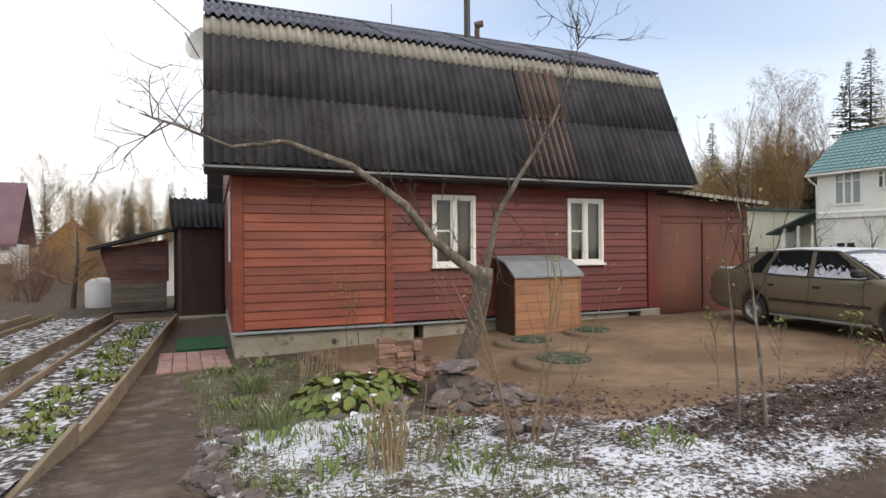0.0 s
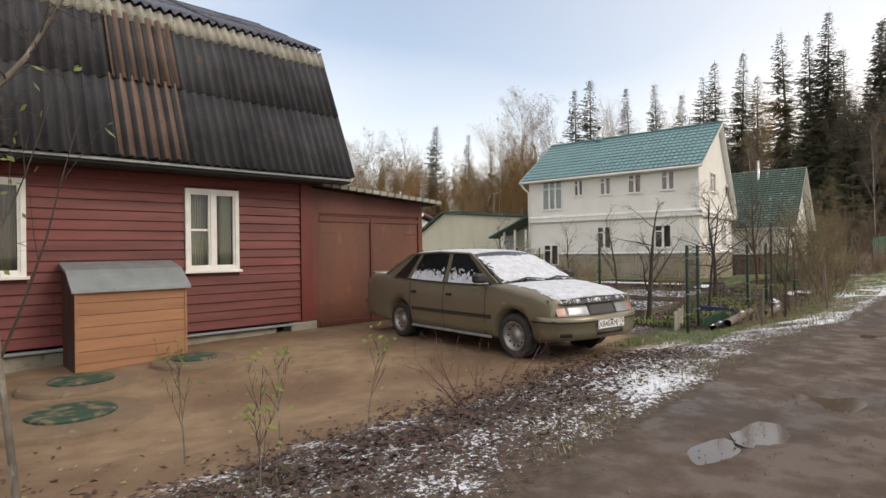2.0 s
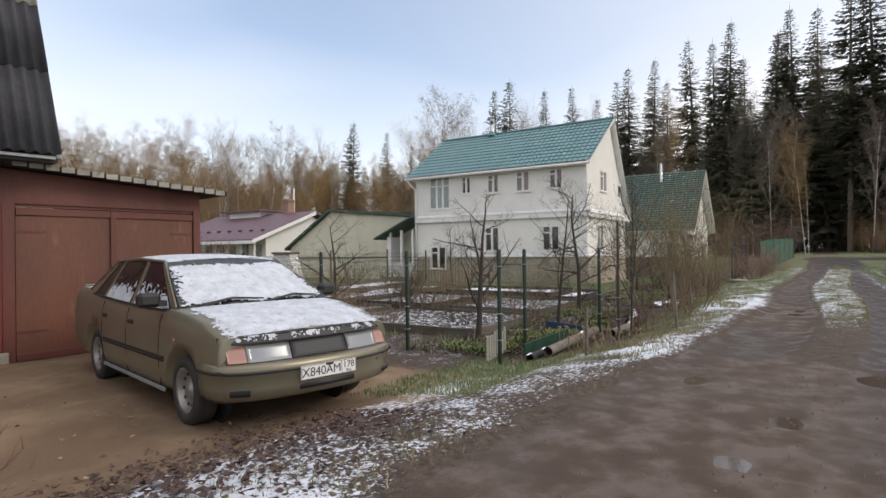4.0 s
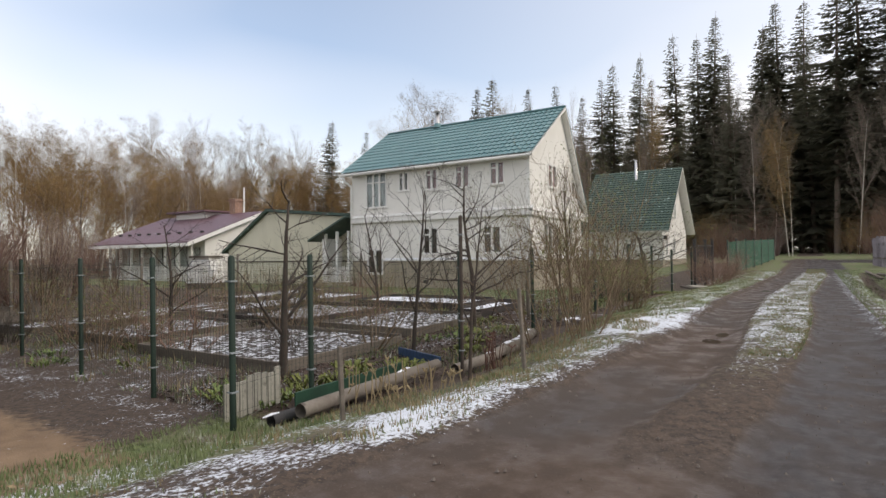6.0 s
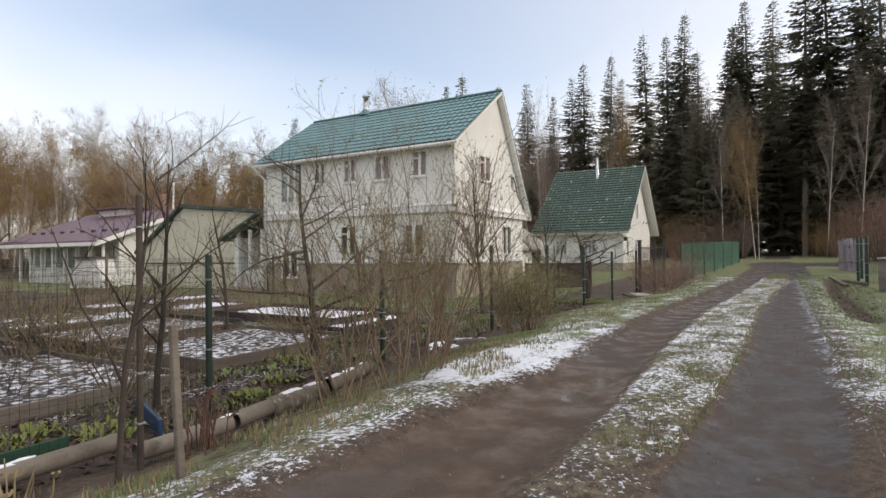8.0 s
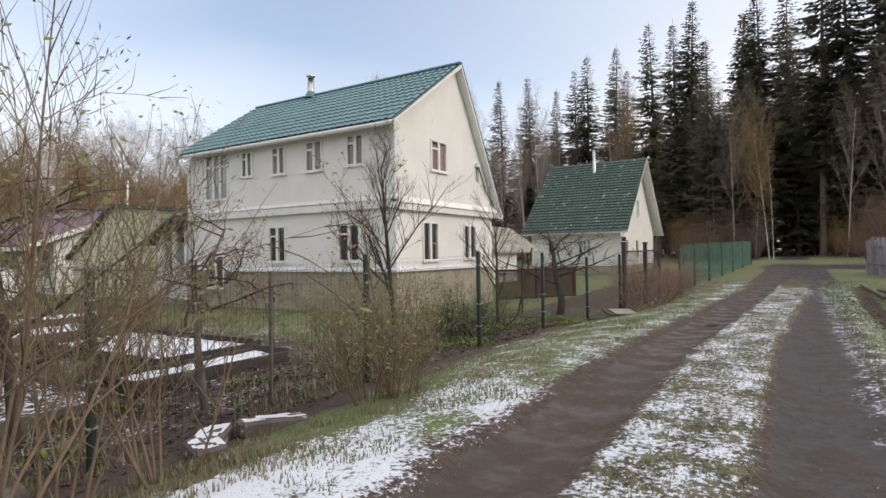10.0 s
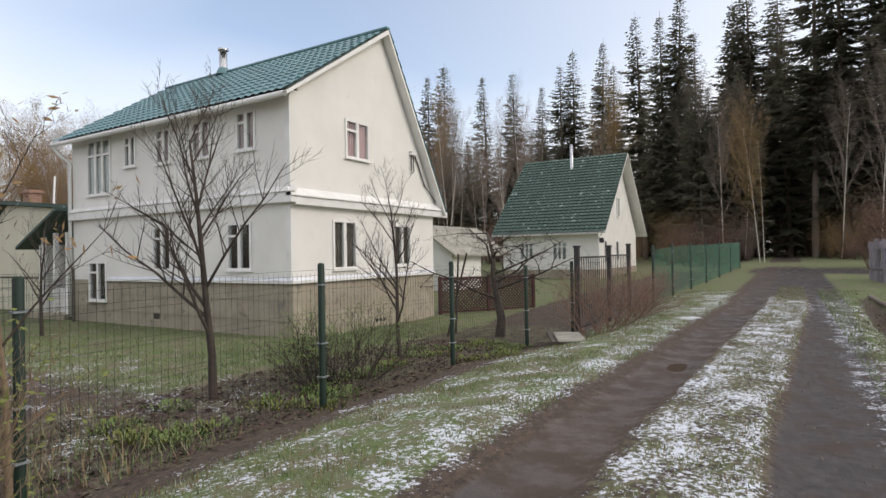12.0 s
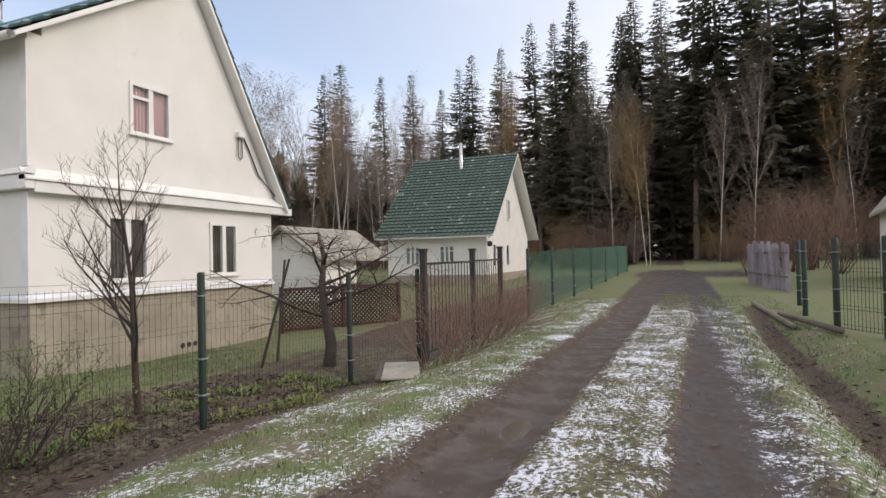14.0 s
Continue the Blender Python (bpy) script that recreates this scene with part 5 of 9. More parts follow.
    scatter_sheet(over(hood, 0.005), 130, 220, lambda a, b: min((a + 0.03) * 1.6, (1.0 - a) * 1.4, (b - 0.03) * 1.3, (0.97 - b) * 1.3) * 7 + 0.35 + rag(hood(a, b)) > 0.42, M["car_snow"], "snow_cover", car, "thin snow on the bonnet")
    scatter_sheet(over(roof_pt, 0.006), 100, 80, lambda a, b: min(a, 1 - a, b - 0.02, 0.98 - b) * 9 + 0.45 + rag(roof_pt(a, b)) > 0.45, M["car_snow"], "snow_cover", car, "thin snow on the roof")
    scatter_sheet(over(back, 0.006), 40, 90, lambda a, b: min(0.6 - a, b, 1 - b) * 3 + 0.4 + rag(back(a, b)) > 0.42, M["car_snow"], "snow_cover", car)
    def boot(a, b):
        x = -0.62 - 0.36 * a
        y = -0.72 + 1.44 * b
        return (x, y, top_z(x, y))
    scatter_sheet(over(boot, 0.006), 36, 100, lambda a, b: min(a, 1 - a, b, 1 - b) * 4 + 0.5 + rag(boot(a, b)) > 0.42, M["car_snow"], "snow_cover", car)
    for s in (-1, 1):
        for b0, b1, t0, t1 in ((2.04, 1.19, 1.40, 1.11), (1.06, 0.26, 1.02, 0.40)):
            def pane(a, b, s=s, b0=b0, b1=b1, t0=t0, t1=t1):
                lo, hi = belt(b0 + (b1 - b0) * b, s), rail(t0 + (t1 - t0) * b, s)
                p = lo + (hi - lo) * (0.02 + 0.96 * a)
                return (p.x, p.y + s * 0.004, p.z + 0.002)
            scatter_sheet(pane, 40, 70, lambda a, b: (0.50 - a) * 3 + rag(pane(a, b), 14) * 1.6 + 0.15 * math.sin(b * 40) > 0.55, M["car_snow"], "snow_cover", car)
    # trim: belt mouldings, handles, mirrors, door gaps
    for s in (-1, 1):
        for z, h in ((0.505, 0.011), (0.478, 0.006)):
            for a, b in ((0.37, 2.14), (2.90, 3.20)) if z > 0.49 else ((0.37, 2.14),):
                xsn = np.linspace(a, b, 14)
                vs = []
                for x in xsn:
                    zb, zt, w = body_at(x)
                    for dy, dz in ((0.0, -h), (0.012, -h), (0.012, h), (0.0, h)):
                        vs.append((x, s * (w * 0.999 + dy), z + dz))
                fs = [(4 * i + k, 4 * i + (k + 1) % 4, 4 * i + 4 + (k + 1) % 4, 4 * i + 4 + k) for i in range(13) for k in range(4)] + [(0, 1, 2, 3), (52, 53, 54, 55)]
                raw("side_moulding", vs, fs, M["car_black"], car, "black side moulding")
        for hx in (1.28, 0.42):
            part("door_handle", boxes((hx - 0.08, hx + 0.05, s * 0.832 - 0.008, s * 0.832 + 0.014, 0.725, 0.765), bevel=0.008), M["car_black"], car, "black door handle")
        for gx in (2.02, 1.13, 0.30):
            vs, fs = [], []
            zb, zt, w = body_at(gx)
            tube(vs, fs, [Vector((gx + dx, s * (w * f - 0.002), zb + (zt - zb) * q)) for dx, f, q in ((0, 0.975, 0.07), (0, 1.001, 0.4), (0, 1.001, 0.6), (0, 0.978, 0.86), (0.0, 0.955, 0.945))], [0.005] * 5, 4)
            raw("door_gap", vs, fs, M["ink"], car)
        bm = boxes((1.93, 2.06, s * 0.90 - 0.09, s * 0.90 + 0.09, 0.93, 1.055), bevel=0.03)
        box(bm, 1.97, 2.06, s * 0.80 - 0.035, s * 0.80 + 0.035, 0.935, 0.985)
        part("wing_mirror", bm, M["car_black"], car, "black wing mirror")
        bm = boxes((2.34, 2.40, s * 0.826 - 0.004, s * 0.826 + 0.006, 0.665, 0.69), bevel=0.004)
        part("side_repeater", bm, M["amber"], car)
        part("sill_trim", boxes((0.36, 2.15, s * 0.82 - 0.01, s * 0.82 + 0.008, 0.215, 0.25), bevel=0.005), M["grey_metal"], car)
    # nose
    def nose_x(y, z):
        return 3.275 - (z - 0.56) * 0.45 - 0.10 * (abs(y) / 0.72) ** 2.6
    def nose_patch(name, y0, y1, z0, z1, out, mtl, label="", nj=10, taper=0.0):
        vs, fs = [], []
        for lay in (out, -0.03):
            for i in range(5):
                for j in range(nj + 1):
                    y = y0 + (y1 - y0) * j / nj
                    f = abs(y) / 0.7
                    z = z0 + (z1 - z0) * i / 4 + taper * f * (1 - i / 4)
                    vs.append((nose_x(y, z) + lay, y, z))
        m = nj + 1
        for i in range(4):
            for j in range(nj):
                fs.append((i * m + j, i * m + j + 1, (i + 1) * m + j + 1, (i + 1) * m + j))
        rim = [j for j in range(m)] + [i * m + nj for i in range(1, 5)] + [4 * m + j for j in range(nj - 1, -1, -1)] + [i * m for i in range(3, 0, -1)]
        for k in range(len(rim)):
            a, b = rim[k], rim[(k + 1) % len(rim)]
            fs.append((a, b, b + 5 * m, a + 5 * m))
        return raw(name, vs, fs, mtl, car, label, "", True)
    nose_patch("grille", -0.255, 0.255, 0.568, 0.698, 0.020, M["car_black"], "black grille")
    for s in (-1, 1):
        nose_patch("headlight", s * 0.265, s * 0.60, 0.566, 0.686, 0.022, M["lamp_glass"], "clear headlight")
        nose_patch("indicator", s * 0.603, s * 0.735, 0.568, 0.682, 0.020, M["amber"], "amber indicator")
        bm = boxes((-1.085, -1.02, s * 0.60 - 0.16, s * 0.60 + 0.16, 0.66, 0.83), bevel=0.02)
        part("tail_light", bm, M["tail_red"], car)
    nose_patch("bonnet_deflector", -0.70, 0.70, 0.702, 0.762, 0.034, M["car_black"], "dark bonnet deflector dusted with snow", 16)
    nose_patch("nose_panel", -0.775, 0.775, 0.50, 0.752, -0.002, M["car_paint"], "", 24)
    plan = [(2.87, 0.828), (3.0, 0.824), (3.12, 0.80), (3.22, 0.74), (3.30, 0.62), (3.35, 0.45), (3.378, 0.25), (3.385, 0.0)]
    plan = [Vector((x, y, 0)) for x, y in plan] + [Vector((x, -y, 0)) for x, y in plan[-2::-1]]
    def sweep(name, prof, mtl, label="", lo=0, hi=None):
        pts = plan[lo:hi]
        vs, fs = [], []
        for i, p in enumerate(pts):
            d = (pts[min(i + 1, len(pts) - 1)] - pts[max(i - 1, 0)]).normalized()
            out = Vector((-d.y, d.x, 0))
            if out.dot(p - Vector((2.0, 0, 0))) < 0:
                out = -out
            vs += [p + out * o + Vector((0, 0, z)) for o, z in prof]
        m = len(prof)
        for i in range(len(pts) - 1):
            for k in range(m):
                fs.append((i * m + k, i * m + (k + 1) % m, (i + 1) * m + (k + 1) % m, (i + 1) * m + k))
        fs += [tuple(range(m)), tuple(range((len(pts) - 1) * m, len(pts) * m))]
        return raw(name, vs, fs, mtl, car, label, "", True)
    sweep("bumper", [(-0.16, 0.29), (-0.07, 0.275), (-0.02, 0.30), (0.002, 0.38), (0.0, 0.46), (0.012, 0.472), (0.014, 0.54), (-0.005, 0.556), (-0.12, 0.566)], M["car_paint"], "beige front bumper")
    sweep("bumper_strip", [(0.0, 0.488), (0.022, 0.49), (0.022, 0.51), (0.0, 0.512)], M["car_black"])
    sweep("air_intake", [(-0.02, 0.335), (0.008, 0.335), (0.008, 0.375), (-0.02, 0.375)], M["car_black"], "", 6, 9)
    sweep("fog_lamp_recess", [(-0.02, 0.33), (0.008, 0.33), (0.008, 0.375), (-0.02, 0.375)], M["car_black"], "", 3, 5)
    sweep("fog_lamp_recess", [(-0.02, 0.33), (0.008, 0.33), (0.008, 0.375), (-0.02, 0.375)], M["car_black"], "", 10, 12)
    def lip(a, b):  # snow caught along the deflector and the top of the bumper
        y = -0.66 + 1.32 * b
        z = 0.715 + 0.045 * a
        return (nose_x(y, z) + 0.037, y, z)
    scatter_sheet(lip, 8, 150, lambda a, b: rag(lip(a, b), 12) + 0.25 * a > 0.22, M["car_snow"], "snow_cover", car, "flecks of snow on the deflector")
    part("rear_bumper", boxes((-1.13, -1.04, -0.76, 0.76, 0.36, 0.58), bevel=0.04), M["car_paint"], car)
    part("rear_strip", boxes((-1.142, -1.05, -0.765, 0.765, 0.50, 0.53), bevel=0.006), M["car_black"], car)
    sp = boxes((-1.02, -0.93, -0.70, 0.70, 1.0, 1.022), bevel=0.008)
    part("boot_lip", sp, M["car_paint"], car)
    # number plate
    px = 3.402
    plate = part("number_plate", boxes((px - 0.006, px + 0.004, -0.26, 0.26, 0.40, 0.512), bevel=0.004), M["plate_white"], car, "white number plate")
    part("plate_border", boxes((px + 0.0041, px + 0.0055, -0.255, 0.255, 0.402, 0.406), (px + 0.0041, px + 0.0055, -0.255, 0.255, 0.506, 0.510), (px + 0.0041, px + 0.0055, -0.255, -0.251, 0.406, 0.506),
                               (px + 0.0041, px + 0.0055, 0.251, 0.255, 0.406, 0.506), (px + 0.0041, px + 0.0055, 0.112, 0.116, 0.406, 0.506)), M["ink"], plate)
    def lettering(text, size, y, z):
        cu = bpy.data.curves.new("plate_text", "FONT")
        cu.body, cu.size, cu.extrude, cu.align_x = text, size, 0.0008, "CENTER"
        tmp = bpy.data.objects.new("plate_text", cu)
        scene.collection.objects.link(tmp)
        bpy.context.view_layer.update()
        me = bpy.data.meshes.new_from_object(tmp.evaluated_get(bpy.context.evaluated_depsgraph_get()))
        bpy.data.objects.remove(tmp)
        me.transform(pose(px + 0.0052, y, z, 90, 0, 90))
        link("plate_text", me, M["ink"], plate)
    lettering("X840AM", 0.098, -0.072, 0.424)
    lettering("178", 0.075, 0.182, 0.446)
    lettering("RUS", 0.028, 0.182, 0.414)
    # wipers
    for y0, y1 in ((-0.55, 0.02), (0.10, 0.60)):
        vs, fs = [], []
        tube(vs, fs, [Vector((2.30, y0, 0.945)), Vector((2.26, (y0 + y1) / 2, 0.985)), Vector((2.29, y1, 0.965))], [0.011, 0.012, 0.008], 5)
        raw("wiper", vs, fs, M["car_black"], car, "black wiper")


build_car()


# ---- the small steep-roofed white cottage down the road ----
def build_cottage():
    c = thing("cottage", pose(0, 0, 0), "small white cottage with a steep green shingle roof", "house")
    x0, x1, xr, y0, y1, zb, ze, zr = 50.6, 58.9, 55.0, 6.9, 12.2, 0.0, 2.75, 7.25
    wins = [(8.55, 9.35, 1.25, 2.2), (10.4, 11.2, 1.25, 2.2)]
    bm = bmesh.new()
    wall_with_holes(bm, "y", y0, y1, 0.75, ze + 0.3, x0, 0.2, wins)
    box(bm, x1 - 0.2, x1, y0 + 0.2, y1, 0.75, ze)
    box(bm, x0 + 0.2, x1 - 0.2, y1 - 0.2, y1, 0.75, ze)
    part("wall", bm, M["white_wall"], c)
    gw = [(51.6, 52.15, 1.1, 2.25), (54.0, 54.6, 1.1, 2.25)]
    bm = bmesh.new()
    wall_with_holes(bm, "x", x0 + 0.2, x1, 0.75, ze, y0, 0.2, gw)
    part("gable_wall", bm, M["white_wall"], c)
    for q in (y0, y1 - 0.2):
        bm = bmesh.new()
        prism(bm, [(x0, ze), (x1, ze), (xr, zr - 0.25)], "y", q, q + 0.2)
        part("gable", bm, M["white_wall"], c)
    part("plinth", boxes((x0 - 0.02, x1, y0 - 0.02, y1, zb - 0.3, 0.75)), M["stone_base"], c)
    for a, b, z0, z1 in wins:
        plain_window(c, "y", a, b, z0, z1, x0, "curtain", 3, "all")
    for a, b, z0, z1 in gw:
        plain_window(c, "x", a, b, z0, z1, y0, "curtain_brown", 1)
    plain_window(c, "x", 54.3, 54.9, 3.6, 4.7, y0 - 0.03, "curtain_brown", 1)
    tile_roof("roof", (49.95, y0 - 0.55, 2.62), (49.95, y1 + 0.4, 2.62), (xr, y0 - 0.55, zr), 26, 24, 4, M["green_shingle"], c, 0.02, 0.05, "green shingle roof with traces of snow")
    tile_roof("roof", (59.7, y1 + 0.4, 2.62), (59.7, y0 - 0.55, 2.62), (xr, y1 + 0.4, zr), 26, 24, 4, M["green_shingle"], c, 0.02, 0.05)
    bm = bmesh.new()
    for xe in (49.97, 59.68):
        prism(bm, [(xe, 2.56), (xe, 2.63), (xr, zr), (xr, zr - 0.12)], "y", y0 - 0.54, y1 + 0.39)
    part("soffit", bm, M["white_trim"], c)
    vs, fs = [], []
    tube(vs, fs, [Vector((54.2, 9.4, 6.2)), Vector((54.2, 9.4, 7.95))], [0.1, 0.1], 10)
    raw("chimney_pipe", vs, fs, M["steel"], c, "", "", True)
    vs, fs = [], []
    tube(vs, fs, [Vector((49.9, 6.5, 2.6)), Vector((50.4, 6.85, 2.3)), Vector((50.5, 6.85, 0.8))], [0.05] * 3, 7)
    raw("downpipe", vs, fs, M["white_trim"], c)
    bm = boxes((50.45, 50.58, 6.6, 6.88, 2.1, 2.35), bevel=0.03)
    part("wall_lamp", bm, M["dark_metal"], c)


build_cottage()


# ---- cream outbuilding and the plum-roofed bungalow behind the vegetable plots ----
def build_outbuildings():
    s = thing("cream_outbuilding", pose(0, 0, 0), "cream board outbuilding with a green-edged roof", "outbuilding")
    poly = [(15.0, -0.1), (15.0, 3.0), (21.1, 3.55), (24.2, 1.70), (24.2, -0.1)]
    bm = bmesh.new()
    prism(bm, poly, "x", 30.6, 36.0)
    part("wall", bm, M["cream_wall"], s, "cream boarded wall")
    bm = bmesh.new()
    prism(bm, [(14.9, 3.02), (14.9, 3.14), (21.1, 3.70), (24.5, 1.68), (24.5, 1.55), (21.1, 3.57)], "x", 30.4, 36.2)
    part("roof", bm, M["green_shingle"], s, "green roof edge")
    part("band", boxes((30.56, 30.599, 15.0, 24.2, 1.10, 1.16)), M["wood_grey"], s)
    for y in (15.9, 18.2, 20.3):
        part("board_panel", boxes((30.57, 30.599, y, y + 1.6, 0.1, 1.08)), M["cream_wall"], s)
    w = part("window", boxes((30.55, 30.599, 16.7, 17.15, 0.45, 0.95)), M["white_trim"], s)
    part("pane", boxes((30.54, 30.549, 16.75, 17.10, 0.5, 0.9)), M["room"], w)
    b = thing("plum_bungalow", pose(0, 0, 0), "low white bungalow with a plum metal roof", "house")
    bm = boxes((31.0, 40.0, 26.8, 36.0, -0.2, 2.35))
    prism(bm, [(31.0, 2.35), (34.6, 3.75), (40.0, 2.35)], "y", 26.8, 36.0)
    part("wall", bm, M["white_wall"], b)
    bm = bmesh.new()
    prism(bm, [(29.7, 2.12), (29.7, 2.24), (34.6, 4.10), (40.4, 2.3), (40.4, 2.18), (34.6, 3.96)], "y", 26.35, 36.6)
    part("roof", bm, M["purple_roof"], b, "plum coloured metal roof, frosted")
    bm = bmesh.new()
    prism(bm, [(29.66, 1.98), (29.66, 2.20), (34.6, 4.06), (34.6, 3.84)], "y", 26.30, 26.345)
    part("verge_board", bm, M["white_trim"], b, "white verge board")
    part("fascia", boxes((29.62, 29.69, 26.35, 36.6, 1.98, 2.16)), M["white_trim"], b)
    for y in np.linspace(27.2, 35.6, 8):
        part("window", boxes((30.94, 30.99, float(y), float(y) + 0.75, 0.9, 1.95)), M["glass"], b)
        part("post", boxes((30.3, 30.42, float(y) - 0.2, float(y) - 0.08, -0.1, 2.2)), M["white_trim"], b)
    for i in range(9):
        part("snow_guard", boxes((31.0, 31.1, 27.0 + i * 1.05, 27.25 + i * 1.05, 2.75, 2.86)), M["dark_metal"], b)
    part("dormer", boxes((34.0, 36.0, 31.0, 34.2, 3.6, 4.25)), M["white_wall"], b)
    part("dormer_roof", boxes((33.6, 36.3, 30.6, 34.7, 4.25, 4.36)), M["purple_roof"], b)
    bm = boxes((34.5, 35.05, 28.8, 29.35, 3.7, 5.0), bevel=0.02)
    box(bm, 34.42, 35.13, 28.72, 29.43, 4.85, 4.95)
    part("chimney", bm, M["brick"], b, "red brick chimney")
    vs, fs = [], []
    tube(vs, fs, [Vector((36.0, 29.9, 3.5)), Vector((36.2, 30.1, 5.9))], [0.06, 0.05], 8)
    raw("vent_pipe", vs, fs, M["white_trim"], b)
    # glazed shed between the pale house and the cottage
    g = thing("glazed_shed", pose(0, 0, 0), "low whitish shed with a snow-dusted pitched roof", "shed")
    bm = boxes((41.5, 44.0, 10.2, 13.2, 0.0, 1.7))
    prism(bm, [(10.2, 1.7), (11.7, 2.75), (13.2, 1.7)], "x", 41.5, 44.0)
    part("wall", bm, M["white_wall"], g)
    bm = bmesh.new()
    prism(bm, [(9.9, 1.55), (9.9, 1.63), (11.7, 2.90), (13.5, 1.63), (13.5, 1.55), (11.7, 2.80)], "x", 41.2, 46.5)
    part("roof", bm, M["asbestos_pale"], g)
    # shed at the far right of the road
    r = thing("roadside_shed", pose(46.0, -7.75, 0.4, 0, 0, -10), "pale grey shed beyond the roadside plot", "shed")
    bm = boxes((0, 4.0, -5.0, 0, 0.0, 2.7))
    prism(bm, [(-5.0, 2.7), (-2.5, 5.9), (0.0, 2.7)], "x", 0.0, 4.0)
    part("wall", bm, M["white_wall"], r)
    bm = bmesh.new()
    prism(bm, [(-5.3, 2.35), (-5.3, 2.45), (-2.5, 6.15), (0.3, 2.45), (0.3, 2.35), (-2.5, 6.0)], "x", -0.2, 4.2)
    part("roof", bm, M["asbestos_pale"], r)
    part("window", boxes((-0.03, -0.001, -2.9, -1.9, 0.9, 2.0)), M["glass"], r)
    # distant houses past the vegetable beds
    o = thing("orange_house", pose(-5.6, 94, -0.3, 0, 0, 10), "distant orange boarded house with a plum roof", "house")
    bm = boxes((-3.5, 3.5, 0, 6, 0, 2.8))
    prism(bm, [(-3.5, 2.8), (0, 6.0), (3.5, 2.8)], "y", 0, 6)
    part("wall", bm, M["orange_wall"], o)
    bm = bmesh.new()
    prism(bm, [(-4.0, 2.4), (-4.0, 2.6), (0, 6.35), (4.0, 2.6), (4.0, 2.4), (0, 6.1)], "y", -0.5, 6.5)
    part("roof", bm, M["purple_roof"], o)
    part("window", boxes((-0.6, 0.6, -0.06, -0.01, 3.3, 4.4)), M["glass"], o)
    part("chimney", boxes((1.0, 1.5, 3, 3.5, 4.5, 6.6)), M["white_wall"], o)
    p = thing("purple_house", pose(-8.6, 42, -0.3, 0, 0, 0), "distant house with a dull purple roof", "house")
    bm = boxes((-4, 4, 0, 7, 0, 2.3))
    part("wall", bm, M["white_wall"], p)
    bm = bmesh.new()
    prism(bm, [(-0.5, 2.1), (-0.5, 2.3), (3.5, 6.3), (7.5, 2.3), (7.5, 2.1), (3.5, 6.1)], "x", -4.4, 4.4)
    part("roof", bm, M["purple_roof"], p)
    part("plinth", boxes((-4.1, 4.1, -0.1, -0.01, 0, 1.1)), M["board_green"], p)
    # outhouse and dark porch beside the red house
    h = thing("outhouse", pose(1.05, 17.9, -0.25), "weathered board outhouse flaring under a felt roof", "shed")
    bm = bmesh.new()
    prism(bm, [(0.30, 0.0), (1.65, 0.0), (1.65, 0.86), (1.70, 2.05), (0.02, 1.72), (0.28, 0.86)], "y", 0.04, 1.9)
    body = part("wall", bm, M["red_trim"], h)
    for i in range(14):
        z = 0.02 + i * 0.13
        flare = max(0.0, (z - 0.86) / 0.9)
        a = 0.28 - 0.24 * min(1, flare)
        part("plank", boxes((a, 1.66 - 0.0 * flare, 0.0 - 0.10 * min(1, flare), 0.035, z, z + 0.122)), M["wood_grey"] if i < 6 else M["faded_red"], body)
    bm = bmesh.new()
    prism(bm, [(-0.25, 1.72), (-0.25, 1.80), (1.95, 2.42), (1.95, 2.32)], "y", -0.45, 2.2)
    part("roof", bm, M["roof_felt"], h)
    bm = boxes((1.66, 1.70, -0.35, 0.0, 0.86, 2.0))
    part("side_flap", bm, M["red_trim"], h)
    q = thing("porch_annex", pose(2.95, 15.9, -0.28), "dark brown boarded porch with a panelled door", "porch")
    part("wall", boxes((0.0, 2.6, 0.06, 3.0, 0.0, 2.30)), M["wood_brown"], q)
    d = part("door", boxes((0.14, 0.98, 0.0, 0.055, 0.06, 2.06), bevel=0.004), M["wood_brown"], q, "dark brown panelled door")
    for a, b, c_, e in ((0.26, 0.86, 0.2, 0.75), (0.26, 0.86, 0.95, 1.15), (0.26, 0.86, 1.3, 1.9)):
        part("panel", boxes((a, b, -0.012, -0.001, c_, e), bevel=0.005), M["wood_brown"], d)
    part("step", boxes((-0.05, 1.15, -0.5, 0.0, -0.1, 0.06), bevel=0.01), M["concrete"], q)
    sh = corrugated(1.0, 1.35)
    sh.materials.append(M["asbestos_dark"])
    ob = link("roof_sheet", sh, None, q, "black corrugated roof sheet")
    ob.matrix_local = pose(-0.25, -0.4, 2.33, 50, 0, 0)
    part("roof_deck", boxes((-0.2, 2.6, 0.1, 3.0, 2.30, 2.36)), M["roof_felt"], q)
    t = thing("water_tank", pose(1.0, 20.6, -0.28), "white plastic water tank", "tank")
    vs, fs = [], []
    tube(vs, fs, [Vector((0, 0, 0)), Vector((0, 0, 0.05)), Vector((0, 0, 0.75)), Vector((0, 0, 0.88)), Vector((0, 0, 0.92))], [0.42, 0.45, 0.45, 0.30, 0.12], 18)
    raw("vessel", vs, fs, M["barrel"], t, "", "", True)
    t2 = thing("greenhouse", pose(3.3, 24.0, -0.28), "white film greenhouse tunnel", "greenhouse")
    vs, fs = [], []
    for y in (0.0, 4.0):
        for k in range(13):
            a = math.pi * k / 12
            vs.append((1.3 * math.cos(a), y, 2.1 * math.sin(a) ** 0.8 if 0 < k < 12 else 0.0))
    fs = [(k, k + 1, 14 + k, 13 + k) for k in range(12)] + [tuple(range(13))]
    raw("film", vs, fs, M["barrel"], t2, "", "", True)
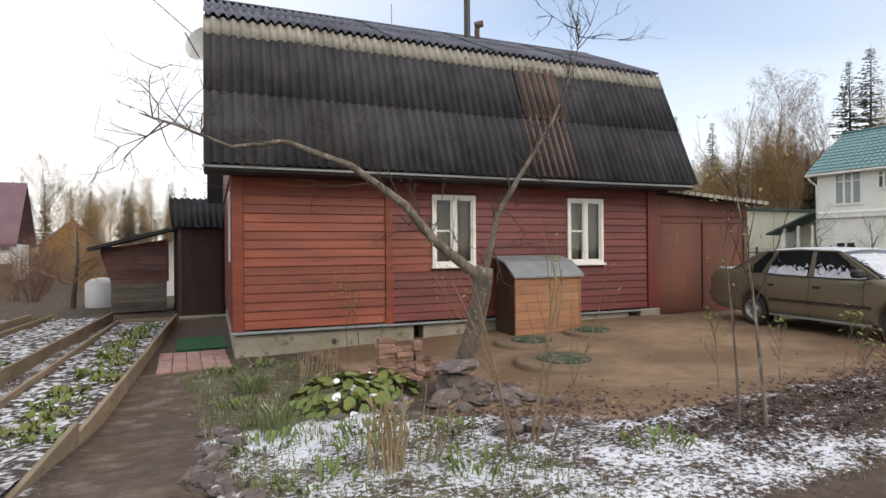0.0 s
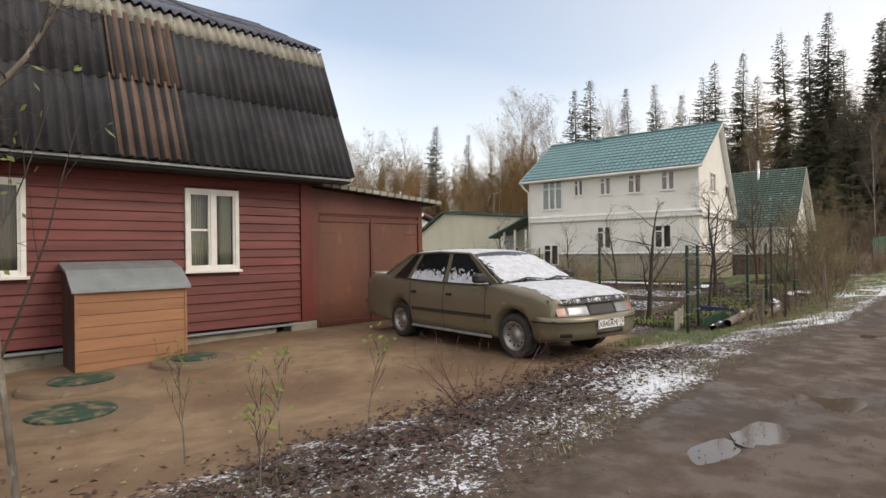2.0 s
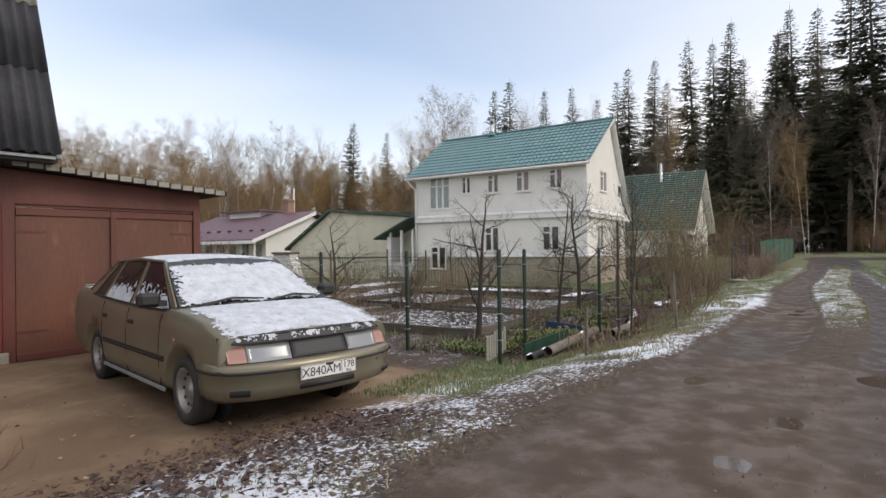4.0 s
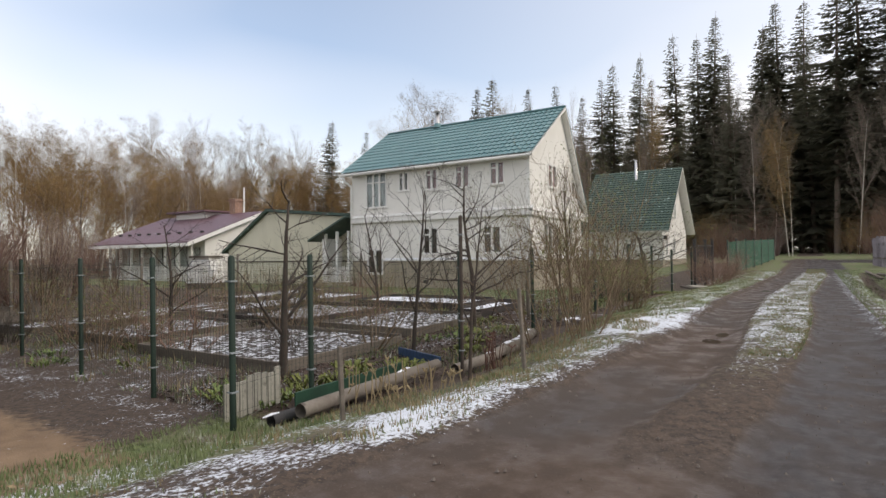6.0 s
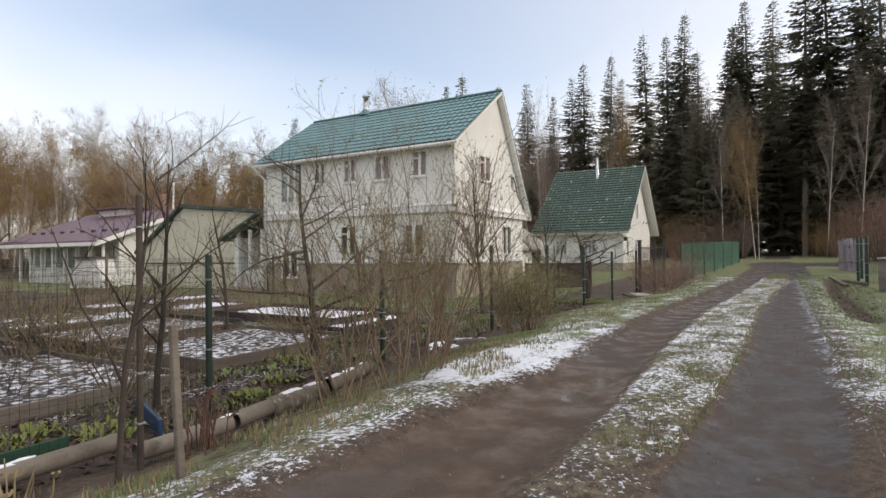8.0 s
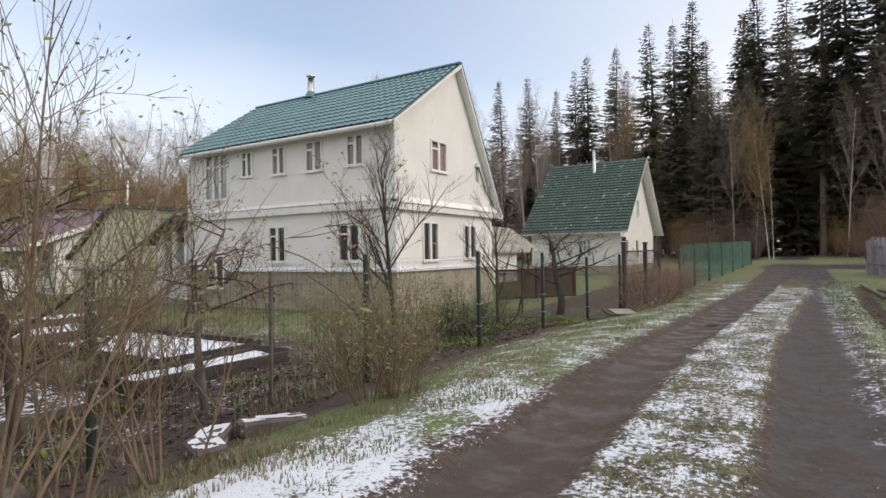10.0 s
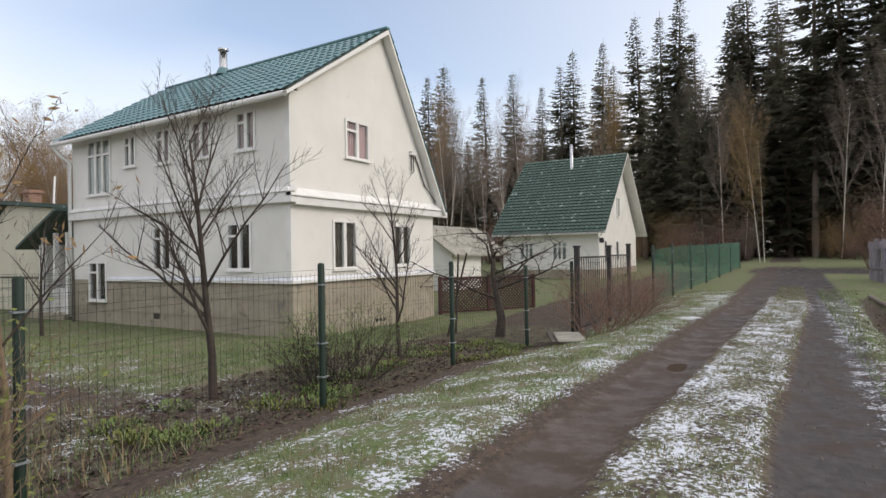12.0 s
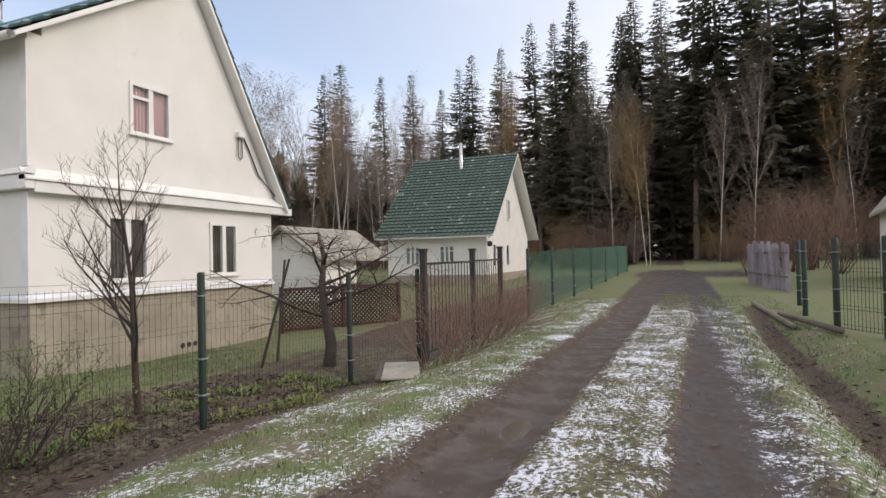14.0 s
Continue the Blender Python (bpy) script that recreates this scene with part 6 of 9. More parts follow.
    # the little roofed well among the beds
    w = thing("well_house", pose(25.9, 19.3, 0.12, 0, 0, -65), "white boarded well house with a steep roof", "well")
    part("base", boxes((-0.55, 0.55, -0.5, 0.5, -0.1, 0.25)), M["wood_grey"], w)
    bm = bmesh.new()
    prism(bm, [(-0.62, 0.25), (0.62, 0.25), (0.36, 1.25), (-0.36, 1.25)], "y", -0.45, 0.45)
    part("housing", bm, M["white_trim"], w)
    part("cap", boxes((-0.42, 0.42, -0.55, 0.55, 1.25, 1.33)), M["wood_grey"], w)
    part("hatch", boxes((-0.3, 0.3, -0.475, -0.455, 0.4, 1.1)), M["white_wall"], w)


build_outbuildings()


# ---- woods ----
def spruce_mesh(seed, h, spread, clear, airy=0.0):
    """A spruce: whorls of drooping boughs, each a row of hanging sprays that shorten to a thin leader."""
    r = random.Random(seed)
    vs, fs = [], []
    lop = [r.uniform(0.72, 1.12) for _ in range(7)]  # the crown is fuller on some sides
    z = clear * h
    while z < h * 0.972:
        t = (z - clear * h) / (h * (1 - clear))
        reach = spread * (1 - t) ** 0.80 * (0.62 + 0.38 * min(1, t * 5)) + 0.16
        n = r.randint(5, 7) if t < 0.85 else 5
        a0 = r.uniform(0, 6.28)
        ring = r.uniform(0.80, 1.12)
        for k in range(n):
            if r.random() < 0.06 + airy + 0.20 * (t < 0.15):
                continue
            a = a0 + 6.283 * k / n + r.uniform(-0.3, 0.3)
            L = reach * ring * r.uniform(0.66, 1.10) * lop[int((a % 6.283) / 6.283 * 6.99)]
            droop = r.uniform(0.20, 0.42) * (1.0 - 1.25 * t)  # upper boughs rise
            dx, dy = math.cos(a), math.sin(a)
            m = max(2, int(L / 0.30))
            for j in range(m):
                f = (j + 0.3 + 0.7 * r.random()) / m
                d = L * (0.10 + 0.90 * f)
                zz = z - droop * d + 0.16 * d * f
                for side in (-1, 0, 1):
                    w = min(1.0, 0.16 + 0.36 * L) * (1 - 0.35 * f) * r.uniform(0.6, 1.25)
                    ang = a + side * r.uniform(0.5, 1.1)
                    ex, ey = math.cos(ang) * w, math.sin(ang) * w
                    sag = r.uniform(0.2, 0.75) * (1.0 if side else 0.45) * (1 - 0.7 * t)
                    px, py = dx * d, dy * d
                    i = len(vs)
                    q = 0.05 + 0.30 * w * r.uniform(0.5, 1.0)
                    vs += [(px - dy * q, py + dx * q, zz + 0.03), (px + dy * q, py - dx * q, zz - 0.03), (px + ex, py + ey, zz - sag * w)]
                    fs.append((i, i + 1, i + 2))
        z += (0.24 + 0.22 * r.random()) * (0.60 + 0.40 * (1 - t)) * (1 + airy)
    tv, tf = [], []
    bend = [Vector((r.gauss(0, 0.004) * h * q, r.gauss(0, 0.004) * h * q, h * q)) for q in (0.3, 0.7)]
    tube(tv, tf, [Vector((0, 0, -0.5)), bend[0], bend[1] * 0.999, Vector((0, 0, h))], [0.0105 * h, 0.0085 * h, 0.0045 * h, 0.008], 7)
    for _ in range(30):  # dead snags under the crown
        zz = r.uniform(0.06, clear + 0.06) * h
        a, L = r.uniform(0, 6.28), r.uniform(0.5, 1.9)
        tube(tv, tf, [Vector((0, 0, zz)), Vector((L * math.cos(a), L * math.sin(a), zz - 0.15 * L))], [0.02, 0.006], 3)
    return (vs, fs), (tv, tf)


def branchy(seed, h, r0, lean=0.05, levels=4, spread=0.6, clear=0.25, count=9, up=0.25, sides=(7, 5, 3, 3), wiggle=0.12, min_len=0.12, stems=1):
    """A bare tree: lists for trunk and for the finer limbs, and the twig tips."""
    r = random.Random(seed)
    tv, tf, cv, cf, tips = [], [], [], [], []
    def limb(p, d, L, rad, lev):
        n = max(2, 5 - lev)
        pts, rads = [p.copy()], [rad]
        q, dd = p.copy(), d.copy()
        for i in range(n):
            dd = (dd + Vector((r.gauss(0, wiggle * (0.45 if lev == 0 else 1)), r.gauss(0, wiggle * (0.45 if lev == 0 else 1)), r.gauss(0, wiggle) + up * 0.12 * lev))).normalized()
            q = q + dd * (L / n)
            pts.append(q.copy())
            rads.append(rad * (1 - 0.78 * (i + 1) / n))
        if lev == 0:
            tube(tv, tf, pts, rads, sides[0])
        else:
            tube(cv, cf, pts, rads, sides[min(lev, 3)])
        if lev >= levels - 1 or L < min_len:
            tips.append(pts[-1])
            return
        k = count if lev == 0 else max(2, int(count * (0.62 if lev == 1 else 0.5)))
        for i in range(k):
            f = clear + (1 - clear) * (i + r.random()) / k if lev == 0 else 0.2 + 0.78 * (i + r.random()) / k
            s = min(n - 1, int(f * n))
            g = f * n - s
            b = pts[s].lerp(pts[s + 1], g)
            axis = (pts[s + 1] - pts[s]).normalized()
            a = r.uniform(0, 6.283)
            o = axis.orthogonal().normalized()
            o = (o * math.cos(a) + axis.cross(o) * math.sin(a))
            nd = (axis * (1 - spread * r.uniform(0.7, 1.1)) + o * spread * r.uniform(0.8, 1.15) + Vector((0, 0, up))).normalized()
            ll = L * (0.62 if lev == 0 else 0.55) * (1 - 0.55 * f) * r.uniform(0.75, 1.25)
            limb(b, nd, ll, max(0.0022, rads[s] * 0.52), lev + 1)
    for s in range(stems):
        a = r.uniform(0, 6.283)
        off = Vector((math.cos(a), math.sin(a), 0)) * (0.0 if stems == 1 else 0.12 * r.random() + 0.03)
        tilt = lean * (1 if stems == 1 else r.uniform(0.4, 1.6))
        limb(off + Vector((0, 0, -0.08)), Vector((math.cos(a) * tilt, math.sin(a) * tilt, 1)).normalized(), h * r.uniform(0.75, 1.0), r0 * r.uniform(0.7, 1.0), 0)
    return (tv, tf), (cv, cf), tips


def leaf_lists(tips, per, size, seed, spread=0.08):
    r = random.Random(seed)
    vs, fs = [], []
    for p in tips:
        for _ in range(per):
            c = p + Vector((r.gauss(0, spread), r.gauss(0, spread), r.gauss(0, spread)))
            a = Vector((r.gauss(0, 1), r.gauss(0, 1), r.gauss(0, 1))).normalized()
            b = a.orthogonal().normalized()
            s = size * r.uniform(0.6, 1.3)
            i = len(vs)
            vs += [c - a * s, c + b * s * 0.45, c + a * s, c - b * s * 0.45]
            fs.append((i, i + 1, i + 2, i + 3))
    return vs, fs


def mesh_of(name, lists, mtl, smooth=True):
    me = bpy.data.meshes.new(name)
    me.from_pydata([tuple(v) for v in lists[0]], [], lists[1])
    me.update()
    if smooth:
        me.polygons.foreach_set("use_smooth", [True] * len(me.polygons))
    me.materials.append(mtl)
    return me


def tree_thing(name, trunk, crowns, m, label, category, group=""):
    t = thing(name, m, label, category, group)
    link("trunk", trunk, None, t)
    for nm, me in crowns:
        link(nm, me, None, t)
    return t


def build_woods():
    r = random.Random(11)
    spr = []
    for i, (h, s, c, air) in enumerate(((20, 3.5, 0.07, 0.0), (24, 3.7, 0.14, 0.04), (18, 3.3, 0.04, 0.0), (26, 3.5, 0.28, 0.14), (22, 3.0, 0.16, 0.06), (27, 4.6, 0.08, 0.02))):
        crown, trunk = spruce_mesh(40 + i, h, s, c, air)
        spr.append((h, mesh_of("trunk", trunk, M["spruce_bark"]), mesh_of("crown", crown, M["needles"], False)))
    bir = []
    for i, (h, tw, bark, leaf) in enumerate(((16, "grey_twig", "birch_bark", 0), (14, "haze_twig", "birch_bark", 1), (13, "haze_twig", "bark", 1), (18, "grey_twig", "birch_bark", 0), (12, "haze_twig", "bark", 1))):
        t, c, tips = branchy(70 + i, h, 0.0085 * h, 0.03, 4, 0.55, 0.3, 17, 0.28, (7, 4, 3, 3), 0.10, 0.2)
        crowns = [("crown", mesh_of("crown", c, M[tw], False))]
        if leaf:
            crowns.append(("foliage", mesh_of("foliage", leaf_lists(tips, 6, 0.045, i, 0.13), M["haze_twig"], False)))
        else:
            crowns.append(("spray", mesh_of("spray", leaf_lists(tips, 4, 0.032, i, 0.12), M["grey_twig"], False)))
        bir.append((h, mesh_of("trunk", t, M[bark]), crowns))
    bush = []
    for i, tw in enumerate(("haze_twig", "twig_brown", "grey_twig")):
        t, c, tips = branchy(90 + i, 3.0, 0.02, 0.35, 3, 0.5, 0.1, 8, 0.2, (4, 3, 3, 3), 0.12, 0.1, 14)
        bush.append((mesh_of("stem", t, M["twig_red"]), [("crown", mesh_of("crown", c, M[tw], False)), ("spray", mesh_of("spray", leaf_lists(tips, 4, 0.022, i, 0.2), M[tw], False))]))
    def spruce(x, y, h=None, k=None):
        k = r.randrange(len(spr)) if k is None else k
        H, tr, cr = spr[k]
        s = (h / H if h else r.uniform(0.85, 1.1))
        tree_thing("spruce", tr, [("crown", cr)], pose(x, y, ground(x, y) - 0.1, r.uniform(-1.5, 1.5), r.uniform(-1.5, 1.5), r.uniform(0, 360)) @ Matrix.Diagonal((s, s, s, 1)), "tall dark spruce at the edge of the woods", "spruce", "spruces of the woods")
    def birch(x, y, h=None, k=None, label="", sx=1.0):
        k = r.randrange(len(bir)) if k is None else k
        H, tr, crs = bir[k]
        s = (h / H if h else r.uniform(0.85, 1.15))
        tree_thing("birch" if k in (0, 1, 3) else "bare_tree", tr, crs, pose(x, y, ground(x, y) - 0.1, r.uniform(-2, 2), r.uniform(-2, 2), r.uniform(0, 360)) @ Matrix.Diagonal((s * sx, s * sx, s, 1)),
                   label or ("leafless white-barked birch among the spruces" if k in (0, 1, 3) else "budding bare tree with tawny twigs"), "tree", "bare trees of the woods")
    def shrub(x, y, s=1.0, k=None):
        k = r.randrange(3) if k is None else k
        tr, crs = bush[k]
        t = thing("shrub", pose(x, y, ground(x, y) - 0.05, 0, 0, r.uniform(0, 360)) @ Matrix.Diagonal((s, s, s, 1)), "leafless tangled shrub at the wood's edge", "shrub", "shrubs of the woods")
        link("stem", tr, None, t)
        for nm, me in crs:
            link(nm, me, None, t)
    def fan(x0, y0, a, d):
        return x0 + d * math.cos(radians(a)), y0 + d * math.sin(radians(a))
    # the tall trees that stand out of the skyline: bearing, distance, height, kind
    for a, d, h, k in ((50.0, 95, 15.5, 2), (47.5, 96, 17.0, 0), (42.2, 95, 22.0, 2), (39.0, 95, 20.5, 4), (36.5, 104, 20.0, 4), (27.8, 98, 28.2, 4), (26.4, 98, 29.6, 0), (22.5, 98, 27.5, 4), (20.0, 98, 27.6, 1),
                       (17.8, 101, 26.2, 4), (16.0, 94, 27.0, 3), (15.1, 95, 29.2, 1), (13.2, 99, 31.2, 5), (11.8, 90, 25.0, 1), (9.3, 86, 29.5, 3), (7.5, 80, 26.6, 5), (6.7, 79, 28.8, 5), (5.4, 78, 23.5, 0),
                       (3.1, 80, 26.5, 1), (2.1, 83, 27.6, 0), (1.2, 80, 29.0, 5), (0.1, 80, 28.4, 1), (-0.8, 77, 23.0, 0), (-2.3, 73, 28.6, 3), (-4.2, 72, 29.5, 1), (-6.1, 72, 29.0, 5), (-7.4, 70, 27.5, 3), (-9.0, 73, 29.5, 1), (-11.0, 70, 28.0, 3), (-12.6, 74, 28.5, 4), (-14.5, 70, 28.0, 1), (-17.0, 72, 28.5, 3)):
        x, y = fan(8.5, -0.5, a, d)
        spruce(x, y, h * 1.03, k)
    # the wood behind them, lower, out to the left
    for i in range(150):
        a, d = r.uniform(-26, 31), r.uniform(84, 128)
        x, y = fan(8.5, -0.5, a, d)
        spruce(x, y, d * ramp([(-20, 0.27), (5, 0.27), (12, 0.215), (18, 0.205), (31, 0.19)], a) * r.uniform(0.72, 1.0))
    for x, y, h in ((96, 1.0, 12), (100, -1.6, 13), (104, 2.6, 12), (93, 3.2, 13), (98, -4.0, 12)):
        spruce(x, y, h, 2)
    for i in range(70):  # a low dark stand closing the view under the crowns
        x, y = fan(8.5, -0.5, r.uniform(-24, 20), r.uniform(88, 125))
        spruce(x, y, r.uniform(9, 15), r.choice((0, 2)))
    for i in range(30):
        a, d = r.uniform(-22, 9), r.uniform(69, 84)
        x, y = fan(8.5, -0.5, a, d)
        if abs(y + 0.6) > 2.2:
            spruce(x, y, r.uniform(13, 22), r.choice((1, 3, 4, 4)))
    for i in range(34):
        a, d = r.uniform(31, 58), r.uniform(96, 125)
        x, y = fan(8.5, -0.5, a, d)
        spruce(x, y, d * ramp([(31, 0.20), (45, 0.165), (58, 0.12)], a) * r.uniform(0.7, 1.0), r.choice((0, 2, 4)))
    for i in range(46):
        a, d = r.uniform(82, 116), r.uniform(88, 125)
        x, y = fan(2, 0, a, d)
        spruce(x, y, d * 0.128 * r.uniform(0.72, 1.05), r.choice((0, 2, 4)))
    # tawny and grey bare trees among and before them
    for i in range(84):
        a, d = r.uniform(29, 66), r.uniform(78, 104)
        x, y = fan(8.5, -0.5, a, d)
        birch(x, y, d * ramp([(29, 0.20), (42, 0.17), (50, 0.13), (66, 0.14)], a) * r.uniform(0.62, 1.0), r.choice((1, 2, 4, 4, 2, 1)))
    for a, d, h, k in ((33.4, 97, 25.0, 1), (31.2, 99, 24.0, 0), (45.5, 92, 20.0, 0), (54.7, 90, 19.0, 3), (56.4, 92, 15.5, 0), (63.5, 90, 15.0, 0), (36.0, 94, 21.0, 1)):
        x, y = fan(8.5, -0.5, a, d)
        birch(x, y, h, k)
    for i in range(26):
        x, y = fan(2, 0, r.uniform(78, 114), r.uniform(62, 95))
        birch(x, y, r.uniform(6, 10), r.choice((1, 2, 4)))
    for i in range(56):
        d = r.uniform(54, 78)
        x, y = fan(17, -1, r.uniform(53, 82), d)
        birch(x, y, d * 0.215 * r.uniform(0.6, 1.0), r.choice((1, 2, 4, 2, 0)))
    # thin pale stems along the edge of the wood
    for i in range(46):
        a, d = r.uniform(-24, 27), r.uniform(66, 84)
        x, y = fan(8.5, -0.5, a, d)
        if abs(y + 0.6) > 2.0:
            birch(x, y, r.uniform(11, 19), r.choice((0, 3, 3, 0, 2)), "", 0.5)
    twin = (("slender twin-stemmed birch at the end of the road", 66.0, 0.30, 10.6, 4.0), ("slender birch beside its twin at the end of the road", 66.2, 0.05, 9.4, 0.5))
    for lab, x, y, h, tilt in twin:
        H, tr, crs = bir[1]
        s_ = h / H
        tree_thing("birch", tr, crs, pose(x, y, ground(x, y) - 0.1, -tilt, 0, 0) @ Matrix.Diagonal((s_ * 0.5, s_ * 0.5, s_, 1)), lab, "tree", "bare trees of the woods")
    # understorey
    for i in range(130):
        a, d = r.uniform(-24, 30), r.uniform(60, 82)
        x, y = fan(8.5, -0.5, a, d)
        if x > 64 or (y > 6 and x > 56) or (y < -5 and x > 56):
            if abs(y + 0.8) > 2.0:
                shrub(x, y, r.uniform(0.45, 1.0) + 1.1 * r.random() ** 2, r.choice((1, 1, 1, 0, 2)))
    for i in range(90):
        x, y = fan(14, -1, r.uniform(34, 80), r.uniform(52, 84))
        shrub(x, y, r.uniform(0.9, 1.9), r.choice((0, 0, 2)))
    for i in range(40):
        x, y = fan(2, 0, r.uniform(84, 112), r.uniform(34, 70))
        shrub(x, y, r.uniform(0.5, 1.2), r.choice((0, 1, 2)))
    for i in range(12):
        shrub(r.uniform(17.5, 22.5), r.uniform(17, 22.5), r.uniform(0.7, 1.1), r.choice((0, 1, 2)))
    for x, y, s in ((54.0, -6.2, 1.35), (55.5, -7.2, 1.5), (56.5, -5.8, 1.4), (57.5, -8.0, 1.5), (52.0, -7.6, 1.2), (51.0, -4.9, 0.6), (52.5, -4.4, 0.6), (58.5, -6.5, 1.3)):
        shrub(x, y, s, 1)


build_woods()


# ---- yard of the red house ----
def at(x, y, dz=0.0, rz=0.0, rx=0.0, ry=0.0):
    return pose(x, y, ground(x, y) + dz, rx, ry, rz)


def build_yard():
    r = random.Random(23)
    # insulated timber cabinet over the well pump
    cb = thing("pump_cabinet", RED, "raw timber pump cabinet with a sloping grey metal lid", "cabinet")
    u0, u1, va, vb, zb = 4.50, 5.84, -0.80, -0.08, -0.12
    for s in (u0, u1 - 0.03):
        bm = bmesh.new()
        prism(bm, [(va + 0.03, zb), (vb, zb), (vb, 1.26), (va + 0.03, 0.93)], "x", s, s + 0.03)
        part("side_panel", bm, M["wood_brown"] if s == u0 else M["wood_raw"], cb, "dark brown side panel" if s == u0 else "")
    n = 7
    for i in range(n):
        z = zb + (0.94 - zb) * i / n
        part("plank", boxes((u0, u1, va, va + 0.028, z + 0.002, z + (0.94 - zb) / n - 0.002), bevel=0.004), M["wood_raw"], cb)
    part("back_panel", boxes((u0 + 0.03, u1 - 0.03, vb - 0.02, vb, zb, 1.25)), M["wood_brown"], cb)
    bm = bmesh.new()
    prism(bm, [(va - 0.06, 0.92), (va - 0.06, 0.955), (va + 0.30, 1.20), (vb + 0.01, 1.30), (vb + 0.01, 1.265), (va + 0.31, 1.16), (va - 0.03, 0.92)], "x", u0 - 0.04, u1 + 0.04)
    part("lid", bm, M["grey_metal"], cb, "sloping grey metal lid")
    part("batten", boxes((u0, u0 + 0.03, va - 0.012, va - 0.001, zb, 0.93), (u1 - 0.03, u1, va - 0.012, va - 0.001, zb, 0.93)), M["wood_raw"], cb)
    # concrete manhole rings with green lids
    for x, y, s in ((7.5, 7.25, 1.0), (6.98, 5.85, 1.1), (8.83, 7.25, 0.85)):
        t = thing("manhole", at(x, y, 0.0), "concrete manhole slab with a green lid", "manhole", "manholes in the yard")
        vs, fs = [], []
        tube(vs, fs, [Vector((0, 0, -0.1)), Vector((0, 0, 0.02)), Vector((0, 0, 0.035))], [0.62 * s, 0.62 * s, 0.58 * s], 26)
        raw("slab", vs, fs, M["soil_slab"], t, "", "", True)
        vs, fs = [], []
        tube(vs, fs, [Vector((0.02, 0.05, 0.03)), Vector((0.02, 0.05, 0.055)), Vector((0.02, 0.05, 0.068)), Vector((0.02, 0.05, 0.07))], [0.33 * s, 0.33 * s, 0.30 * s, 0.05], 26)
        raw("lid", vs, fs, M["hatch_green"], t, "green round lid")
    # heap of broken bricks
    hp = thing("brick_heap", at(5.05, 6.75, 0.0), "untidy heap of broken red bricks", "brick heap")
    bm = boxes((-0.12, 0.12, -0.058, 0.058, -0.031, 0.031), bevel=0.006)
    bme = bpy.data.meshes.new("brick")
    bm.to_mesh(bme)
    bm.free()
    bme.materials.append(M["brick"])
    for i in range(7):
        for j, half in ((0, 1.0), (1, 1.0), (2, 0.5)):
            if i > 5 and j == 2 or i > 4 and j == 1 and r.random() < 0.5:
                continue
            b = link("brick", bme, None, hp)
            b.matrix_local = pose(-0.27 + 0.252 * j - (0.06 if half < 1 else 0) + r.uniform(-0.02, 0.02), 0.05 + r.uniform(-0.03, 0.03), 0.03 + 0.066 * i, 0, 0, r.uniform(-9, 9)) @ Matrix.Diagonal((half, 1, 1, 1))
    for i in range(34):
        a, d = r.uniform(0, 6.28), abs(r.gauss(0, 0.30)) + 0.28
        b = link("brick", bme, None, hp)
        sc = r.uniform(0.45, 1.0)
        b.matrix_local = pose(d * math.cos(a) * 1.2, d * math.sin(a) * 0.7 - 0.1, 0.03 + max(0, 0.26 - 0.34 * d) * r.random(), r.uniform(-12, 12), r.uniform(-12, 12), r.uniform(0, 180)) @ Matrix.Diagonal((sc, 1, 1, 1))
    # stones
    def stone_mesh(seed):
        q = random.Random(seed)
        bm = bmesh.new()
        bmesh.ops.create_icosphere(bm, subdivisions=3, radius=1.0)
        o = Vector((q.uniform(0, 50), q.uniform(0, 50), 0))
        for v in bm.verts:
            v.co *= 1 + 0.45 * noise.noise(v.co * 1.3 + o) + 0.20 * noise.noise(v.co * 3 + o) + 0.08 * noise.noise(v.co * 7 + o)
            v.co.z *= 0.62
        me = bpy.data.meshes.new("stone")
        bm.to_mesh(me)
        bm.free()
        me.materials.append(M["stone"])
        return me
    stones = [stone_mesh(i) for i in range(5)]
    def stone(x, y, s, dz=0.0, lab="rough reddish field stone in the flower bed"):
        o = new("stone", r.choice(stones))
        o.matrix_world = at(x, y, s * 0.25 + dz, r.uniform(0, 360), r.uniform(-15, 15), r.uniform(-15, 15)) @ Matrix.Diagonal((s * r.uniform(0.8, 1.3), s, s * r.uniform(0.7, 1.0), 1))
        tagged(o, lab, "stone", "stones of the rockery")
        return o
    for x, y, s in ((4.95, 5.15, 0.26), (5.25, 5.2, 0.22), (4.65, 4.95, 0.20), (4.8, 4.55, 0.17), (5.1, 4.6, 0.20), (5.35, 4.7, 0.16), (5.5, 5.0, 0.15), (4.45, 4.75, 0.15), (4.55, 4.4, 0.13), (5.0, 4.25, 0.14), (5.3, 4.35, 0.13), (4.3, 3.35, 0.16), (4.5, 3.25, 0.14), (4.15, 4.9, 0.14)):
        stone(x, y, s * 0.68)
    for i in range(34):
        y = 3.0 + 2.3 * (i / 34)
        stone(2.32 + 0.10 * math.sin(y * 3) + r.uniform(-0.10, 0.12) + (y - 3) * 0.06, y, r.uniform(0.035, 0.075), 0.0, "small dark stone edging the flower bed")
    for i in range(12):
        stone(r.uniform(3.5, 5.8), r.uniform(3.7, 5.9), r.uniform(0.04, 0.08))
    fl = new("flat_stone", stones[1])
    fl.matrix_world = at(4.98, 5.28, 0.30, 20) @ Matrix.Diagonal((0.30, 0.22, 0.10, 1))
    tagged(fl, "flat capping stone with a little snow", "stone", "stones of the rockery")
    bs = new("stone", stones[3])
    bs.matrix_world = at(4.98, 5.30, 0.10, 50) @ Matrix.Diagonal((0.26, 0.22, 0.26, 1))
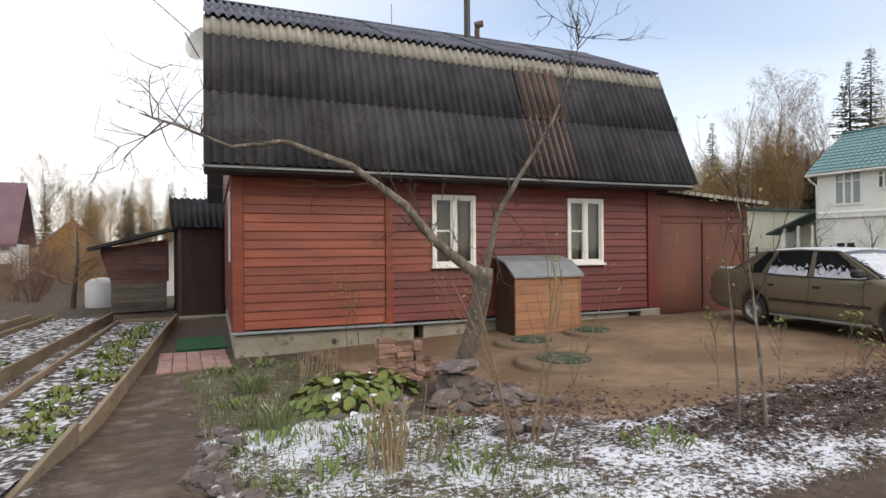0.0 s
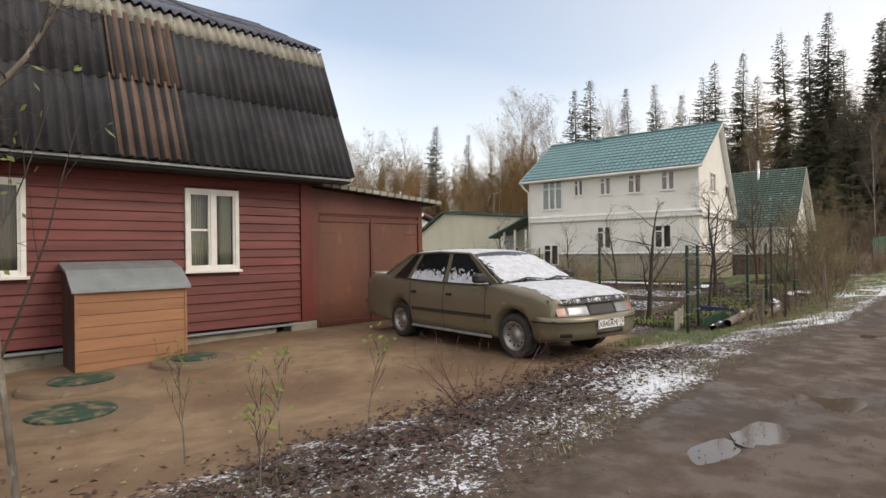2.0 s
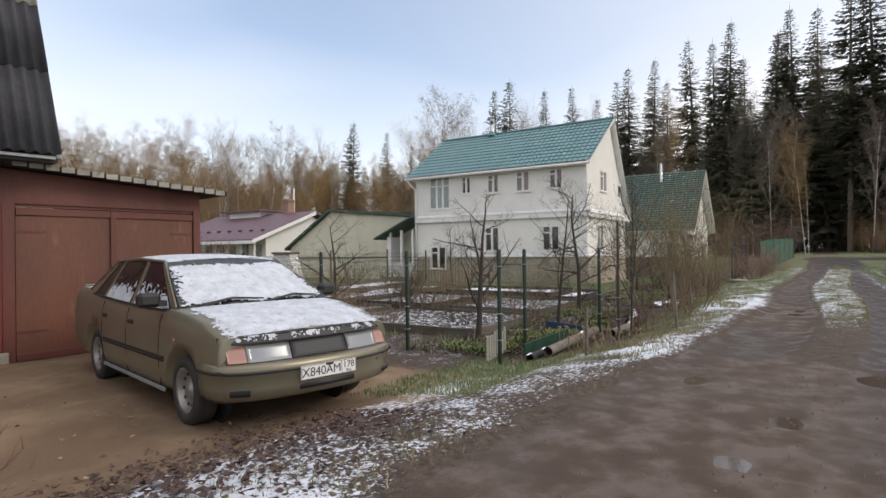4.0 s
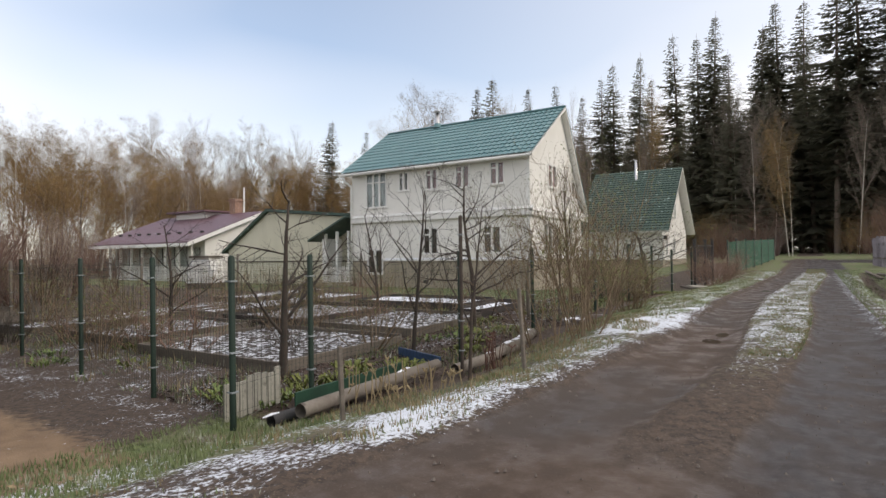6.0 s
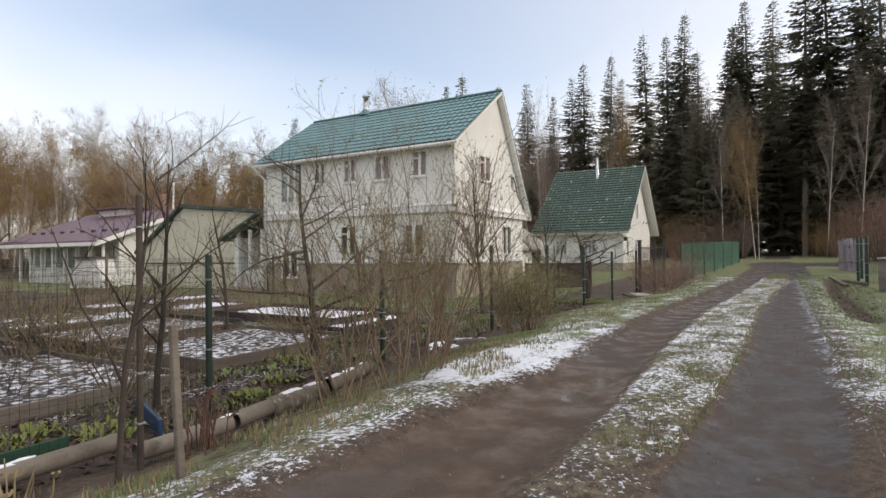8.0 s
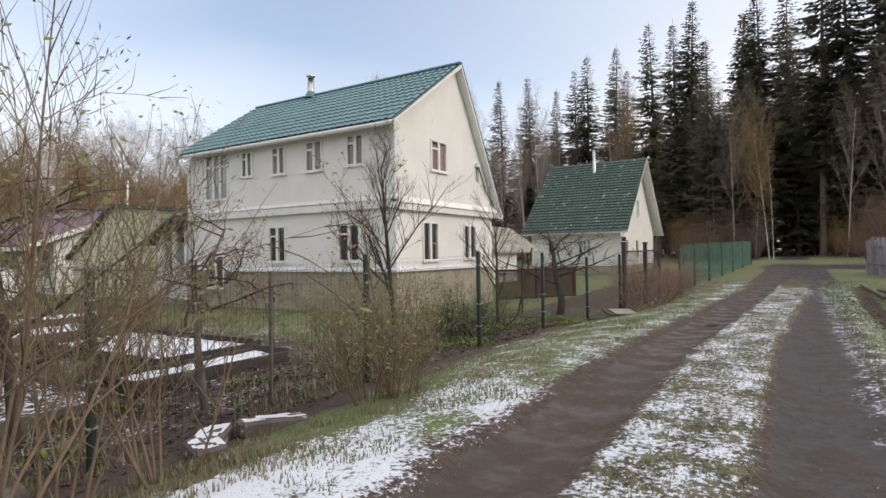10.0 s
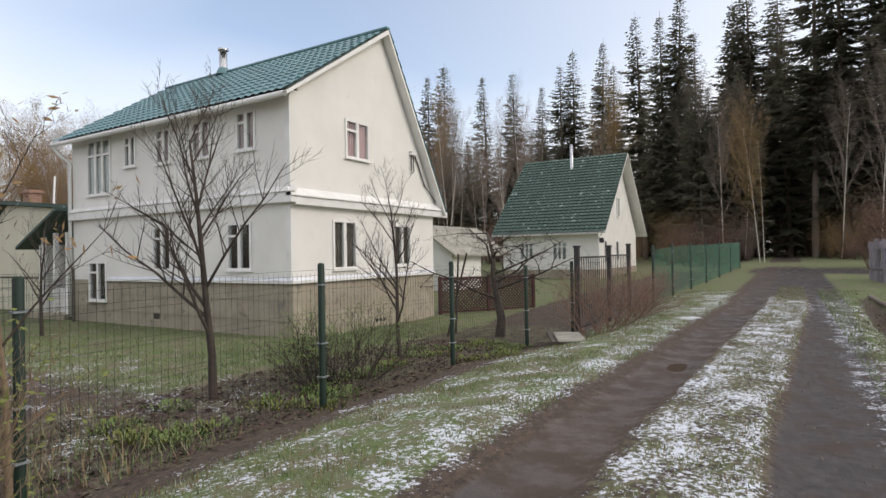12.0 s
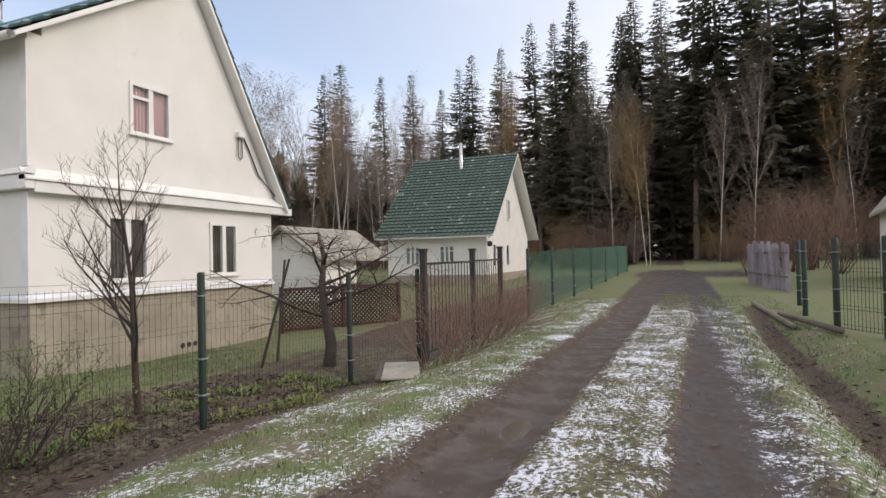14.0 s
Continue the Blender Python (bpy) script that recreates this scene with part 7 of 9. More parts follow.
    tagged(bs, "dark squarish block under a flat capping stone", "stone", "stones of the rockery")
    # broad-leaved clump and other herbs
    def herb(name, x, y, n, size, h, mtl, label, spread=0.25, up=0.7, narrow=0.5, group="garden plants"):
        t = thing(name, at(x, y, -0.01, r.uniform(0, 360)), label, "plant", group)
        vs, fs = [], []
        for k in range(n):
            a = r.uniform(0, 6.283)
            d = spread * math.sqrt(r.random())
            b = Vector((d * math.cos(a), d * math.sin(a), 0))
            out = Vector((math.cos(a + r.uniform(-0.6, 0.6)), math.sin(a + r.uniform(-0.6, 0.6)), 0))
            L = size * r.uniform(0.6, 1.25)
            side = Vector((-out.y, out.x, 0)) * L * narrow * 0.5
            z1 = h * r.uniform(0.5, 1.1)
            p1 = b + out * L * 0.35 * (1.2 - up) + Vector((0, 0, z1 * 0.6))
            p2 = b + out * L * 0.75 * (1.2 - up) + Vector((0, 0, z1))
            p3 = b + out * L * (1.35 - up) + Vector((0, 0, z1 * (0.7 if up < 0.8 else 1.25)))
            i = len(vs)
            dip = Vector((0, 0, -0.12 * L))
            vs += [b - side * 0.15, b + side * 0.15, p1 - side * 0.8, p1 + dip, p1 + side * 0.8, p2 - side, p2 + dip, p2 + side, p3]
            fs += [(i, i + 1, i + 3), (i, i + 3, i + 2), (i + 1, i + 4, i + 3), (i + 2, i + 3, i + 6, i + 5), (i + 3, i + 4, i + 7, i + 6), (i + 5, i + 6, i + 8), (i + 6, i + 7, i + 8)]
        raw("foliage", vs, fs, mtl, t, "", "", True)
        return t
    def hosta(x, y, n, spread, h, label):
        """A low dome of rounded, cupped leaves on short stalks, some under snow."""
        t = thing("hosta", at(x, y, -0.01, r.uniform(0, 360)), label, "plant", "garden plants")
        for mtl, share, lab in ((M["young_leaf"], 0.5, "yellow-green leaves"), (M["leaf_green"], 0.45, "green leaves"), (M["snow"], 0.05, "leaves under snow")):
            vs, fs = [], []
            for k in range(int(n * share)):
                a, d = r.uniform(0, 6.283), math.sqrt(r.random())
                c = Vector((math.cos(a) * d * spread, math.sin(a) * d * spread, h * (1.05 - d * d) * r.uniform(0.6, 1.1) + 0.03))
                if mtl is M["snow"]:
                    c.z += 0.03
                nrm = Vector((math.cos(a) * d * 0.9 + r.gauss(0, 0.35), math.sin(a) * d * 0.9 + r.gauss(0, 0.35), 1)).normalized()
                u = nrm.orthogonal().normalized()
                w = nrm.cross(u)
                q, R = r.uniform(0, 6.28), r.uniform(0.035, 0.070) * (0.7 if mtl is M["snow"] else 1.0)
                i = len(vs)
                vs.append(c - nrm * R * 0.3)
                for j in range(8):
                    b = 0.785 * j
                    L = R * (1.45 if j == 0 else 1.1 if j in (1, 7) else 0.9)
                    vs.append(c + (u * math.cos(b + q) + w * math.sin(b + q)) * L + nrm * R * r.uniform(-0.05, 0.25))
                fs += [(i, i + 1 + j, i + 1 + (j + 1) % 8) for j in range(8)]
            raw("foliage", vs, fs, mtl, t, lab, "stuff", True)
    hosta(3.75, 5.55, 170, 0.55, 0.30, "clump of broad yellow-green leaves wilted by frost")
    hosta(4.35, 5.8, 100, 0.38, 0.24, "clump of broad green leaves dusted with snow")
    for x, y in ((2.75, 4.2), (2.9, 6.3), (3.2, 7.2), (3.0, 5.1), (3.5, 4.1), (3.2, 3.5), (4.0, 3.7), (2.8, 3.1), (3.7, 2.8), (4.9, 2.5), (3.0, 8.4), (3.5, 8.5)):
        herb("herb_tuft", x, y, 30, 0.13, 0.10, M["leaf_green"], "low green herb tuft among the snow", 0.22, 0.75, 0.22)
    for x, y in ((2.9, 4.6), (3.1, 6.9)):
        herb("grass_clump", x, y, 70, 0.24, 0.22, M["grass"], "dense tuft of long green grass", 0.12, 0.95, 0.07)
    for i in range(44):
        herb("border_plant", r.uniform(24.4, 31.5), r.gauss(3.2, 0.45), 44, 0.085, 0.075, M["leaf_green"] if i % 3 else M["young_leaf"], "low green plant in the border behind the fence", 0.22, 0.7, 0.3, "border plants")
    for x, y in ((15.7, 3.25), (16.2, 3.4), (16.6, 3.2), (17.0, 3.5), (15.4, 3.6), (17.4, 3.1), (18.6, 2.9), (19.3, 3.2)):
        herb("plot_plant", x, y, 50, 0.11, 0.10, M["young_leaf"], "yellow-green perennial sprouting in the plot", 0.25, 0.6, 0.35, "plot plants")
    for i in range(46):
        x, y = r.uniform(15.2, 24.4), r.uniform(2.7, 9.4)
        herb("plot_plant", x, y, 26, 0.12, 0.10, M["young_leaf"] if i % 3 else M["leaf_green"], "yellow-green perennial sprouting in the plot", 0.24, 0.65, 0.3, "plot plants")
    # herbs in the long beds beside the path
    for i in range(16):
        y = 5.6 + i * 0.55
        herb("bed_plant", 1.35 + (y - 4.1) * 0.14 - r.uniform(0.25, 0.75), y, 40, 0.17, 0.15, M["young_leaf"] if i % 3 else M["leaf_green"], "yellow-green perennial sprouting in a snowy bed", 0.2, 0.7, 0.3)
    for i in range(12):
        herb("bed_plant", r.uniform(-2.2, 0.1), r.uniform(9, 17), 40, 0.2, 0.16, M["leaf_green"] if i % 2 else M["young_leaf"], "green perennial in a snowy bed", 0.3, 0.7, 0.3)
    # dry flower stalks
    def stalks(x, y, n, h, mtl, label, spread=0.12, group="dry stalks"):
        t = thing("dry_stalks", at(x, y, -0.02), label, "plant", group)
        vs, fs = [], []
        for k in range(n):
            a, d = r.uniform(0, 6.28), spread * math.sqrt(r.random())
            b = Vector((d * math.cos(a), d * math.sin(a), 0))
            top = b + Vector((r.gauss(0, 0.1 * h), r.gauss(0, 0.1 * h), h * r.uniform(0.5, 1.0)))
            tube(vs, fs, [b, b.lerp(top, 0.5) + Vector((r.gauss(0, 0.015), r.gauss(0, 0.015), 0)), top], [0.006, 0.005, 0.004], 4)
            if r.random() < 0.5:
                for _ in range(3):
                    c = top + Vector((r.gauss(0, 0.025), r.gauss(0, 0.025), r.gauss(0, 0.01)))
                    tube(vs, fs, [top - Vector((0, 0, 0.03)), c], [0.005, 0.009], 4)
        raw("stalk", vs, fs, mtl, t, "", "stuff")
    stalks(3.25, 3.1, 30, 0.44, M["straw"], "dry straw-coloured flower stalks", 0.14)
    stalks(4.0, 7.2, 26, 0.5, M["straw"], "dry straw-coloured stalks by the wall", 0.3)
    stalks(15.9, 1.9, 40, 0.34, M["straw"], "dry pale stalks beside a pipe", 0.55)
    stalks(17.35, 1.75, 18, 0.45, M["twig_red"], "reddish dead stalks beside the pipe", 0.16)
    # paving and mat at the door
    pad = thing("paving", pose(2.15, 8.72, -0.285, 0, 0, -4), "pinkish paving tiles before the porch", "paving", "", "structure")
    tm = bpy.data.meshes.new("tile")
    bm = boxes((0, 0.19, 0, 0.19, 0, 0.04), bevel=0.006)
    bm.to_mesh(tm)
    bm.free()
    tm.materials.append(M["tile_pink"])
    for i in range(5):
        for j in range(8):
            o = link("tile", tm, None, pad)
            o.matrix_local = pose(i * 0.2 + r.uniform(-0.004, 0.004), j * 0.2 + r.uniform(-0.004, 0.004), r.uniform(-0.004, 0.004), 0, 0, r.uniform(-1, 1))
    mt = thing("door_mat", pose(2.5, 10.45, -0.255, 0, 0, -4), "green artificial grass door mat", "mat")
    vs = [(0.82 * i / 14, 1.45 * j / 20, 0.02 + 0.012 * noise.noise((i * 0.5, j * 0.4, 0))) for i in range(15) for j in range(21)]
    raw("surface", vs, [(i * 21 + j, (i + 1) * 21 + j, (i + 1) * 21 + j + 1, i * 21 + j + 1) for i in range(14) for j in range(20)], M["mat_green"], mt, "", "", True)
    part("backing", boxes((0.0, 0.82, 0.0, 1.45, -0.03, 0.004)), M["mat_green"], mt)
    # edging boards of the long beds
    def board(parent, x0, y0, x1, y1, h, mtl, th=0.045, lift=0.0, name="edging_board"):
        L = math.hypot(x1 - x0, y1 - y0)
        k = max(1, int(round(L / 2.6)))
        for i in range(k):
            a, b = i / k, (i + 1) / k
            xa, ya, xb, yb = x0 + (x1 - x0) * a, y0 + (y1 - y0) * a, x0 + (x1 - x0) * b, y0 + (y1 - y0) * b
            ob = part(name, boxes((0.004, L / k - 0.004, -th / 2, th / 2, -0.10, h), bevel=0.004), mtl, parent)
            zz = min(ground(xa, ya), ground(xb, yb))
            ob.matrix_world = pose(xa, ya, zz + lift, r.uniform(-2, 2), 0, math.degrees(math.atan2(yb - ya, xb - xa)))
    def soil_patch(parent, quad, h, mtl, n=26, m=14):
        (ax, ay), (bx, by), (cx, cy), (dx, dy) = quad
        vs, fs = [], []
        for i in range(n + 1):
            for j in range(m + 1):
                f, g = i / n, j / m
                x = (ax * (1 - f) + bx * f) * (1 - g) + (dx * (1 - f) + cx * f) * g
                y = (ay * (1 - f) + by * f) * (1 - g) + (dy * (1 - f) + cy * f) * g
                vs.append((x, y, ground(x, y) + h + 0.03 * noise.noise((x * 3, y * 3, 1)) + 0.02 * noise.noise((x * 9, y * 9, 4))))
        fs = [(i * (m + 1) + j, (i + 1) * (m + 1) + j, (i + 1) * (m + 1) + j + 1, i * (m + 1) + j + 1) for i in range(n) for j in range(m)]
        raw("soil", vs, fs, mtl, parent, "", "", True)
    b1 = thing("garden_bed", pose(0, 0, 0), "long board-edged garden bed under thin snow", "garden bed", "garden beds")
    board(b1, 1.14, 3.2, 2.77, 14.9, 0.20, M["sawn"])
    board(b1, 0.10, 3.2, 1.56, 15.0, 0.14, M["sawn"])
    board(b1, 1.56, 15.0, 2.77, 14.9, 0.14, M["sawn"])
    soil_patch(b1, ((1.12, 3.2), (2.74, 14.9), (1.58, 15.0), (0.14, 3.2)), 0.06, M["bed_soil"], 60, 10)
    b2 = thing("garden_bed", pose(0, 0, 0), "long board-edged garden bed under thin snow", "garden bed", "garden beds")
    board(b2, -0.25, 4.5, 1.40, 16.4, 0.20, M["sawn"])
    board(b2, -1.75, 5.0, 0.10, 17.0, 0.16, M["sawn"])
    soil_patch(b2, ((-0.28, 4.5), (1.36, 16.4), (0.14, 17.0), (-1.7, 5.0)), 0.06, M["bed_soil"], 60, 12)
    b3 = thing("garden_bed", pose(0, 0, 0), "long board-edged garden bed under thin snow", "garden bed", "garden beds")
    board(b3, -2.3, 6.0, -0.4, 17.5, 0.16, M["sawn"])
    soil_patch(b3, ((-2.4, 6.0), (-0.5, 17.5), (-3.0, 18.0), (-5.0, 6.0)), 0.05, M["bed_soil"], 50, 16)
    # vegetable plots beyond the fence
    plots = [(16.35, 18.75, 4.12, 7.1, "wood_grey", 0), (19.3, 21.6, 4.3, 6.4, "wood_grey", 0), (19.3, 22.0, 7.0, 9.2, "wood_brown", 0), (22.75, 24.35, 5.45, 8.75, "wood_brown", 1), (21.9, 24.0, 4.5, 5.15, "wood_brown", 1),
             (16.6, 18.9, 7.8, 9.8, "wood_grey", 0), (19.6, 24.6, 9.9, 11.3, "wood_grey", 1), (16.4, 21.6, 10.8, 12.4, "wood_grey", 0), (22.2, 26.2, 12.2, 13.6, "wood_grey", 1)]
    for x0, x1, y0, y1, mm, white_ in plots:
        b = thing("garden_bed", pose(0, 0, 0), "snow-covered board-edged vegetable bed" if white_ else "board-edged vegetable bed flecked with snow", "garden bed", "garden beds")
        for q in ((x0, y0, x1, y0), (x1, y0, x1, y1), (x1, y1, x0, y1), (x0, y1, x0, y0)):
            board(b, *q, 0.15 + 0.02 * (mm == "wood_brown"), M["wood_dark"] if mm == "wood_brown" else M[mm])
        soil_patch(b, ((x0, y0), (x1, y0), (x1, y1), (x0, y1)), 0.09, M["bed_snow"] if white_ else M["bed_soil"])
    bl = thing("blue_board", pose(0, 0, 0), "faded blue board edging a plot", "board")
    board(bl, 17.95, 3.55, 17.6, 2.65, 0.13, M["board_blue"], 0.03, 0.0, "plank")
    gb = thing("green_edging", pose(0, 0, 0), "dark green sheet edging a plot", "board")
    board(gb, 15.35, 2.75, 17.0, 2.78, 0.17, M["board_green"], 0.02, 0.0, "plank")
    # row of pale slats at the corner of the plot
    sl = thing("slat_edging", pose(14.82, 3.02, ground(14.9, 3) - 0.08, 0, 0, 6), "short pale upright slats edging a plot", "edging")
    for k in range(8):
        part("slat", boxes((k * 0.085, k * 0.085 + 0.076, 0, 0.018, 0, 0.42 + r.uniform(-0.03, 0.03)), bevel=0.003), M["asbestos_pale"], sl)
    # lying pipes
    def pipe(pts, rad, label, mtl, snow_=True):
        t = thing("pipe", pose(0, 0, 0), label, "pipe", "lying pipes")
        vs, fs = [], []
        P = [Vector((x, y, ground(x, y) + dz)) for x, y, dz in pts]
        tube(vs, fs, P, [rad] * len(P), 16)
        raw("barrel", vs, fs, mtl, t, "", "", True)
        vs, fs = [], []
        for i in range(len(P) - 1):
            for k in range(14):
                f = (k + r.random()) / 14
                if noise.noise(P[i].lerp(P[i + 1], f) * 4) > 0.12:
                    c = P[i].lerp(P[i + 1], f) + Vector((0, r.gauss(0, rad * 0.15), rad * 0.93))
                    d = (P[i + 1] - P[i]).normalized() * r.uniform(0.05, 0.12)
                    w = Vector((-d.y, d.x, 0)).normalized() * rad * r.uniform(0.3, 0.6)
                    j = len(vs)
                    vs += [c - d - w * 0.5, c + d - w * 0.7, c + d * 1.1 + w, c - d * 0.8 + w * 0.9, c + Vector((0, 0, 0.012 + rad * 0.10))]
                    fs += [(j, j + 1, j + 4), (j + 1, j + 2, j + 4), (j + 2, j + 3, j + 4), (j + 3, j, j + 4)]
        raw("snow_cover", vs, fs, M["snow"], t, "patches of snow", "stuff", True)
    pipe([(14.95, 2.25, 0.10), (16.0, 2.35, 0.13), (17.12, 2.38, 0.15)], 0.058, "long grey asbestos pipe dusted with snow", M["pipe_grey"])
    pipe([(14.8, 2.42, 0.06), (16.5, 2.52, 0.08)], 0.05, "dark tarred pipe on the ground", M["roof_felt"])
    pipe([(17.08, 2.12, 0.10), (17.75, 2.02, 0.10)], 0.06, "short grey pipe length with snow", M["pipe_grey"])
    pipe([(17.80, 2.05, 0.10), (18.2, 2.12, 0.10)], 0.065, "short grey pipe length with snow", M["pipe_grey"])
    pipe([(18.22, 2.16, 0.08), (18.95, 2.22, 0.06)], 0.09, "brown log with snow", M["bark"])
    pipe([(19.1, 2.3, 0.06), (20.1, 2.55, 0.05)], 0.08, "brown log with snow", M["bark"])
    for x, y, la, lb, rz in ((21.22, 2.32, 0.20, 0.12, 35), (21.64, 2.12, 0.26, 0.13, -28), (21.0, 2.06, 0.16, 0.11, 70)):
        sl = thing("stone_slab", at(x, y, 0.0, rz, r.uniform(-6, 6), r.uniform(-6, 6)), "flat grey stone slab with broken snow beside the plot", "stone", "slabs beside the plot")
        part("slab", boxes((-la, la, -lb, lb, -0.05, 0.075), bevel=0.022), M["stone"], sl)
        vs, fs = [], []
        for i in range(13):
            for j in range(9):
                vs.append((-la * 0.9 + la * 1.8 * i / 12, -lb * 0.88 + lb * 1.76 * j / 8, 0.080 + 0.006 * noise.noise((i * 0.5, j * 0.5, x))))
        for i in range(12):
            for j in range(8):
                if noise.noise((i * 0.33 + x * 5, j * 0.33 + y * 5, 0)) > -0.12:
                    fs.append((i * 9 + j, (i + 1) * 9 + j, (i + 1) * 9 + j + 1, i * 9 + j + 1))
        raw("snow_cover", vs, fs, M["snow"], sl, "broken snow", "", True)
    sb = thing("pale_slab", at(30.7, 1.75, 0.05, 25), "bent pale sheet lying in the grass", "sheet")
    part("sheet", boxes((-0.55, 0.45, -0.22, 0.22, 0.03, 0.06), bevel=0.01), M["asbestos_pale"], sb)
    part("sheet", boxes((-0.35, 0.85, -0.05, 0.30, -0.03, 0.02), bevel=0.01), M["wood_grey"], sb)


M["gravel"] = mat("muddy gravel", (0.16, 0.135, 0.115), (0.10, 0.082, 0.07), 8.0, 0.8, 0.4, 60)
M["soil_slab"] = mat("sandy concrete slab", (0.175, 0.125, 0.080), (0.135, 0.096, 0.062), 4.0, 0.9, 0.5, 50, c3=(0.19, 0.16, 0.125))
M["bed_soil"] = mat("dug soil flecked with snow", (0.060, 0.046, 0.037), (0.036, 0.028, 0.023), 5.0, 0.95, 0.8, 26, c3=(0.60, 0.62, 0.66), spots=0.13, bump_dist=0.03)
M["pipe_grey"] = mat("stained grey asbestos pipe", (0.215, 0.190, 0.160), (0.135, 0.115, 0.096), 3.0, 0.9, 0.4, 40, c3=(0.09, 0.078, 0.062), spots=0.0)
M["bed_snow"] = mat("bed under broken snow", (0.74, 0.77, 0.83), (0.62, 0.65, 0.71), 3.0, 0.7, 0.7, 30, c3=(0.085, 0.068, 0.055), spots=0.02, bump_dist=0.02)
M["wood_dark"] = mat("blackened bed board", (0.062, 0.052, 0.047), (0.036, 0.031, 0.029), 2.0, 0.8, 0.4, 40, c3=(0.11, 0.075, 0.06), stretch=(0.6, 0.6, 3), rand=0.25)
build_yard()


# ---- fences ----
def wire_panel(parent, x0, y0, x1, y1, h, mtl, pitch=0.055, wire=0.0013, bottom=0.06):
    L = math.hypot(x1 - x0, y1 - y0)
    d = Vector(((x1 - x0) / L, (y1 - y0) / L, 0))
    vs, fs = [], []
    def bar(a, b, w):
        tube(vs, fs, [a, b], [w, w], 3)
    k = int(L / pitch)
    for i in range(k + 1):
        p = Vector((x0, y0, 0)) + d * (i * pitch)
        z = ground(p.x, p.y)
        bar(p + Vector((0, 0, z + bottom)), p + Vector((0, 0, z + h)), wire)
    for q in (bottom + 0.02, 0.35, 0.62, 0.88, h - 0.16, h - 0.02):
        a, b = Vector((x0, y0, ground(x0, y0) + q)), Vector((x1, y1, ground(x1, y1) + q))
        bar(a, b, wire * 1.15)
        bar(a + Vector((0, 0, 0.05)), b + Vector((0, 0, 0.05)), wire)
    raw("wire_mesh", vs, fs, mtl, parent, "thin green welded wire", "stuff")


def post(parent, x, y, h, rad, mtl, cap=True):
    vs, fs = [], []
    z = ground(x, y)
    tube(vs, fs, [Vector((x, y, z - 0.2)), Vector((x, y, z + h)), Vector((x, y, z + h + 0.015))], [rad, rad, rad * 0.6], 8)
    ob = raw("post", vs, fs, mtl, parent, "", "", True)
    for q in (0.3, 0.62, h - 0.2):
        part("clip", boxes((x - rad * 1.25, x + rad * 1.25, y - rad * 1.25, y + rad * 1.25, z + q, z + q + 0.012)), M["grey_metal"], ob)


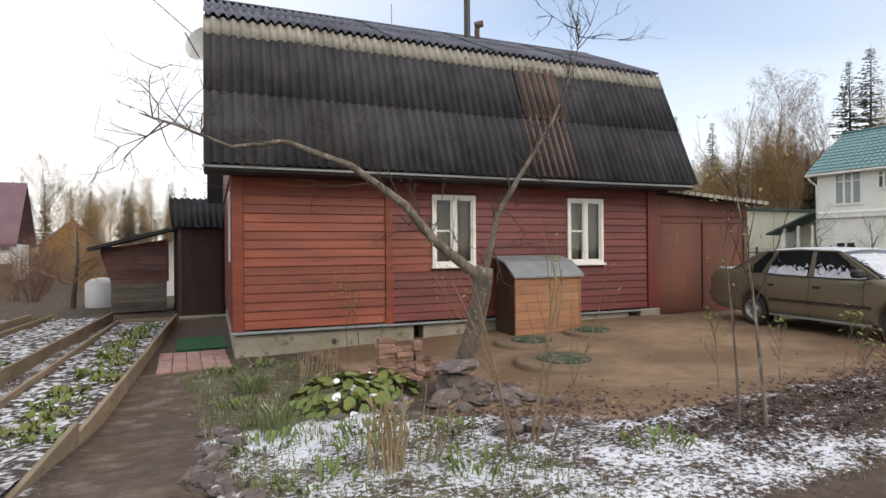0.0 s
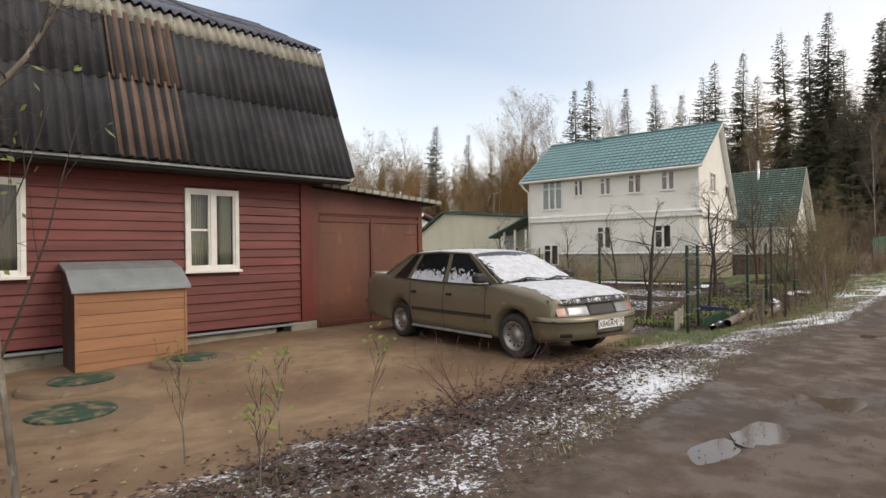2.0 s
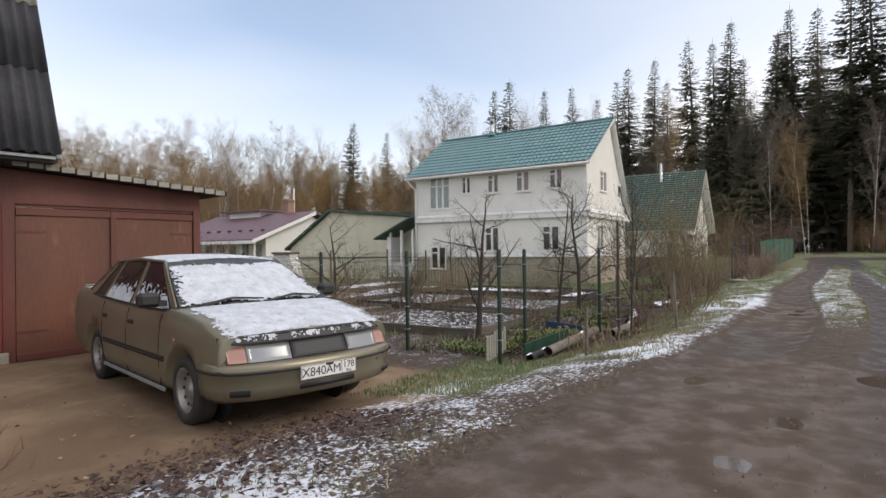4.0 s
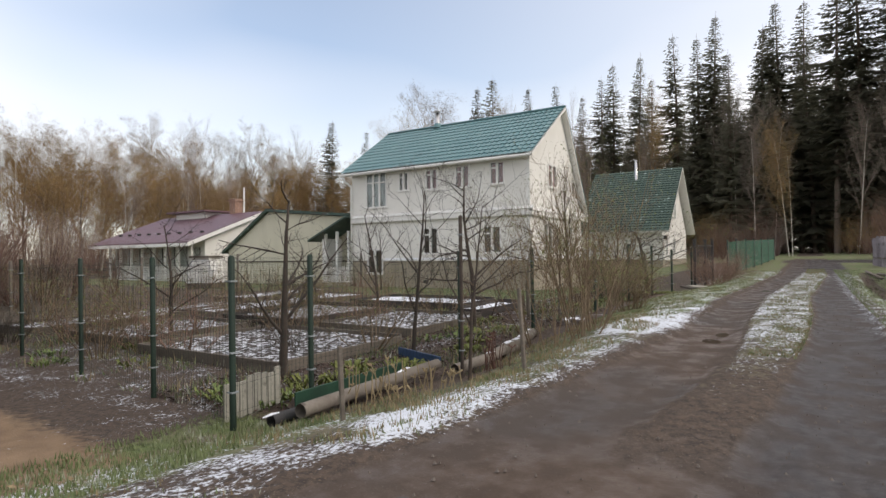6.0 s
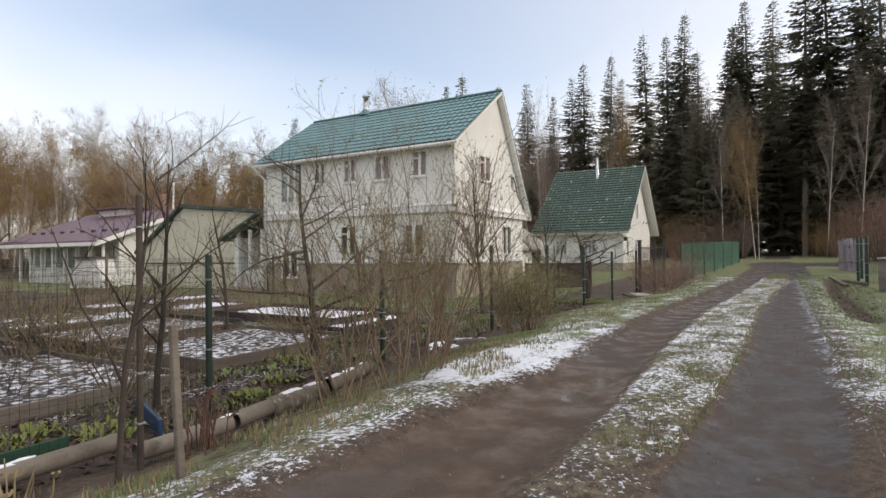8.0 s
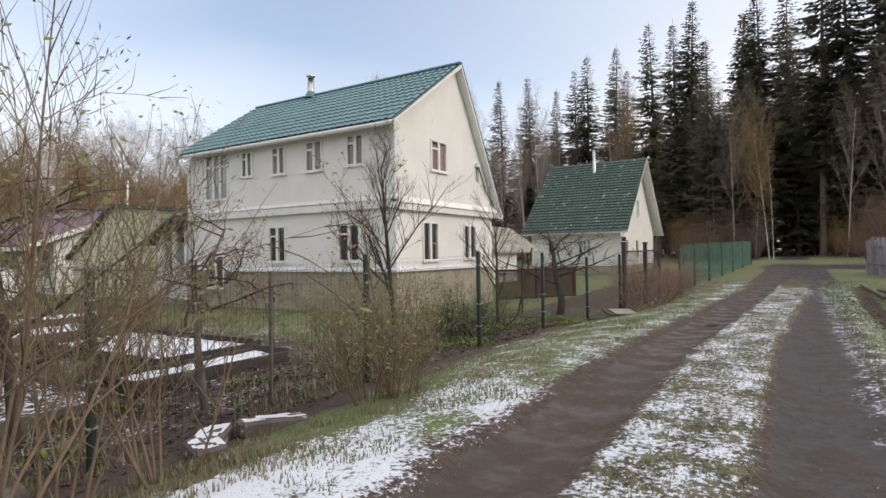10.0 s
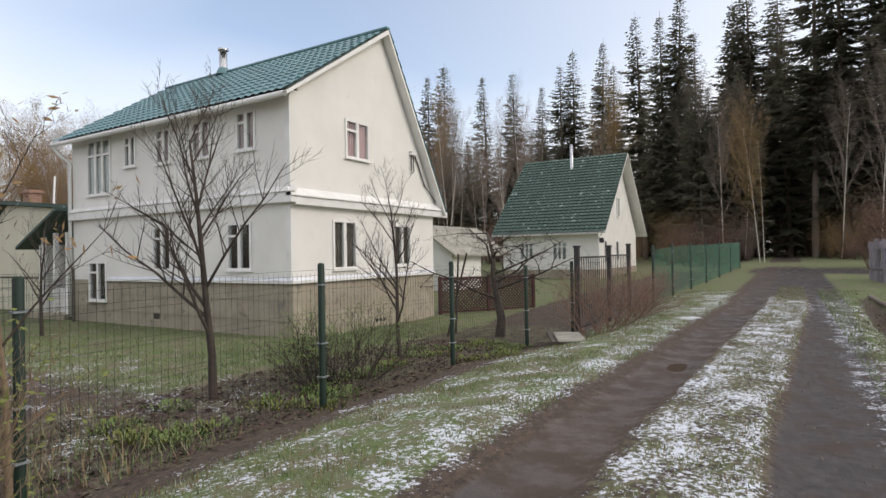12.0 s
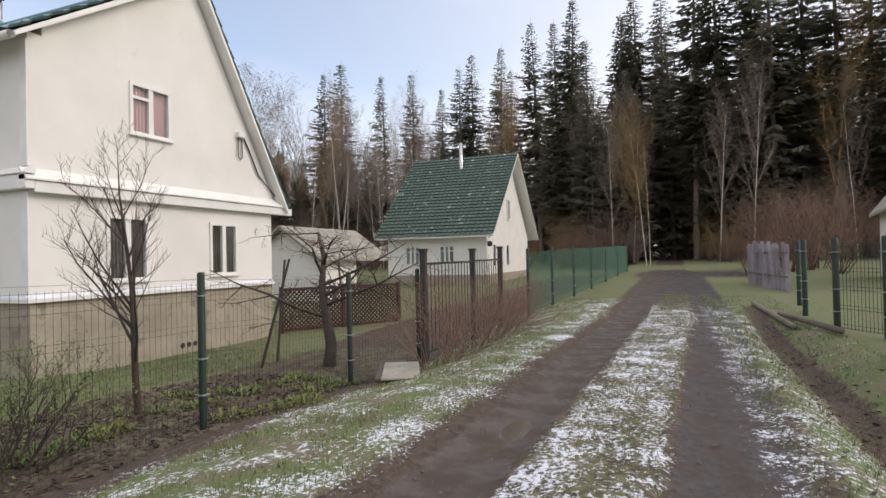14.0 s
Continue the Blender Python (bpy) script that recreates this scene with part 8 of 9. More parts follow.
def build_fences():
    f = thing("wire_fence", pose(0, 0, 0), "green welded wire fence along the verge", "fence", "wire fences")
    line = [(20.6, 2.75), (23.36, 2.58), (25.87, 2.55), (28.4, 2.58), (30.8, 2.52), (32.1, 2.15)]
    for x, y in line:
        post(f, x, y, 1.38, 0.033, M["fence_green"])
    for (a, b), (c, d) in zip(line, line[1:]):
        wire_panel(f, a, b, c, d, 1.30, M["fence_green"])
    f = thing("wire_fence", pose(0, 0, 0), "green welded wire fence round the plots", "fence", "wire fences")
    line = [(20.6, 2.75), (18.0, 2.6), (15.7, 2.9), (14.72, 2.78), (15.0, 4.4), (15.2, 6.3), (15.45, 8.6), (15.7, 11.0), (16.0, 13.5)]
    for i, (x, y) in enumerate(line[1:]):
        post(f, x, y, 1.40, 0.027, M["fence_green"])
    for (a, b), (c, d) in zip(line[1:], line[2:]):
        wire_panel(f, a, b, c, d, 1.30, M["fence_green"])
    f = thing("wooden_post", pose(0, 0, 0), "weathered rusty fence post standing alone", "post")
    post(f, 17.04, 2.0, 1.75, 0.02, M["twig"])
    for x, y, h in ((16.72, 1.12, 0.78), (14.9, 1.75, 0.55), (22.4, 3.0, 1.3), (19.6, 2.5, 0.7)):
        s = thing("stake", at(x, y, 0, r_f.uniform(0, 90), r_f.uniform(-4, 4), r_f.uniform(-4, 4)), "grey weathered wooden stake", "stake", "stakes of the plots")
        part("stick", boxes((-0.02, 0.02, -0.016, 0.016, -0.2, h), bevel=0.005), M["wood_grey"], s)
    # far wire fence across the plots
    f = thing("wire_fence", pose(0, 0, 0), "thin grey wire fence behind the plots", "fence", "wire fences")
    line = [(17.5, 14.6), (20.5, 14.4), (23.5, 14.2), (26.5, 14.0), (29.2, 14.0)]
    for x, y in line:
        post(f, x, y, 1.35, 0.035, M["wood_grey"])
    for (a, b), (c, d) in zip(line, line[1:]):
        wire_panel(f, a, b, c, d, 1.2, M["fence_green"], 0.12, 0.004)
    # iron gate on the verge
    g = thing("iron_gate", pose(0, 0, 0), "dark iron bar gate between tall posts", "gate")
    gx = [32.1, 34.3, 36.1]
    for x in gx:
        z = ground(x, 2.05)
        part("gate_post", boxes((x - 0.045, x + 0.045, 2.0, 2.09, z - 0.2, z + 1.62), bevel=0.005), M["dark_metal"], g)
        part("post_cap", boxes((x - 0.06, x + 0.06, 1.985, 2.105, z + 1.62, z + 1.66), bevel=0.006), M["dark_metal"], g)
    for a, b in zip(gx, gx[1:]):
        z = ground(a, 2.05)
        for q in (0.12, 1.42):
            part("rail", boxes((a + 0.05, b - 0.05, 2.03, 2.06, z + q, z + q + 0.035)), M["dark_metal"], g)
        for k in range(int((b - a) / 0.15)):
            x = a + 0.11 + k * 0.15
            part("bar", boxes((x - 0.006, x + 0.006, 2.039, 2.051, z + 0.155, z + 1.42)), M["dark_metal"], g)
    # green net fence on to the woods
    n = thing("net_fence", pose(0, 0, 0), "green plastic net fence towards the woods", "fence", "net fences")
    line = [(36.5, 1.55), (38.6, 1.45), (41.0, 1.3), (44.0, 1.2), (47.5, 1.1), (51.5, 1.0), (56.0, 0.9)]
    for x, y in line:
        post(n, x, y, 1.45, 0.035, M["fence_green"])
    for (a, b), (c, d) in zip(line, line[1:]):
        L = math.hypot(c - a, d - b)
        vs, fs = [], []
        st = 0.13
        for s in (-1, 1):
            k = int((L + 1.3) / st)
            for i in range(k):
                q0, q1, z0, z1 = i * st - (1.3 if s > 0 else 0), i * st - (1.3 if s > 0 else 0) + s * 1.3, 0.06, 1.36
                if s < 0:
                    q0, q1 = i * st, i * st - 1.3
                lo, hi = max(0, min(q0, q1)), min(L, max(q0, q1))
                if hi <= lo:
                    continue
                def pt(q):
                    t = (q - q0) / (q1 - q0)
                    x, y = a + (c - a) * q / L, b + (d - b) * q / L
                    return Vector((x, y, ground(x, y) + z0 + (z1 - z0) * t))
                tube(vs, fs, [pt(lo), pt(hi)], [0.0055, 0.0055], 3)
        raw("net", vs, fs, M["net_green"], n, "green plastic net", "stuff")
    # red lattice beside the pale house
    t = thing("lattice_fence", pose(34.9, 6.75, 0.0, 0, 0, -37), "low dark red diagonal lattice fence", "fence")
    for x in (0.0, 1.45, 2.9):
        part("post", boxes((x - 0.04, x + 0.04, -0.04, 0.04, -0.1, 1.05), bevel=0.005), M["lattice_red"], t)
    part("rail", boxes((0.04, 2.86, -0.02, 0.02, 0.96, 1.02), (0.04, 2.86, -0.02, 0.02, 0.06, 0.12)), M["lattice_red"], t)
    for s in (-1, 1):
        for i in range(-9, 39):
            x0 = i * 0.10
            lo, hi = (0.03, 2.87) if s > 0 else (2.87, 0.03)
            q0, q1 = max(0.0, (lo - x0) / (s * 0.84)), min(1.0, (hi - x0) / (s * 0.84))
            if q1 - q0 < 0.06:
                continue
            p = [(x0 + s * 0.84 * q, 0.12 + 0.84 * q) for q in (q0, q1)]
            vs, fs = [], []
            tube(vs, fs, [Vector((p[0][0], 0.012 * s, p[0][1])), Vector((p[1][0], 0.012 * s, p[1][1]))], [0.021, 0.021], 4)
            raw("slat", vs, fs, M["lattice_red"], t)
    # far side of the road: grey picket fence, green posts and rails, barrel
    t = thing("picket_fence", pose(0, 0, 0), "old grey picket fence leaning unevenly", "fence")
    for i in range(26):
        f_ = i / 25
        x, y = 46.5 - 4.4 * f_, -3.75 - 0.45 * f_
        h = 1.35 + r_f.uniform(-0.12, 0.12)
        p = part("picket", boxes((-0.045, 0.045, -0.012, 0.012, 0, h), bevel=0.004), M["picket"], t)
        p.matrix_world = at(x, y, -0.05, 95, r_f.uniform(-6, 6), r_f.uniform(-6, 6))
    for q in (0.35, 1.0):
        o = part("rail", boxes((0, 4.45, -0.02, 0.02, 0, 0.06)), M["wood_grey"], t)
        o.matrix_world = pose(46.5, -3.72, ground(46, -3.8) + q, 0, 0, 180 + 5.8)
    f = thing("wire_fence", pose(0, 0, 0), "green wire fence round the roadside plot", "fence", "wire fences")
    line = [(42.0, -4.2), (38.5, -3.8), (36.3, -3.5), (34.2, -3.5), (33.5, -3.9), (33.2, -6.0), (33.0, -9.0)]
    for x, y in line[1:]:
        post(f, x, y, 1.35, 0.045, M["fence_green"])
    for (a, b), (c, d) in zip(line[3:], line[4:]):
        wire_panel(f, a, b, c, d, 1.25, M["fence_green"], 0.06, 0.004)
    for x0, y0, x1, y1, z in ((36.3, -3.1, 33.8, -3.45, 0.08), (38.2, -2.9, 35.0, -3.1, 0.05)):
        t = thing("fallen_pole", pose(0, 0, 0), "weathered pole lying beside the ditch", "pole", "fallen poles")
        vs, fs = [], []
        tube(vs, fs, [Vector((x0, y0, ground(x0, y0) + z)), Vector((x1, y1, ground(x1, y1) + z))], [0.045, 0.05], 8)
        raw("stem", vs, fs, M["wood_grey"], t, "", "", True)
    t = thing("barrel", at(31.9, -3.75, 0.0), "rusty barrel with a pale round lid", "barrel")
    vs, fs = [], []
    tube(vs, fs, [Vector((0, 0, -0.05)), Vector((0, 0, 0.78))], [0.26, 0.26], 18)
    raw("drum", vs, fs, M["wood_grey"], t, "", "", True)
    vs, fs = [], []
    tube(vs, fs, [Vector((0, 0, 0.78)), Vector((0, 0, 0.81)), Vector((0, 0, 0.83))], [0.29, 0.29, 0.05], 18)
    raw("lid", vs, fs, M["asbestos_pale"], t)


r_f = random.Random(31)
M["net_green"] = mat("bright green plastic net", (0.012, 0.095, 0.050), (0.018, 0.120, 0.065), 4.0, 0.5, 0.0)
M["lattice_red"] = mat("dark weathered red lattice", (0.085, 0.030, 0.027), (0.052, 0.020, 0.019), 3.0, 0.7, 0.3, 40)
M["picket"] = mat("silver grey picket", (0.30, 0.27, 0.30), (0.20, 0.18, 0.20), 3.0, 0.8, 0.4, 40, rand=0.2)
build_fences()


# ---- single trees and bushes ----
def plant(name, seed, x, y, h, r0, label, category="tree", group="", bark="bark", twig="twig", leaf=None, per=1, lsize=0.03, rz=0.0, sx=1.0, **kw):
    t, c, tips = branchy(seed, h, r0, **kw)
    ob = thing(name, at(x, y, -0.03, rz) @ Matrix.Diagonal((sx, sx, 1, 1)), label, category, group)
    many = kw.get("stems", 1) > 1
    raw("stem" if many else "trunk", t[0], t[1], M[bark], ob, "", "stuff" if many else "", True)
    if c[0]:
        raw("crown", c[0], c[1], M[twig], ob, "", "stuff", True)
    if leaf:
        lv, lf = leaf_lists(tips, per, lsize, seed, 0.03)
        raw("foliage", lv, lf, M[leaf], ob, "", "stuff")
    return ob


def build_apple():
    """The lopped apple tree before the red house: a thick leaning stem, one long limb and one rising limb."""
    r = random.Random(5)
    t = thing("apple_tree", pose(0, 0, 0), "old lopped apple tree with bare grey limbs", "tree")
    z0 = ground(5.72, 6.35)
    vs, fs = [], []
    tube(vs, fs, [Vector((5.70, 6.40, z0 - 0.1)), Vector((5.68, 6.28, z0 + 0.15)), Vector((5.72, 6.1, z0 + 0.6)), Vector((5.72, 5.95, 0.85)), Vector((5.68, 5.85, 1.10)), Vector((5.70, 5.84, 1.20))], [0.18, 0.13, 0.112, 0.118, 0.13, 0.11], 12)
    raw("trunk", vs, fs, M["bark"], t, "thick pale cut trunk", "", True)
    left = [(5.60, 5.85, 1.10), (5.10, 6.0, 1.52), (4.72, 6.05, 1.96), (4.12, 6.2, 2.40), (3.38, 6.3, 2.64), (2.83, 6.4, 2.55), (2.32, 6.4, 2.73), (1.95, 6.5, 2.85)]
    right = [(5.72, 5.85, 1.15), (5.84, 5.75, 1.85), (6.20, 5.65, 2.45), (6.60, 5.6, 3.05), (6.98, 5.6, 3.85), (7.08, 5.6, 4.35)]
    for pts, rr in ((left, (0.070, 0.058, 0.050, 0.042, 0.032, 0.022, 0.014, 0.006)), (right, (0.045, 0.037, 0.029, 0.019, 0.010, 0.004))):
        P = [Vector(p) for p in pts]
        vs, fs = [], []
        tube(vs, fs, P, rr, 8)
        lb = raw("limb", vs, fs, M["bark"], t, "", "", True)
        vs, fs = [], []
        def twig(p, d, L, rad, lev):
            q, pp, rads = p.copy(), [p.copy()], [rad]
            for i in range(3):
                d = (d + Vector((r.gauss(0, 0.22), r.gauss(0, 0.22), r.gauss(0, 0.16) + 0.06))).normalized()
                q = q + d * L / 3
                pp.append(q.copy())
                rads.append(rad * (1 - 0.27 * (i + 1)))
            tube(vs, fs, pp, rads, 4)
            if lev < 2:
                for _ in range(r.randint(2, 4)):
                    k = r.randint(1, 3)
                    twig(pp[k], (d + Vector((r.gauss(0, 0.7), r.gauss(0, 0.5), r.gauss(0, 0.6)))).normalized(), L * r.uniform(0.35, 0.7), rad * 0.55, lev + 1)
        for i in range(1, len(P)):
            for _ in range(6 if i < 3 else 9):
                f = r.random()
                b = P[i - 1].lerp(P[i], f)
                ax = (P[i] - P[i - 1]).normalized()
                d = (ax * 0.5 + Vector((r.gauss(0, 0.6), r.gauss(0, 0.5), r.gauss(0.25, 0.6)))).normalized()
                twig(b, d, r.uniform(0.25, 0.85), r.uniform(0.005, 0.012), 0)
        raw("spray", vs, fs, M["twig"], lb, "dark bare twigs", "stuff", True)


build_apple()


def build_plants():
    r = random.Random(77)
    # plot trees
    plant("fruit_tree", 101, 16.3, 4.0, 2.7, 0.055, "dark bare fruit tree in the plot", group="fruit trees", bark="twig", levels=4, spread=0.75, clear=0.22, count=10, up=0.16, wiggle=0.16)
    plant("fruit_tree", 102, 18.0, 3.35, 2.6, 0.045, "dark bare fruit tree in the plot", group="fruit trees", bark="twig", levels=4, spread=0.7, clear=0.25, count=9, up=0.2, wiggle=0.14)
    plant("fruit_tree", 103, 16.75, 1.75, 2.2, 0.024, "thin bare sapling by the pipe", group="fruit trees", bark="twig", levels=3, spread=0.6, clear=0.3, count=8, up=0.25, wiggle=0.12)
    plant("fruit_tree", 104, 25.7, 3.95, 2.95, 0.055, "slender bare plum tree before the pale house", group="fruit trees", bark="twig", twig="twig", levels=4, spread=0.62, clear=0.24, count=15, up=0.34, wiggle=0.10, lean=0.01)
    plant("fruit_tree", 135, 28.6, 3.6, 2.55, 0.045, "small bare cherry tree before the pale house", group="fruit trees", bark="twig", twig="twig", levels=4, spread=0.66, clear=0.26, count=13, up=0.40, wiggle=0.09, lean=0.02)
    plant("fruit_tree", 136, 31.85, 3.55, 2.55, 0.075, "spreading dark apple tree behind the fence", group="fruit trees", bark="twig", levels=4, spread=0.85, clear=0.34, count=13, up=0.14, wiggle=0.20, lean=0.02, sx=1.7)
    plant("fruit_tree", 107, 21.6, 6.9, 2.6, 0.04, "bare fruit tree among the beds", group="fruit trees", bark="twig", levels=4, spread=0.7, clear=0.2, count=9, up=0.2)
    plant("fruit_tree", 108, 27.4, 11.5, 2.4, 0.04, "bare fruit tree on the lawn", group="fruit trees", bark="twig", levels=4, spread=0.6, clear=0.25, count=9, up=0.25)
    plant("fruit_tree", 109, 17.6, 8.3, 2.4, 0.05, "bare fruit tree among the beds", group="fruit trees", bark="twig", levels=4, spread=0.8, clear=0.2, count=10, up=0.15)
    plant("fruit_tree", 110, 0.25, 20.5, 3.1, 0.09, "bare spreading apple tree beyond the beds", group="fruit trees", bark="twig", twig="haze_twig", levels=4, spread=0.85, clear=0.3, count=11, up=0.15)
    plant("fruit_tree", 111, 20.6, 3.9, 3.3, 0.055, "leaning dark fruit tree in the plot", group="fruit trees", bark="twig", levels=4, spread=0.85, clear=0.25, count=13, up=0.14, wiggle=0.18)
    # leafless stakes propping the apple
    for x, y, rx, ry in ((31.5, 4.5, 8, 14), (32.0, 4.6, -6, 16)):
        s = thing("prop", at(x, y, 0, 0, rx, ry), "dark pole propping a tree", "pole", "props")
        vs, fs = [], []
        tube(vs, fs, [Vector((0, 0, -0.1)), Vector((0, 0, 1.7))], [0.025, 0.02], 6)
        raw("stick", vs, fs, M["twig"], s)
    # bushes with many stems along the plot's edge
    def bush(seed, x, y, h, stems, lab, leaf="young_leaf", twig="twig_tan", lean=0.35, per=1, count=6, lsize=0.018, rad=0.012):
        plant("bush", seed, x, y, h, rad, lab, "bush", "roadside bushes", twig, twig, leaf, per, lsize, lean=lean, levels=3, spread=0.55, clear=0.2, count=count, up=0.30, sides=(5, 4, 3, 3), wiggle=0.14, min_len=0.05, stems=stems)
    lab = "tall tan many-stemmed bush with first buds"
    for k, (x, y, h, n) in enumerate(((18.3, 1.45, 1.8, 6), (18.85, 1.3, 2.3, 7), (19.4, 1.35, 2.45, 8), (19.9, 1.75, 2.1, 6), (20.4, 1.6, 1.6, 7), (19.0, 2.0, 2.2, 5))):
        bush(200 + k, x, y, h, n, lab, count=9, per=2, lsize=0.015)
    bush(210, 22.25, 1.62, 1.15, 20, "tan bush with brown stems beside the fence", count=9, lean=0.5, rad=0.009)
    bush(211, 22.5, 1.55, 1.0, 16, "tan bush with brown stems beside the fence", count=8, lean=0.5, rad=0.009)
    plant("fruit_tree", 212, 23.15, 2.2, 2.1, 0.025, "budding grey sapling at the fence", "tree", "fruit trees", "twig_tan", "twig", "haze_twig", 1, 0.03, levels=4, spread=0.6, clear=0.2, count=8, up=0.3)
    plant("fruit_tree", 214, 22.0, 3.45, 2.3, 0.062, "gnarled low apple tree at the fence", "tree", "fruit trees", "bark", "twig", "haze_twig", 1, 0.025, levels=4, spread=1.0, clear=0.5, count=12, up=0.06, wiggle=0.24)
    for k, (x, y, h) in enumerate(((31.2, 1.55, 1.15), (31.7, 1.45, 1.4), (32.3, 1.45, 1.5), (32.9, 1.35, 1.35), (33.6, 1.4, 1.15), (34.3, 1.4, 1.0))):
        bush(220 + k, x, y, h, 14, "reddish brown leafless bush by the gate", None, "twig_brown", 0.75, 0, 7, rad=0.009)
    for k, (x, y) in enumerate(((26.75, 3.35), (27.05, 3.2))):
        bush(230 + k, x, y, 0.95, 16, "dense bush with fresh yellow-green leaves", "leaf_green", "twig", 0.8, 4, 9, 0.013)
    for k, (x, y, h) in enumerate(((18.6, 6.6, 1.2), (19.0, 6.4, 1.1), (20.2, 10.2, 1.2), (22.0, 9.6, 1.0), (15.9, 7.4, 1.1), (24.6, 9.3, 1.0), (26.0, 15.4, 1.2), (23.0, 13.8, 1.2), (16.4, 9.4, 1.2), (17.0, 12.0, 1.4), (20.6, 13.3, 1.3))):
        bush(240 + k, x, y, h, 14, "budding currant bush among the beds", "young_leaf", "twig_tan", 0.6, 1, 6)
    for k in range(24):
        bush(400 + k, r.uniform(15.6, 24.2), r.uniform(3.6, 10.5), r.uniform(0.6, 1.35), r.randint(8, 15), "dark tangled currant bush with first buds", "young_leaf" if k % 3 else None, ("twig", "twig_tan", "twig_brown")[k % 3], 0.7, 1, 6, 0.014)
    for k in range(10):
        bush(260 + k, -1.5 - 1.3 * (k % 5) + r.uniform(-0.4, 0.4), 21 + 3.0 * (k // 5) + r.uniform(-1, 1), r.uniform(1.0, 1.9), 16, "brown leafless bush beyond the beds", None, "twig_red" if k % 2 else "haze_twig", 0.5, 0)
    for k in range(14):
        bush(420 + k, r.uniform(-3.0, 0.9), r.uniform(24, 33), r.uniform(1.6, 2.7), 16, "brown leafless bush beyond the beds", None, ("twig_red", "haze_twig", "twig_brown")[k % 3], 0.5, 0, 7)
    # saplings along the verge of the yard
    for k, (x, y, h, rad, lf) in enumerate(((5.71, 2.47, 1.75, 0.018, 1), (5.78, 2.32, 1.95, 0.02, 1), (6.55, 2.1, 0.75, 0.008, 1), (7.9, 2.9, 0.7, 0.008, 1), (7.4, 3.2, 0.75, 0.008, 1), (6.9, 3.5, 0.8, 0.008, 1), (4.55, 7.6, 1.5, 0.011, 1), (4.75, 7.7, 1.25, 0.010, 1), (5.2, 8.0, 1.2, 0.010, 1))):
        plant("sapling", 300 + k, x, y, h, rad, "thin sapling with the first yellow-green buds", "sapling", "saplings", "bark", "twig", "young_leaf", 2, 0.022, lean=0.05, levels=3, spread=0.45, clear=0.45, count=6, up=0.4, sides=(6, 4, 3, 3), wiggle=0.06, min_len=0.04)
    plant("sapling", 320, 4.22, 3.0, 1.45, 0.016, "pale many-stemmed shrub in the flower bed", "sapling", "saplings", "twig_tan", "twig_tan", "young_leaf", 1, 0.02, lean=0.2, levels=3, spread=0.4, clear=0.4, count=4, up=0.3, sides=(6, 4, 3, 3), wiggle=0.07, stems=5)
    plant("sapling", 321, 8.9, 2.65, 0.75, 0.009, "low bare twiggy shrub on the verge", "sapling", "saplings", "twig_red", "twig_red", None, lean=0.8, levels=3, spread=0.5, clear=0.3, count=5, up=0.2, sides=(5, 3, 3, 3), wiggle=0.1, stems=6)
    plant("sapling", 322, 3.4, 3.15, 0.6, 0.008, "dry twiggy perennial in the flower bed", "sapling", "saplings", "straw", "straw", None, lean=0.3, levels=2, count=4, stems=9, sides=(4, 3, 3, 3))


build_plants()


